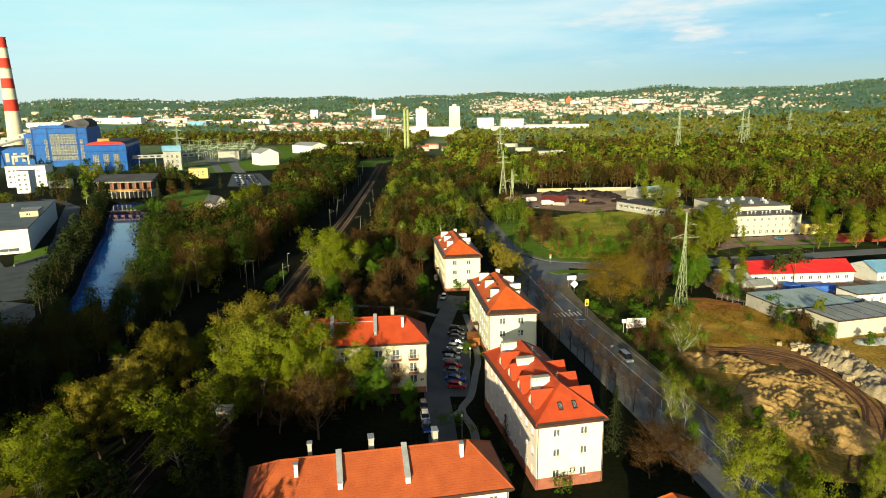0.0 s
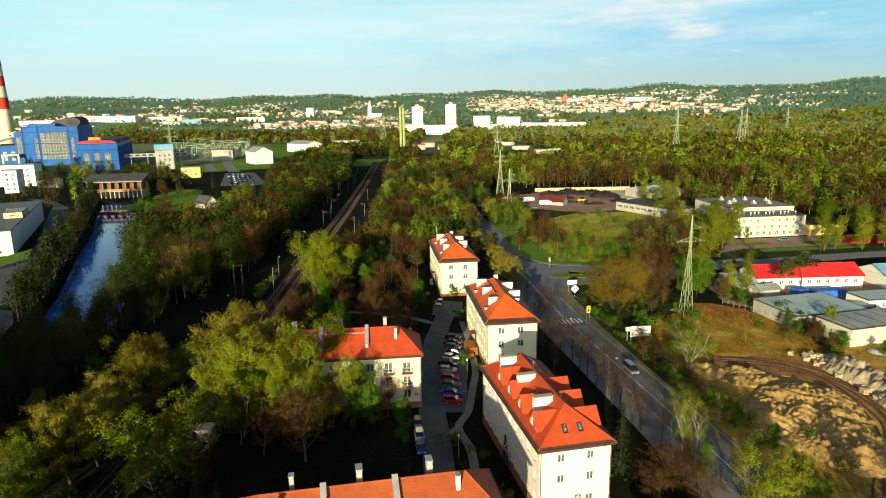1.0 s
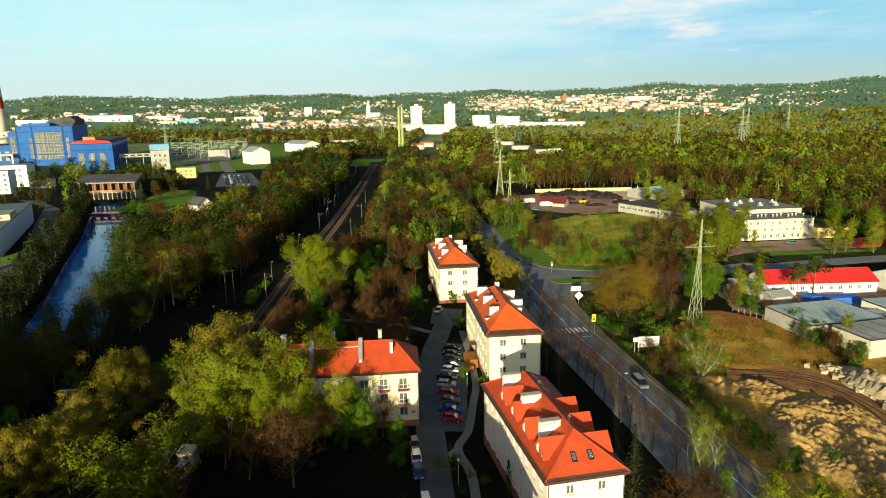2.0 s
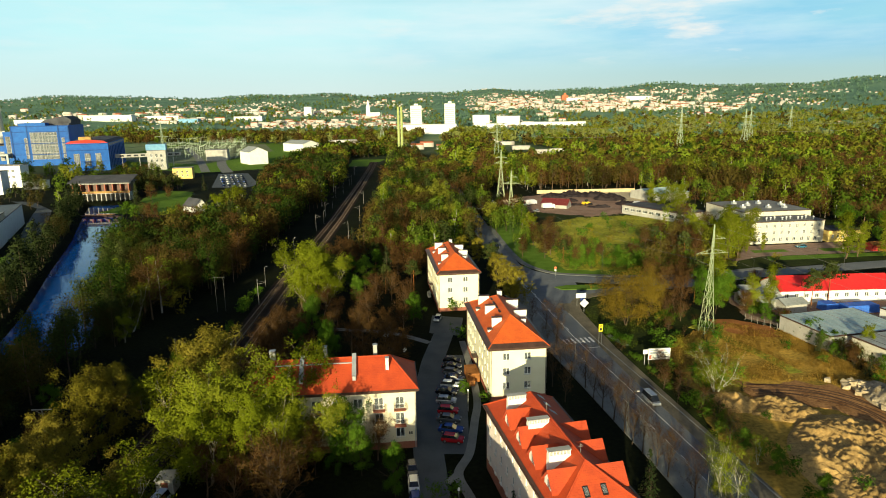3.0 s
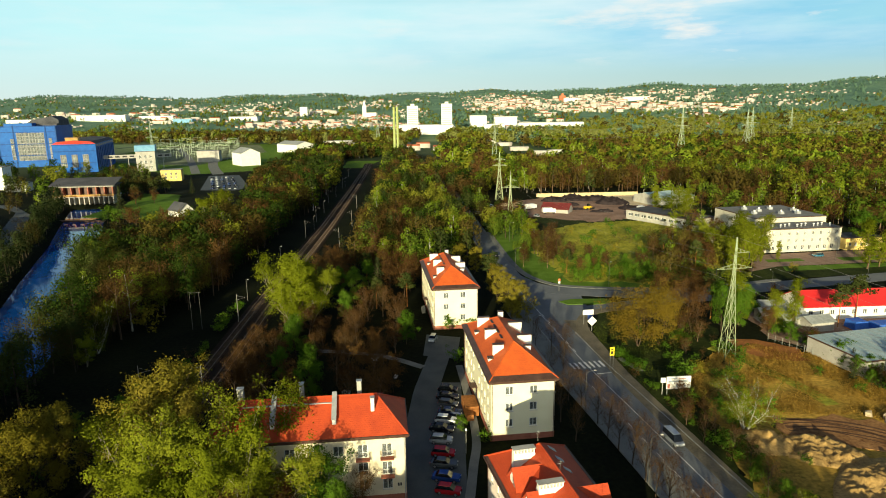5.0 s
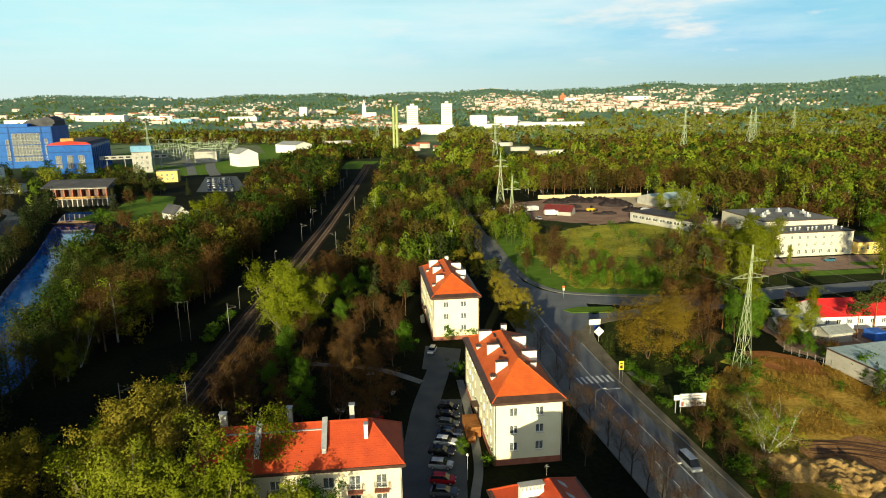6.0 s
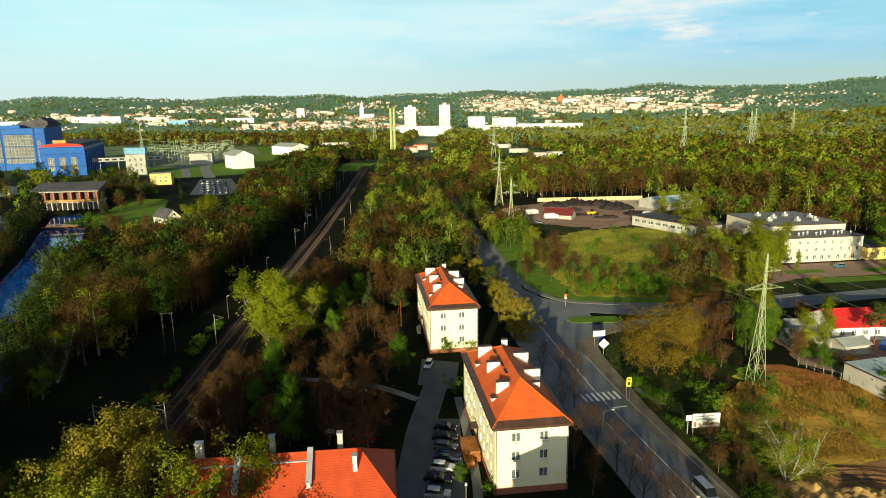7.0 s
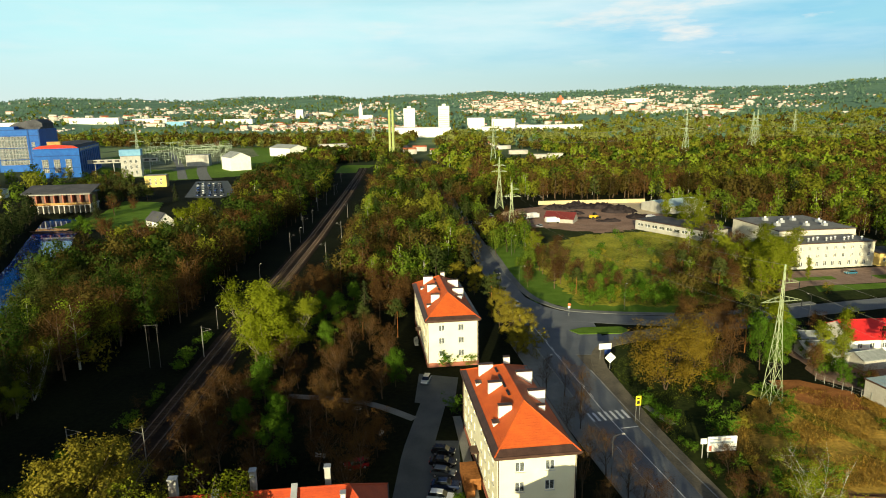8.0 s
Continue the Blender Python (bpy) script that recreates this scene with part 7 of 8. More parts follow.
# trees that stand out singly
for sort, x, y, h, w in (
        ("willow", -47, 119, 20.5, 1.05), ("willow", -61, 109, 17.5, 1.05), ("willow", -46, 114, 19, 0.95), ("birch", -31, 107, 21.5, 1.05), ("birch", -41.5, 105, 20, 1.1), ("birch", -34, 106, 19, 1.0), ("birch", -37.5, 106.8, 21, 1.1), ("willow", -48, 130, 16.5, 1.0), ("willow", -63, 117, 15, 1.0), ("budding", -36, 104, 15, 1.0), ("birch", -39.5, 103, 17, 1.25), ("birch", -44, 106, 16, 1.2), ("birch", -27, 107.5, 16.5, 1.1), ("sparse_birch", -29, 104, 14, 0.8), ("birch", -33, 104.5, 15, 1.1),
        ("bare", -26.4, 95, 14.5, 1.15), ("bare", -29.5, 101, 13, 1.1), ("maple", -18.9, 109, 12.5, 1.15), ("maple", -20.5, 106.5, 8.5, 1.0), ("bare", -14.6, 110.5, 8.5, 0.9), ("maple", -10.6, 100.5, 9.5, 0.8), ("maple", -16.5, 106, 10, 0.9), ("budding", -24, 106, 10, 0.9), ("bare", -34, 97, 11, 1.0), ("bare", -39, 100, 12, 1.0),
        ("birch", -46, 83, 17, 1.35), ("willow", -60.5, 93, 14, 1.05), ("willow", -61, 99, 15, 1.05), ("birch", -60.5, 75, 13, 1.3), ("willow", -62, 88, 15, 1.05), ("spruce", -41.5, 77, 10.5, 1.2), ("willow", -46, 90, 13, 1.0), ("spruce", -38.5, 73, 12, 1.3), ("birch", -67, 79, 14, 1.2), ("budding", -73, 92, 9, 1.2), ("maple", -70, 103, 8, 1.1), ("bare", -41, 86, 11, 1.0), ("spruce", -36.8, 77, 9, 1.2), ("birch", -62, 70, 15, 1.3), ("pine", -48, 68, 12, 1.0), ("birch", -75, 78, 12, 1.1), ("birch", -61, 64, 14, 1.3), ("spruce", -33, 75, 9, 1.1), ("spruce", -80, 98, 8, 1.2), ("budding", -82, 88, 9, 1.1), ("maple", -80, 108, 7, 1.2), ("spruce", -88, 104, 8, 1.2), ("budding", -92, 112, 8, 1.2), ("spruce", -86, 118, 8, 1.2), ("spruce", -76, 106, 7, 1.2),
        ("budding", -74, 114, 7, 1.2), ("maple", -79, 125, 7, 1.2), ("budding", -67, 110, 8, 1.1), ("maple", -61, 133, 8, 1.1), ("maple", -62, 141, 7, 1.1), ("birch", -60, 124, 10, 1.1), ("budding", -62.5, 139, 6, 1.1), ("olive_bush", -43, 136, 6, 1.1), ("budding", -45, 150, 8, 1.0), ("budding", -44, 158, 9, 1.1), ("bare", -43.5, 168, 9, 1.2),
        ("maple", -100, 146, 9, 1.2), ("birch", -95, 141, 9, 1.3), ("maple", -91, 135, 8, 1.3), ("maple", -94, 150, 9, 1.2), ("budding", -103, 141, 8, 1.2), ("maple", -98, 134, 7, 1.3), ("sparse_birch", -88.2, 172, 13, 0.9), ("birch", -86, 164, 9, 1.1), ("olive_bush", -84, 188, 8, 1.2), ("birch", -44.5, 188.5, 23, 1.1), ("poplar", -47.5, 191, 21, 1.7), ("birch", -41, 194, 18, 1.2), ("poplar", -42.5, 188, 20, 1.6),
        ("spruce", 24.6, 92.5, 11, 0.9), ("spruce", 27, 101, 8, 0.9), ("bare", 31.5, 87.5, 9, 1.5), ("bare", 35, 83, 8.5, 1.4), ("bare", 28.5, 84, 7.5, 1.4), ("bare", 34, 91, 7.5, 1.3), ("sparse_birch", 37.4, 95.5, 12.5, 0.85), ("sparse_birch", 36.6, 99, 11, 0.7), ("birch", 40.2, 75, 16.6, 0.85), ("birch", 41.8, 68.5, 13, 0.8), ("birch", 43, 61, 17, 0.8), ("maple", 51.5, 84, 5, 0.9), ("birch", 57, 77, 10, 1.0), ("birch", 64, 75, 9, 1.0), ("maple", 50.5, 90, 5, 1.0), ("maple", 37.5, 92, 6, 0.9),
        ("white_birch", 49.6, 135, 11, 1.5), ("sparse_birch", 47, 110, 6, 0.8), ("amber", 42.2, 177, 17.5, 1.35), ("amber", 50, 184, 14, 1.0),
        ("maple", 66, 187, 14, 0.9), ("poplar", 72.5, 192, 15, 1.7), ("maple", 69, 186, 12, 0.9), ("budding", 61, 191, 14, 0.9), ("budding", 58, 198, 13, 0.9), ("bare", 63, 203, 13, 1.0), ("pine", 67, 197, 14, 0.9), ("maple", 73, 192, 11, 0.8), ("poplar", 84.5, 189, 14, 1.2), ("pine", 97, 190, 12, 1.0), ("pine", 105, 196, 13, 1.1),
        ("poplar", 113.5, 269, 17, 1.5), ("poplar", 110, 282, 16, 1.6), ("budding", 106, 292, 12, 1.1), ("poplar", 96, 247, 16, 1.6), ("poplar", 99, 252, 18, 1.6), ("poplar", 92, 243, 13, 1.3), ("poplar", 141, 250, 18, 1.5), ("poplar", 157, 252, 17, 1.4), ("poplar", 168, 256, 16, 1.5), ("birch", 93.5, 157, 8, 0.9), ("poplar", 116, 262, 8, 1.0), ("poplar", 108, 258, 7, 1.0),
        ("willow", 12.2, 207, 10.5, 1.15), ("willow", 15.2, 200.5, 11, 1.15), ("willow", 10.2, 215, 11.5, 1.05), ("olive_bush", 16.5, 195, 8, 1.0), ("pine", 8.5, 224, 13, 1.1), ("willow", 13.2, 194.5, 8.5, 1.1), ("willow", 4, 246, 11, 1.0), ("willow", -2, 252, 10, 1.0),
        ("maple", -0.4, 135, 3.4, 1.4), ("bush", 3.5, 131.5, 2.6, 1.3), ("bush", -1.2, 166, 4, 1.2), ("bush", -3.5, 188.5, 4.5, 1.2), ("bush", 1.6, 189, 3.6, 1.2), ("spruce", 6.5, 93.5, 6, 0.8), ("bush", 14.0, 79.5, 3.5, 1.2), ("bush", 6.5, 84, 2.4, 1.1), ("bush", 3.2, 96, 2.2, 1.0)):
    tree(sort, x, y, h, w)
for sort, x, y, h, w in (
        ("budding", 56, 206, 12, 1.0), ("bare", 60, 212, 11, 1.1), ("budding", 66, 207, 13, 1.0), ("pine", 71, 203, 13, 1.0), ("maple", 77, 198, 10, 0.9), ("poplar", 79, 186, 12, 1.3), ("budding", 88, 206, 8, 0.9),
        ("poplar", 103, 254, 17, 1.5), ("birch", 96, 258, 15, 1.4), ("poplar", 110, 266, 12, 1.4), ("birch", 101, 268, 14, 1.3), ("budding", 93, 262, 11, 1.0), ("poplar", 147, 253, 14, 1.3), ("budding", 162, 258, 12, 1.1), ("poplar", 176, 262, 17, 1.5), ("poplar", 186, 264, 16, 1.5), ("maple", 171, 276, 15, 1.2), ("maple", 160, 285, 16, 1.3), ("budding", 176, 290, 16, 1.2), ("bare", 166, 296, 17, 1.1),
        ("budding", 40, 240, 8, 1.0), ("maple", 45, 238, 6, 1.2), ("pine", 36, 246, 9, 1.0), ("bare", 32, 262, 9, 1.1), ("budding", 28, 275, 11, 1.0), ("birch", 27, 290, 12, 1.2), ("budding", 30, 304, 11, 1.0), ("maple", 54, 240, 6, 1.3), ("bare", 76, 252, 11, 1.1), ("bare", 82, 262, 12, 1.1), ("budding", 86, 250, 10, 1.0), ("pine", 80, 246, 12, 1.0), ("bare", 90, 268, 11, 1.1), ("pine", 74, 262, 11, 1.0), ("birch", 98, 286, 13, 1.3), ("birch", 104, 330, 16, 1.4), ("sparse_birch", 110, 350, 17, 1.0), ("birch", 118, 372, 16, 1.4), ("poplar", 106, 378, 15, 1.6), ("poplar", 122, 300, 12, 1.3),
        ("bare", 42.5, 146, 6, 1.1), ("bare", 44.5, 140, 5, 1.2), ("bare", 40.5, 138, 5.5, 1.1), ("maple", 46.5, 114, 4.5, 1.1), ("maple", 48.5, 107, 5, 1.0), ("maple", 46, 121, 4.5, 1.1), ("maple", 52, 100, 5, 1.1), ("spruce", 82, 158, 5, 1.2), ("maple", 87, 160, 5, 1.1), ("maple", 90, 147, 4, 1.3), ("maple", 84, 168, 5, 1.0), ("maple", 79, 178, 6, 1.0), ("budding", 76, 184, 8, 1.0), ("maple", 96, 141, 4, 1.3), ("maple", 104, 138, 5, 1.3)):
    tree(sort, x, y, h, w)
# bare street trees
for x, y, h in ((17.9, 139, 9), (19.5, 132, 8), (22.8, 145, 8.5), (24.5, 138, 9.5), (26.2, 129, 10), (28.2, 120, 10.5), (29.5, 113, 9.5), (31.5, 106, 9), (22.8, 167, 9), (20.8, 173.5, 8.5), (17.5, 176, 8), (18.4, 156, 8), (33.5, 100, 9), (44.6, 127, 6), (41, 131, 6), (46.2, 118, 6), (25.3, 133.5, 8), (27.3, 124.5, 9), (30.6, 109, 8), (28.5, 116, 7.5), (20.8, 148, 7.5), (21.5, 160, 8), (45.4, 123, 6), (43.4, 132, 6), (41.4, 140, 5), (45, 116, 7)):
    tree("street_bare", x, y, h * 1.15, 0.85)
# bare grove between the railway and the driveway
rng = random.Random(31)
spots = []
for k in range(4000):
    x, y = rng.uniform(-46, -12), rng.uniform(130, 250)
    if x < between(y, RAIL) + 11 or (x > -14 and y < 165) or (x > -16 and 186 < y < 228):
        continue
    if y < 134:
        continue
    if all((x - a) ** 2 + (y - b) ** 2 > 27 for a, b in spots):
        spots.append((x, y))
for x, y in spots[:62]:
    tree(rng.choice(["bare", "bare", "bare", "budding", "bare", "bare", "maple"]) if y < 205 else rng.choice(["budding", "maple", "pine", "spruce", "bare", "budding"]), x, y, rng.uniform(7.5, 11.5) if y < 205 else rng.uniform(9, 14), 1.05)
# bushes along the meadow's foot and scattered over it
rng3 = random.Random(57)
for k in range(64):
    u = rng3.random()
    thicket(rng3.choice(["bush", "bush", "olive_bush", "brown_bush", "bush"]), 37 + 48 * u, 231.5 + rng3.uniform(0, 13) + 5 * u, rng3.uniform(2.4, 5.2), 1.2)
for k in range(26):
    thicket(rng3.choice(["brown_bush", "brown_bush", "olive_bush", "bush"]), rng3.uniform(40, 92), rng3.uniform(250, 320), rng3.uniform(2.0, 4.6), 1.2)
for k in range(70):
    thicket(rng3.choice(["brown_bush", "olive_bush", "bush", "brown_bush"]), rng3.uniform(34, 104), rng3.uniform(236, 318), rng3.uniform(1.8, 4.2), 1.3)
for k in range(22):
    u = rng3.random()
    tree(rng3.choice(["bare", "budding", "bare", "maple"]), 33 + 66 * u, 240 + rng3.uniform(0, 22) + 8 * u, rng3.uniform(5.5, 9.0), 0.95)
for x, y, h in ((33, 258, 11), (36, 270, 12), (34, 284, 11), (40, 262, 9), (38, 300, 10)):
    tree("bare", x, y, h, 0.9)
# bare trees and shrubs close beside the track
for x, y, h in ((-46.0, 141, 8.5), (-46.5, 149, 9.5), (-46.8, 157, 10), (-47.5, 165, 9.5), (-48, 173, 8.5), (-43.5, 153, 9)):
    tree("bare", x, y, h, 1.0)
for k in range(22):
    y = rng3.uniform(138, 215)
    tree(rng3.choice(["bush", "brown_bush", "bush"]), between(y, RAIL) - rng3.uniform(9, 12), y, rng3.uniform(1.6, 3.6), 1.2)
# dark bushes behind the verge of the street and round the billboard
rng5 = random.Random(83)
for k in range(46):
    q = rng5.random()
    tree(rng5.choice(["bush", "bush", "bush", "brown_bush"]), max(34.6 + 6.5 * q, between(172 - 56 * q, ROAD) + 6.2) + rng5.uniform(0.6, 3.0), 172 - 56 * q, rng5.uniform(1.0, 1.6) if 0.26 < q < 0.68 else rng5.uniform(2.0, 3.6), 1.3)
for k in range(46):
    x, y = rng5.uniform(44, 60), rng5.uniform(124, 190)
    tree(rng5.choice(["bush", "brown_bush", "spruce", "brown_bush", "bush"]), x, y, rng5.uniform(1.4, 3.2), 1.3)
for x, y, h in ((54.5, 184, 7), (57.5, 180, 6.5), (48, 192, 7), (52, 172, 5), (58.5, 187, 8)):
    tree("bare", x, y, h, 1.1)
for k in range(20):
    tree(rng5.choice(["brown_bush", "bush", "brown_bush", "maple"]), rng5.uniform(77.5, 84), rng5.uniform(176, 203), rng5.uniform(2.0, 4.2), 1.2)
for x, y, h in ((61, 171.5, 3.4), (63.5, 170.5, 3.0), (60, 174, 3.2), (76, 160, 2.4), (80, 152, 2.2)):
    tree("bush", x, y, h, 1.2)
# dark undergrowth between the canal and the railway
rng2 = random.Random(41)
for k in range(46):
    y = rng2.uniform(62, 140)
    x = rng2.uniform(-74, between(y, RAIL) - 7) if y > 100 else rng2.uniform(-90, -40)
    tree(rng2.choice(["brown_bush", "bush", "bush", "spruce"]), x, y, rng2.uniform(1.6, 3.4), 1.3)
# bushes on the rough land
for x0, x1, y0, y1, n, kinds in ((45, 62, 150, 186, 14, ("bush", "brown_bush", "brown_bush")), (43, 51, 96, 160, 40, ("bush", "bush", "olive_bush", "brown_bush")), (84, 92, 140, 168, 22, ("bush", "bush", "brown_bush")), (46, 60, 84, 104, 12, ("bush", "olive_bush")), (40, 116, 238, 345, 44, ("brown_bush", "olive_bush", "bush")), (-12, 2, 84, 100, 7, ("bush", "brown_bush"))):
    for k in range(n):
        kind_, x, y, h = rng.choice(kinds), rng.uniform(x0, x1), rng.uniform(y0, y1), rng.uniform(1.6, 4.2)
        if 20 < x < between(y, ROAD) + 7.5 and y < 206:
            continue
        (thicket if y0 > 200 else tree)(kind_, x, y, h, 1.1)


hedge_turn = random.Random(71)
for k in range(30):
    q = k / 29
    tree(hedge_turn.choice(["maple", "bush", "brown_bush", "spruce", "budding"]), 82.5 + 4.0 * q + hedge_turn.uniform(-1.4, 1.4), 180 - 36 * q, hedge_turn.uniform(3.0, 6.0), 1.2)
for sort, x, y, h, w in (("birch", -131, 346, 16, 1.3), ("poplar", -126, 352, 18, 1.5), ("birch", -133, 370, 15, 1.3), ("birch", -122, 338, 15, 1.3), ("maple", -186, 352, 10, 1.3), ("maple", -178, 346, 9, 1.2), ("budding", -168, 340, 11, 1.1), ("spruce", -204, 398, 14, 1.1), ("spruce", -208, 406, 13, 1.1), ("budding", -200, 410, 13, 1.1), ("budding", -194, 420, 11, 1.0), ("pine", -205, 418, 13, 1.0), ("spruce", -190, 468, 12, 1.0), ("budding", -160, 332, 12, 1.1), ("bare", -148, 335, 12, 1.1)):
    tree(sort, x, y, h, w)

# ---- standing grass ----
def tufts(name, corners, count, low, high, mat, label, seed, skip=None):
    gen, out = random.Random(seed), []
    xs_, ys_ = [c[0] for c in corners], [c[1] for c in corners]
    while len(out) < count:
        x, y = gen.uniform(min(xs_), max(xs_)), gen.uniform(min(ys_), max(ys_))
        if not in_poly(x, y, corners) or noise.noise(Vector((x * 0.14, y * 0.14, seed))) + gen.uniform(-0.3, 0.3) < -0.12 or (skip and skip(x, y)):
            continue
        out.append((x, y))
    p = np.array(out)
    g = np.random.default_rng(seed)
    n = len(p)
    h, a, w = g.uniform(low, high, n), g.uniform(0, np.pi, n), g.uniform(0.015, 0.045, n)
    base = np.column_stack([p, np.zeros(n)])
    side = np.column_stack([np.cos(a) * w, np.sin(a) * w, np.zeros(n)])
    top = base + np.column_stack([g.normal(0, 0.16, (n, 2)), h])
    v = np.stack([base - side * 0.5, base + side * 0.5, top + side * 0.9, top - side * 0.9], 1).reshape(-1, 3)
    tagged(new(name, array_mesh(name, v, np.arange(4 * n).reshape(-1, 4), [mat], None, np.repeat(unit(g.normal(0, 0.3, (n, 3)) + np.array([-0.1, -0.65, 0.6])), 4, 0))), label, "grass", kind="stuff")


def in_poly(x, y, poly):
    odd = False
    for (x0, y0), (x1, y1) in zip(poly, poly[1:] + poly[:1]):
        if (y0 > y) != (y1 > y) and x < (x1 - x0) * (y - y0) / (y1 - y0) + x0:
            odd = not odd
    return odd


L_straw = foliage("straw_blades", (0.32, 0.2, 0.032), (0.56, 0.34, 0.06), (0.72, 0.46, 0.11), 0.3)
L_grass = foliage("grass_blades", (0.0666, 0.1036, 0.0074), (0.1332, 0.185, 0.0148), (0.222, 0.2516, 0.0296), 0.3)
L_moss = foliage("meadow_blades", (0.1202, 0.1332, 0.0111), (0.259, 0.2486, 0.0222), (0.407, 0.3197, 0.0444), 0.3)
near_track = lambda x, y: in_poly(x, y, [(57, 142), (74, 142), (80, 136), (82, 118), (80, 100), (68, 84), (46, 96), (44, 136)])
tufts("dry_grass", [(48, 160), (58, 172), (70, 178), (80, 174), (92, 150), (88, 142), (70, 138), (55, 140), (46, 150)], 26000, 0.15, 0.45, L_straw, "tall dry yellow grass on the rough field", 3, near_track)
tufts("meadow_grass", [(36, 236), (60, 233), (96, 240), (112, 268), (118, 330), (96, 350), (58, 342), (34, 320), (28, 280)], 20000, 0.25, 0.7, L_moss, "sunlit yellow-green grass of the meadow", 5)
tufts("verge_grass", [(33, 186), (38, 203), (60, 206), (62, 190), (40, 160), (38, 150), (35, 168)], 5000, 0.12, 0.35, L_grass, "grass beside the street corner", 6)

# ---- woods ----
def lean_tree(seed, h, cr, n, leaf, trunk=0.3, low=0.3, form="broad"):
    """A tree for the woods: stem, limbs and leaf clumps on lobes; slim, bare and cone forms besides the broad one."""
    gen = np.random.default_rng(seed)
    segs = [((0, 0, -0.5), (0.2, 0.1, h * 0.55), trunk, trunk * 0.6), ((0.2, 0.1, h * 0.55), (0.1, 0.3, h * 0.95), trunk * 0.6, 0.04)]
    if form == "slim":
        cr, low = cr * 0.62, low * 0.8
    lobes, m = [], 9 if n < 30 else 15
    for k in range(m):
        q = low + (1 - low) * (k + 0.5) / m
        az = k * 2.4 + gen.uniform(-0.5, 0.5)
        rad = cr * ((1.08 - q) * 1.1 if form == "cone" else math.sqrt(max(0.05, 1 - ((q - 0.58) / 0.5) ** 2)) * 0.78) * gen.uniform(0.55, 1.15)
        e = np.array([math.cos(az) * rad, math.sin(az) * rad, q * h * gen.uniform(0.94, 1.03)])
        lobes.append(e)
        if form != "cone" and n > 250 and k % 2:
            segs.append(((0.2, 0.1, q * h * 0.8), tuple(e), trunk * 0.32, 0.03))
    lobes = np.array(lobes)
    sig = cr * (0.20 if form == "cone" else 0.23)
    from_ = lobes[gen.integers(0, len(lobes), n)]
    c = from_ + gen.normal(0, sig, (n, 3)) * np.array([1, 1, 0.85])
    out = (c - from_) / sig * 0.45 + (c - np.array([0, 0, h * 0.55])) / cr * 0.8
    if form == "bare":
        return tubes(segs, 3), leaves(c, leaf * 2.1, gen, out, 0.085, along=0.6)
    return tubes(segs, 3), leaves(c, leaf, gen, out, loose=0.5, soft=0.9 if n < 100 else 0.84 if n < 400 else 0.7)


def woodland(name, shapes, places, mats, label):
    """Many trees of one sort in one mesh."""
    vs, fs, ms, ns, k = [], [], [], [], 0
    gen = np.random.default_rng(len(places))
    for x, y, s in places:
        (wv, wf), (lv, lf, ln) = shapes[gen.integers(0, len(shapes))]
        a, w = gen.uniform(0, 6.28), s * gen.uniform(0.8, 1.2)
        turn = np.array([[math.cos(a), -math.sin(a), 0], [math.sin(a), math.cos(a), 0], [0, 0, 1]])
        off = np.array([x, y, float(land(x, y))])
        for v, f, m, nn in ((wv, wf, 1, None), (lv, lf, 0, ln)):
            vs.append((v * np.array([w, w, s])) @ turn.T + off)
            fs.append(f + k)
            ms.append(np.full(len(f), m))
            ns.append(np.zeros_like(v) if nn is None else nn @ turn.T)
            k += len(v)
    ob = new(name, array_mesh(name, np.concatenate(vs), np.concatenate(fs), mats, np.concatenate(ms), np.concatenate(ns)))
    return tagged(ob, label, "trees", kind="stuff")


for sort, some in low_growth.items():
    wood, leaf, label, shapes = SORTS[sort]
    woodland("thicket", shapes, some, [leaf, wood], label.replace("bush", "bushes") + " of the hillside meadow")


def fill(poly, gap, seed, lo, hi, keep=1.0):
    """Trees spread over an outline, about one gap apart, scaled between lo and hi."""
    r = random.Random(seed)
    xs_, ys_ = [p[0] for p in poly], [p[1] for p in poly]
    out, y = [], min(ys_)
    while y < max(ys_):
        x = min(xs_)
        g = gap(y) if callable(gap) else gap
        while x < max(xs_):
            a, b = x + r.uniform(-0.45, 0.45) * g, y + r.uniform(-0.45, 0.45) * g
            if r.random() < keep and in_poly(a, b, poly):
                out.append((a, b, r.uniform(lo, hi)))
            x += g
        y += g
    return out


def share(places, weights, seed):
    """Splits places among sorts, in loose drifts."""
    r = random.Random(seed)
    out = {k: [] for k in weights}
    names, total = list(weights), sum(weights.values())
    for x, y, s in places:
        v = r.random() if r.random() < 0.6 else 0.5 + 0.75 * noise.noise(Vector((x * 0.02, y * 0.02, seed)))
        v = min(max(v, 0), 0.999) * total
        for k in names:
            v -= weights[k]
            if v < 0:
                break
        out[k].append((x, y, s))
    return out


def wood_set(seed, n, leaf, h=13, cr=4.2, trunk=0.22):
    return {f: [lean_tree(seed + 10 * i + j, h, cr, int(n * m), leaf * l, trunk, form=f) for j in range(3)] for i, (f, m, l) in enumerate((("broad", 1, 1), ("slim", 0.6, 0.9), ("bare", 1.5, 0.9), ("cone", 0.9, 0.9)))}


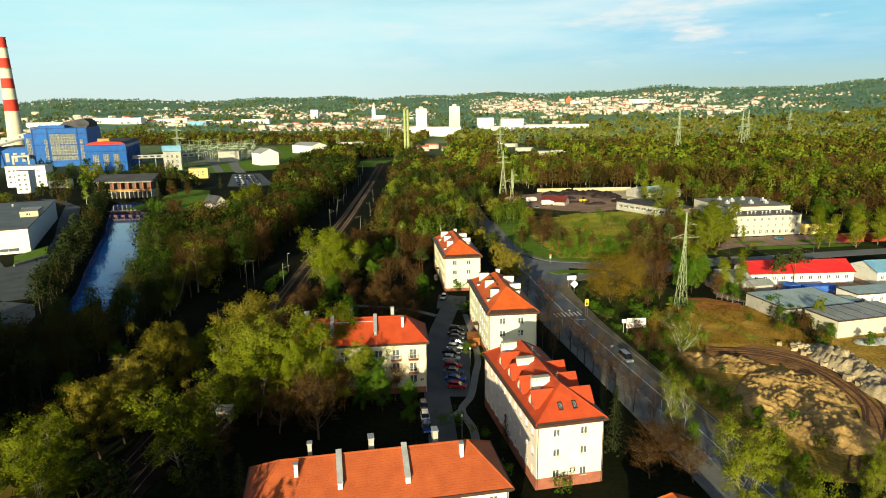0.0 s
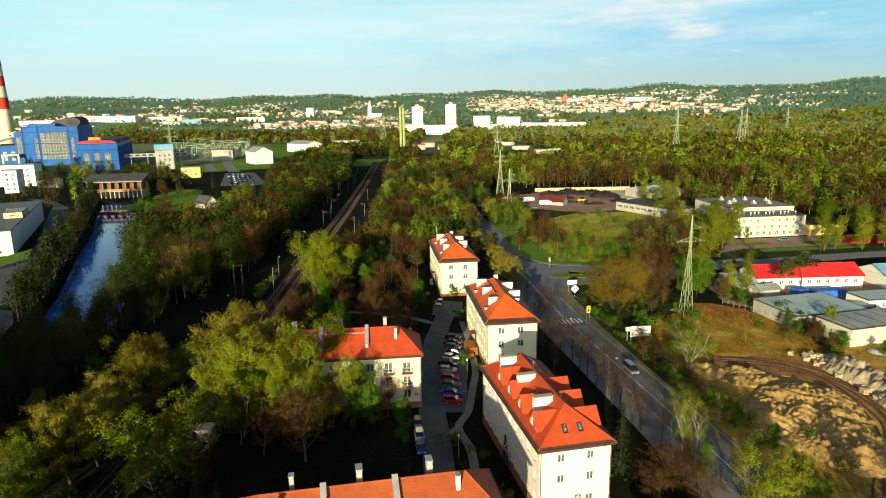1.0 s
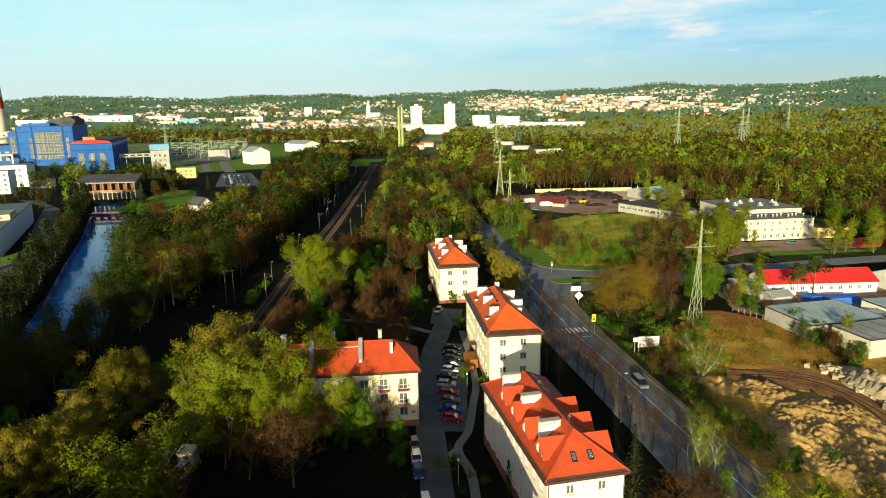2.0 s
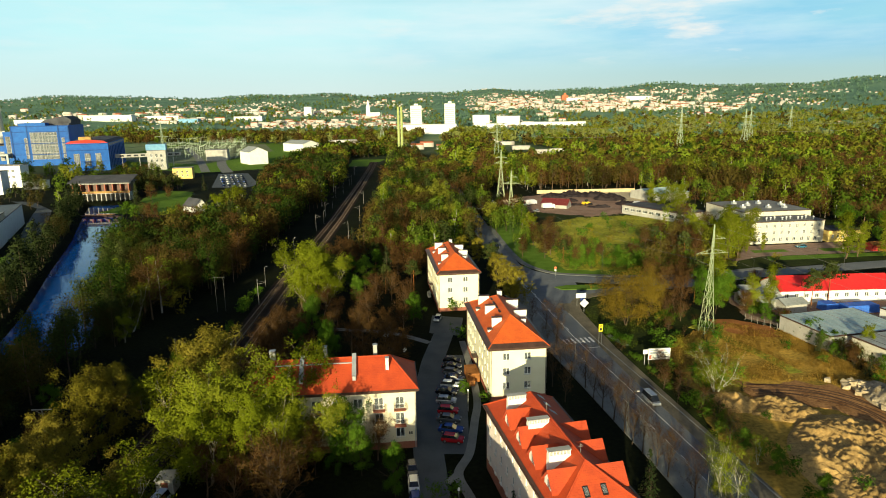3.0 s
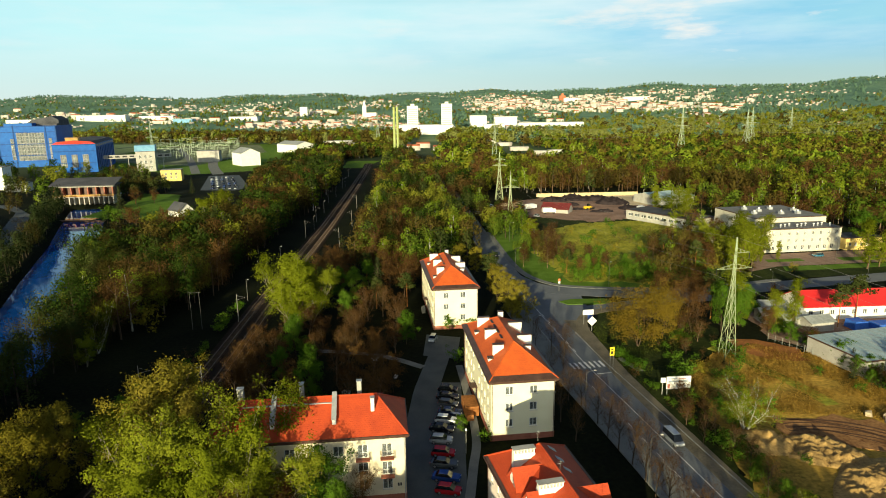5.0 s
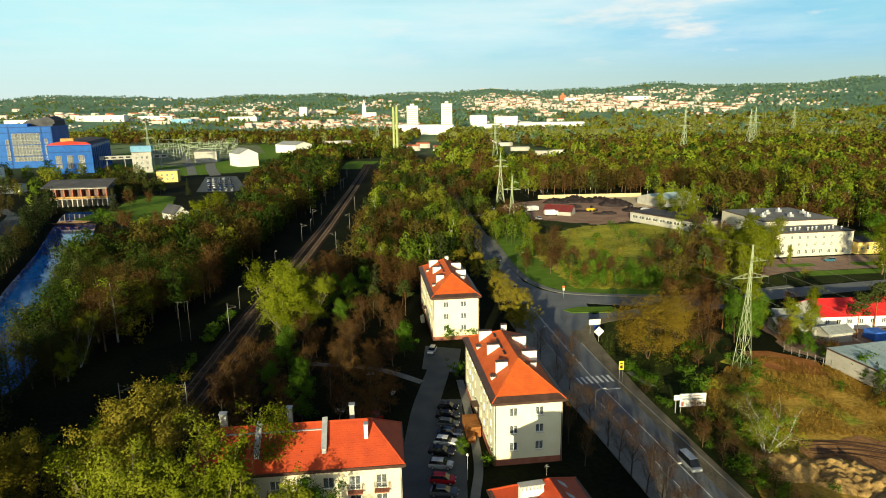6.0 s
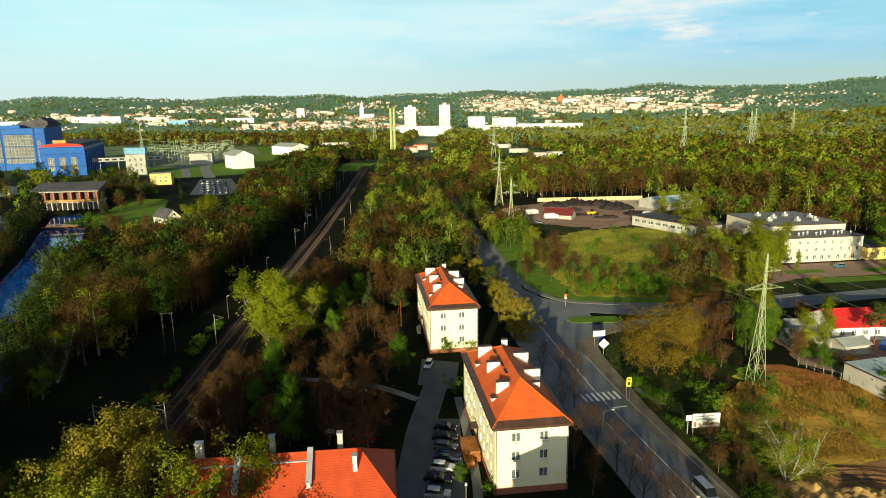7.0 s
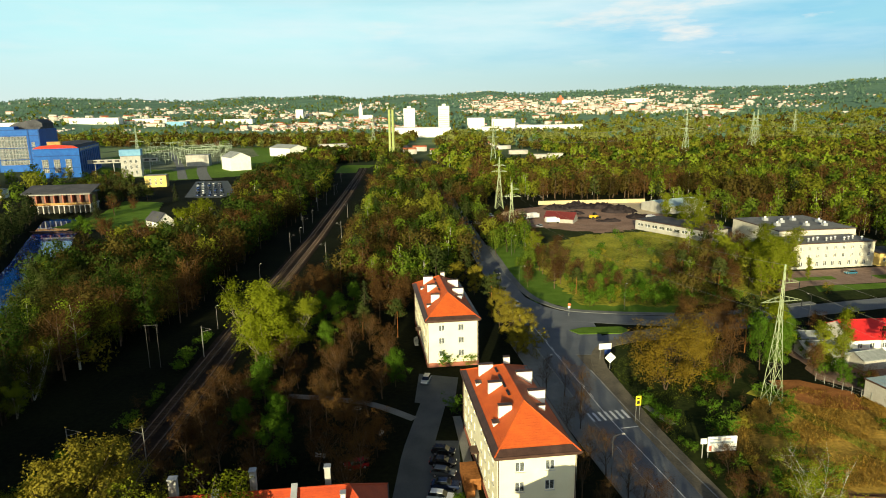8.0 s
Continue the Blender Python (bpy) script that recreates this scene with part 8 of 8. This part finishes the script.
FINE, NEAR, MID, FAR, HAZE = wood_set(50, 2700, 0.215), wood_set(100, 700, 0.43), wood_set(150, 280, 0.68), wood_set(200, 96, 1.55, 12, 5.4), wood_set(250, 20, 2.7, 10, 5.0, 0.3)
FAR["slim"] = FAR["broad"]
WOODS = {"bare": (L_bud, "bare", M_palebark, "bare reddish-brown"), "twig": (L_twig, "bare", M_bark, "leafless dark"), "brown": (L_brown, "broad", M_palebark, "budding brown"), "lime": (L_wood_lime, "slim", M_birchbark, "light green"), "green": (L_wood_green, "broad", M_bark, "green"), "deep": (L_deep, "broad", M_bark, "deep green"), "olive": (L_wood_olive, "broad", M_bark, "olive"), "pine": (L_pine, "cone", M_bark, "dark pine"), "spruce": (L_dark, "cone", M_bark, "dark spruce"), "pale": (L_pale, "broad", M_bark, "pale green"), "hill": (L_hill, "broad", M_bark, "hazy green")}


def plant(region, shapes, places, weights, seed):
    for k, some in share(places, weights, seed).items():
        if some:
            leaf, form, bark, word = WOODS[k]
            woodland("woodland", shapes[form], some, [leaf, bark], f"{word} trees of the {region}")


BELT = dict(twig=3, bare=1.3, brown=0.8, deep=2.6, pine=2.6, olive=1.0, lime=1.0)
# darkest sorts, chosen so that leaf colour stands in for the belt's shade
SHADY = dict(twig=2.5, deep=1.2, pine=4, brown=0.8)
# far woods use the haze-coloured leaf sorts, pale and hill
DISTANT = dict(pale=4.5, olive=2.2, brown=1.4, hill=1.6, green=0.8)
MIXED = dict(bare=2.5, twig=1.5, brown=1.5, olive=1.0, lime=1.1, green=1.0, deep=1.6, pine=3.2)
SPRING = dict(bare=2.4, lime=2.2, olive=2.8, brown=2.4, green=2.0, deep=0.8, pine=1.2)
belt = [(-92, 92), (-87, 100), (-84, 114), (-84, 133), (-87, 153), (-87, 175), (-85, 188), (-81, 204), (-76, 218), (-80, 251), (-84, 302), (-88, 345), (-112, 345), (-116, 305), (-128, 284), (-143, 262), (-134, 240), (-118, 206), (-107, 184), (-100, 166), (-98, 140), (-104, 100)]
belt_all = [(x, y, s * min(1.0, 0.86 + max(0.0, y - 140) * 0.004)) for x, y, s in fill(belt, 5.2, 1, 0.8, 1.3) if y < 158 or abs(x - between(y, CANAL)) > 11.8]
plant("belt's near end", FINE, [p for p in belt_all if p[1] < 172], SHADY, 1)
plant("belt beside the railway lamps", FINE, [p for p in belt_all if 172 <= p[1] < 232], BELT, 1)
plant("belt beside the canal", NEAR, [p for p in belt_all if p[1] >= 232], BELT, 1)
# three added woods, out of view, whose long shadows darken the land ahead
behind = [(-60, 4), (-30, 4), (-30, 40), (-56, 46)]
plant("wood south of the houses", MID, fill(behind, 6.5, 31, 1.4, 1.75), MIXED, 31)
behind2 = [(-130, 20), (-86, 20), (-82, 50), (-86, 72), (-92, 102), (-101, 102)]
plant("tall wood south of the canal bend", MID, [(x, y, s * (1.3 if y < 66 else 1.0)) for x, y, s in fill(behind2, 6.5, 32, 1.6, 2.0)], MIXED, 32)
behind3 = [(34, 10), (120, 10), (120, 52), (60, 50), (34, 44)]
plant("trees south of the dug-up ground", MID, fill(behind3, 5.5, 33, 0.75, 0.95), MIXED, 33)
belt2 = [(-82, 345), (-87, 400), (-93, 480), (-105, 560), (-119, 650), (-150, 650), (-166, 600), (-160, 530), (-140, 440), (-124, 400), (-112, 345)]
plant("belt beside the railway", MID, fill(belt2, 7.0, 2, 0.85, 1.3), BELT, 2)
centre1 = [(-40, 250), (-46, 300), (-51, 400), (-58, 480), (-8, 400), (-2, 350), (2, 300), (6, 262), (-10, 244), (-30, 244)]
plant("wood between railway and street", NEAR, fill(centre1, 6.4, 3, 0.7, 1.2), MIXED, 3)
centre2 = [(-58, 470), (-76, 650), (-85, 760), (-58, 760), (-48, 650), (-18, 480), (-8, 400)]
plant("wood along the railway", MID, fill(centre2, 7.6, 4, 0.8, 1.25), MIXED, 4)
east1 = [(12, 292), (26, 300), (32, 335), (14, 365), (2, 372)]
plant("thicket beside the street", NEAR, fill(east1, 7.0, 5, 0.6, 1.0), MIXED, 5)
east2 = [(4, 372), (-4, 430), (-14, 480), (-32, 600), (-20, 600), (12, 470), (14, 440), (10, 402)]
plant("trees along the street", MID, fill(east2, 7, 18, 0.8, 1.15), MIXED, 18)
meadow_trees = [(66, 236), (96, 246), (108, 268), (112, 306), (96, 312), (78, 280), (64, 256)]
plant("hillside meadow", NEAR, fill(meadow_trees, 8.6, 6, 0.55, 0.95, 0.75), dict(bare=4, brown=2, lime=1, olive=1, pine=2), 6)
verge_trees = [(24, 240), (34, 238), (29, 262), (28, 290), (18, 292), (20, 262)]
plant("roadside", NEAR, fill(verge_trees, 6.5, 26, 0.35, 0.7, 0.8), dict(bare=3, brown=2, green=2, pine=1), 26)
back1 = [(10, 448), (110, 450), (140, 448), (170, 380), (178, 330), (200, 296), (300, 320), (420, 420), (420, 560), (10, 560)]
plant("wood behind the yard", MID, fill(back1, 8.0, 7, 0.75, 1.3), dict(bare=3.6, twig=1, brown=1.8, olive=2, lime=2.6, green=1.4, pine=1.4), 7)
rng4 = random.Random(61)
bank = []
for k in range(52):
    y = 166 + k * 4.5
    bank.append((between(y, CANAL) - rng4.uniform(14.0, 17), y, rng4.uniform(0.6, 1.25)))
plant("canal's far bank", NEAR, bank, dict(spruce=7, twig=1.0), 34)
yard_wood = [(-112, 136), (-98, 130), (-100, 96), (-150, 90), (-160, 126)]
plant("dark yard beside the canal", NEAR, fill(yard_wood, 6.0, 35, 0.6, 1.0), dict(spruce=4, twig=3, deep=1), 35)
back0 = [(128, 328), (158, 304), (178, 330), (168, 380), (140, 445), (116, 445), (128, 392)]
plant("rough land behind the factory", MID, fill(back0, 8.5, 27, 0.5, 0.95), dict(bare=3, lime=1.5, green=2, brown=1, pine=1), 27)
back2 = [(10, 560), (420, 560), (420, 420), (560, 500), (760, 800), (780, 1000), (-10, 1000), (-30, 760)]
clear_spot = [(40, 660), (150, 660), (130, 800), (60, 1080), (30, 1080)]
plant("woods beyond the yard", FAR, [p for p in fill(back2, lambda y: 9.8 + (y - 560) * 0.014, 8, 0.75, 1.35) if not in_poly(p[0], p[1], clear_spot)], SPRING, 8)
back3 = [(-40, 1000), (780, 1000), (1300, 1500), (1400, 1900), (300, 1900), (250, 1560), (-20, 1420)]
hall_clear = [(90, 1430), (310, 1430), (330, 1650), (60, 1650)]
plant("distant woods", FAR, [p for p in fill(back3, 22, 9, 0.9, 1.5) if not in_poly(p[0], p[1], hall_clear)], DISTANT, 9)
back4 = [(420, 420), (700, 480), (1300, 1100), (1300, 1500), (780, 1000), (760, 800), (560, 500)]
plant("eastern woods", FAR, fill(back4, 20, 10, 0.9, 1.5), DISTANT, 10)
west1 = [(-1000, 1050), (-480, 1120), (-180, 1010), (-90, 820), (-80, 1350), (-300, 1420), (-1100, 1400)]
plant("woods behind the substation", FAR, fill(west1, 18, 11, 0.8, 1.4), dict(pale=2, olive=2, brown=3, bare=1.5, green=1.5), 11)
west2 = [(-182, 660), (-134, 660), (-134, 745), (-70, 790), (-90, 880), (-190, 900)]
plant("wood beside the railway meadow", FAR, fill(west2, 9, 12, 0.8, 1.25), MIXED, 12)
west3 = [(-310, 560), (-268, 470), (-248, 470), (-258, 550), (-285, 600)]
plant("trees round the gatehouse", MID, fill(west3, 10, 13, 0.6, 1.0, 0.7), MIXED, 13)
west6 = [(-236, 432), (-206, 462), (-218, 494), (-262, 494), (-262, 440)]
plant("dark trees beside the intake", MID, fill(west6, 7, 28, 0.6, 0.95), dict(pine=4, twig=2, deep=2), 28)
west4 = [(-420, 610), (-300, 600), (-270, 440), (-300, 440), (-380, 540), (-440, 600)]
plant("trees before the power station", MID, fill(west4, 15, 14, 0.8, 1.25, 0.4), dict(green=3, deep=2, olive=1, pine=2, brown=1), 14)
west5 = [(-330, 470), (-250, 440), (-240, 400), (-262, 330), (-300, 360)]
plant("trees beside the service road", MID, fill(west5, 14, 15, 0.5, 0.9, 0.6), MIXED, 15)
ring, grove, plain_wood = [], [], []
for k in range(12000):
    az, r = rng.uniform(-0.85, 0.85), rng.uniform(1500, 4500)
    x, y = r * math.sin(az), r * math.cos(az)
    thick = noise.noise(Vector((x * 0.0026, y * 0.0026, 5.0))) + 0.16 * (r > 3200) + 0.25 * (az > 0.35) - 0.12 * (az < -0.05 and r < 2900)
    if thick > 0.0:
        ring.append((x, y, rng.uniform(0.6, 1.15)))
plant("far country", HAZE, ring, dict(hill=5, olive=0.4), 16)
for k in range(4200):
    az, r = rng.uniform(-0.70, 0.62), rng.uniform(1420, 2700)
    x, y = r * math.sin(az), r * math.cos(az)
    if noise.noise(Vector((x * 0.009, y * 0.004, 8.0))) > (0.0 if az < -0.03 else -0.12):
        grove.append((x, y, rng.uniform(0.55, 1.0)))
for k in range(5200):
    az, r = rng.uniform(-0.72, -0.04), rng.uniform(1600, 3600)
    x, y = r * math.sin(az), r * math.cos(az)
    if noise.noise(Vector((x * 0.006, y * 0.003, 14.0))) > 0.06:
        plain_wood.append((x, y, rng.uniform(0.5, 0.95)))
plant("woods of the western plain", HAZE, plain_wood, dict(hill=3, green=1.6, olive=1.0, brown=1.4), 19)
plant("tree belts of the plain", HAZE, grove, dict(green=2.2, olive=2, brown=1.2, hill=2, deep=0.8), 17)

# ---- far town ----
M_wallfar = matter("pale_town_walls", (0.3353, 0.3038, 0.262), (0.6078, 0.5658, 0.503), 0.02, 0.9, fine=0.2)
M_roofred = matter("town_red_roofs", (0.30, 0.09, 0.05), (0.48, 0.17, 0.09), 0.02, 0.9, fine=0.2)
M_roofgrey = matter("town_grey_roofs", (0.20, 0.20, 0.20), (0.40, 0.39, 0.37), 0.02, 0.9, fine=0.2)


def town(name, spots, label):
    """Houses with pitched or flat roofs, one mesh: x, y, turn, width, depth, height, roof sort."""
    vs, fs, ms, k = [], [], [], 0
    for x, y, a, w, d, h, sort in spots:
        c, s, z = math.cos(a), math.sin(a), float(land(x, y)) - 1.5
        P = lambda u, v, q: (x + c * u - s * v, y + s * u + c * v, z + q)
        H = h + 1.5
        rise = d * 0.4 if sort == 1 else 0.4
        v = [P(-w, -d, 0), P(w, -d, 0), P(w, d, 0), P(-w, d, 0), P(-w, -d, H), P(w, -d, H), P(w, d, H), P(-w, d, H), P(-w, 0, H + rise), P(w, 0, H + rise)]
        f = [(0, 1, 5, 4), (1, 2, 6, 5), (2, 3, 7, 6), (3, 0, 4, 7), (4, 5, 9, 8), (6, 7, 8, 9)]
        vs += v
        fs += [tuple(i + k for i in q) for q in f]
        ms += [0, 0, 0, 0, sort, sort]
        k += 10
    me = array_mesh(name, np.array(vs), np.array(fs), [M_wallfar, M_roofred, M_roofgrey], ms)
    return tagged(new(name, me), label, "town", kind="stuff")


rng = random.Random(99)


def spread(n, az0, az1, r0, r1, big, red, dens=-0.4):
    out = []
    while len(out) < n:
        az, r = rng.uniform(az0, az1), rng.uniform(r0, r1)
        x, y = r * math.sin(az), r * math.cos(az)
        if noise.noise(Vector((x * 0.004, y * 0.004, 11.0))) < dens:
            continue
        if rng.random() < big:
            w, d, h, sort = rng.uniform(7, 17), rng.uniform(4, 7), rng.uniform(6, 12), rng.choice((1, 2))
        else:
            w, d, h, sort = rng.uniform(2.6, 4.4), rng.uniform(2.6, 3.8), rng.uniform(2.4, 4.4), 1 if rng.random() < red else 2
        out.append((x, y, rng.gauss(0, 0.35), w, d, h, sort))
    return out


town("far_town", spread(900, 0.0, 0.36, 2400, 3350, 0.08, 0.6) + spread(520, 0.02, 0.24, 2450, 3050, 0.12, 0.5) + spread(120, 0.05, 0.40, 2300, 2600, 0.5, 0.3), "distant pale town on the slope with red roofs")
town("far_town", spread(800, -0.62, -0.05, 1850, 3100, 0.06, 0.4, 0.0) + spread(460, -0.34, -0.06, 1680, 2350, 0.05, 0.85, -0.05), "distant scattered town beyond the woods")
town("far_town", spread(70, -0.66, -0.16, 1900, 2600, 0.85, 0.2, 0.1), "pale works and halls on the plain before the hills")
town("far_villages", spread(420, -0.75, 0.7, 2900, 4300, 0.0, 0.4, 0.12), "tiny distant houses on the hills")
town("far_villages", spread(260, 0.3, 0.68, 2100, 3300, 0.05, 0.5, 0.1), "tiny distant houses among trees")
town("far_villages", spread(110, -0.05, 0.55, 1500, 2200, 0.15, 0.6, 0.05), "small houses on the wooded plain")
town("cottage_row", [(52, 1062, 0.1, 9, 6, 5, 1), (62, 985, 0.3, 10, 5, 5, 2), (74, 880, 0.1, 12, 6, 5, 2), (90, 800, -0.1, 11, 6, 5, 2), (104, 752, 0.2, 10, 5, 4.5, 2), (118, 740, 0.2, 7, 5, 4, 1), (130, 712, 0.1, 6, 4, 4, 2), (112, 812, 0.0, 9, 5, 5, 2), (-68, 905, 0.2, 9, 6, 6, 1), (-58, 960, 0.1, 10, 6, 6, 1), (-96, 1010, 0.1, 8, 6, 6, 1), (-30, 905, 0.1, 11, 5, 5, 1), (20, 840, 0.1, 14, 4, 4, 2), (-190, 1010, 0.5, 22, 10, 9, 2), (-160, 960, 0.4, 14, 8, 8, 2), (-420, 1190, 0.3, 30, 9, 8, 2), (-300, 1240, 0.2, 26, 9, 8, 2)], "small pale houses among the woods")
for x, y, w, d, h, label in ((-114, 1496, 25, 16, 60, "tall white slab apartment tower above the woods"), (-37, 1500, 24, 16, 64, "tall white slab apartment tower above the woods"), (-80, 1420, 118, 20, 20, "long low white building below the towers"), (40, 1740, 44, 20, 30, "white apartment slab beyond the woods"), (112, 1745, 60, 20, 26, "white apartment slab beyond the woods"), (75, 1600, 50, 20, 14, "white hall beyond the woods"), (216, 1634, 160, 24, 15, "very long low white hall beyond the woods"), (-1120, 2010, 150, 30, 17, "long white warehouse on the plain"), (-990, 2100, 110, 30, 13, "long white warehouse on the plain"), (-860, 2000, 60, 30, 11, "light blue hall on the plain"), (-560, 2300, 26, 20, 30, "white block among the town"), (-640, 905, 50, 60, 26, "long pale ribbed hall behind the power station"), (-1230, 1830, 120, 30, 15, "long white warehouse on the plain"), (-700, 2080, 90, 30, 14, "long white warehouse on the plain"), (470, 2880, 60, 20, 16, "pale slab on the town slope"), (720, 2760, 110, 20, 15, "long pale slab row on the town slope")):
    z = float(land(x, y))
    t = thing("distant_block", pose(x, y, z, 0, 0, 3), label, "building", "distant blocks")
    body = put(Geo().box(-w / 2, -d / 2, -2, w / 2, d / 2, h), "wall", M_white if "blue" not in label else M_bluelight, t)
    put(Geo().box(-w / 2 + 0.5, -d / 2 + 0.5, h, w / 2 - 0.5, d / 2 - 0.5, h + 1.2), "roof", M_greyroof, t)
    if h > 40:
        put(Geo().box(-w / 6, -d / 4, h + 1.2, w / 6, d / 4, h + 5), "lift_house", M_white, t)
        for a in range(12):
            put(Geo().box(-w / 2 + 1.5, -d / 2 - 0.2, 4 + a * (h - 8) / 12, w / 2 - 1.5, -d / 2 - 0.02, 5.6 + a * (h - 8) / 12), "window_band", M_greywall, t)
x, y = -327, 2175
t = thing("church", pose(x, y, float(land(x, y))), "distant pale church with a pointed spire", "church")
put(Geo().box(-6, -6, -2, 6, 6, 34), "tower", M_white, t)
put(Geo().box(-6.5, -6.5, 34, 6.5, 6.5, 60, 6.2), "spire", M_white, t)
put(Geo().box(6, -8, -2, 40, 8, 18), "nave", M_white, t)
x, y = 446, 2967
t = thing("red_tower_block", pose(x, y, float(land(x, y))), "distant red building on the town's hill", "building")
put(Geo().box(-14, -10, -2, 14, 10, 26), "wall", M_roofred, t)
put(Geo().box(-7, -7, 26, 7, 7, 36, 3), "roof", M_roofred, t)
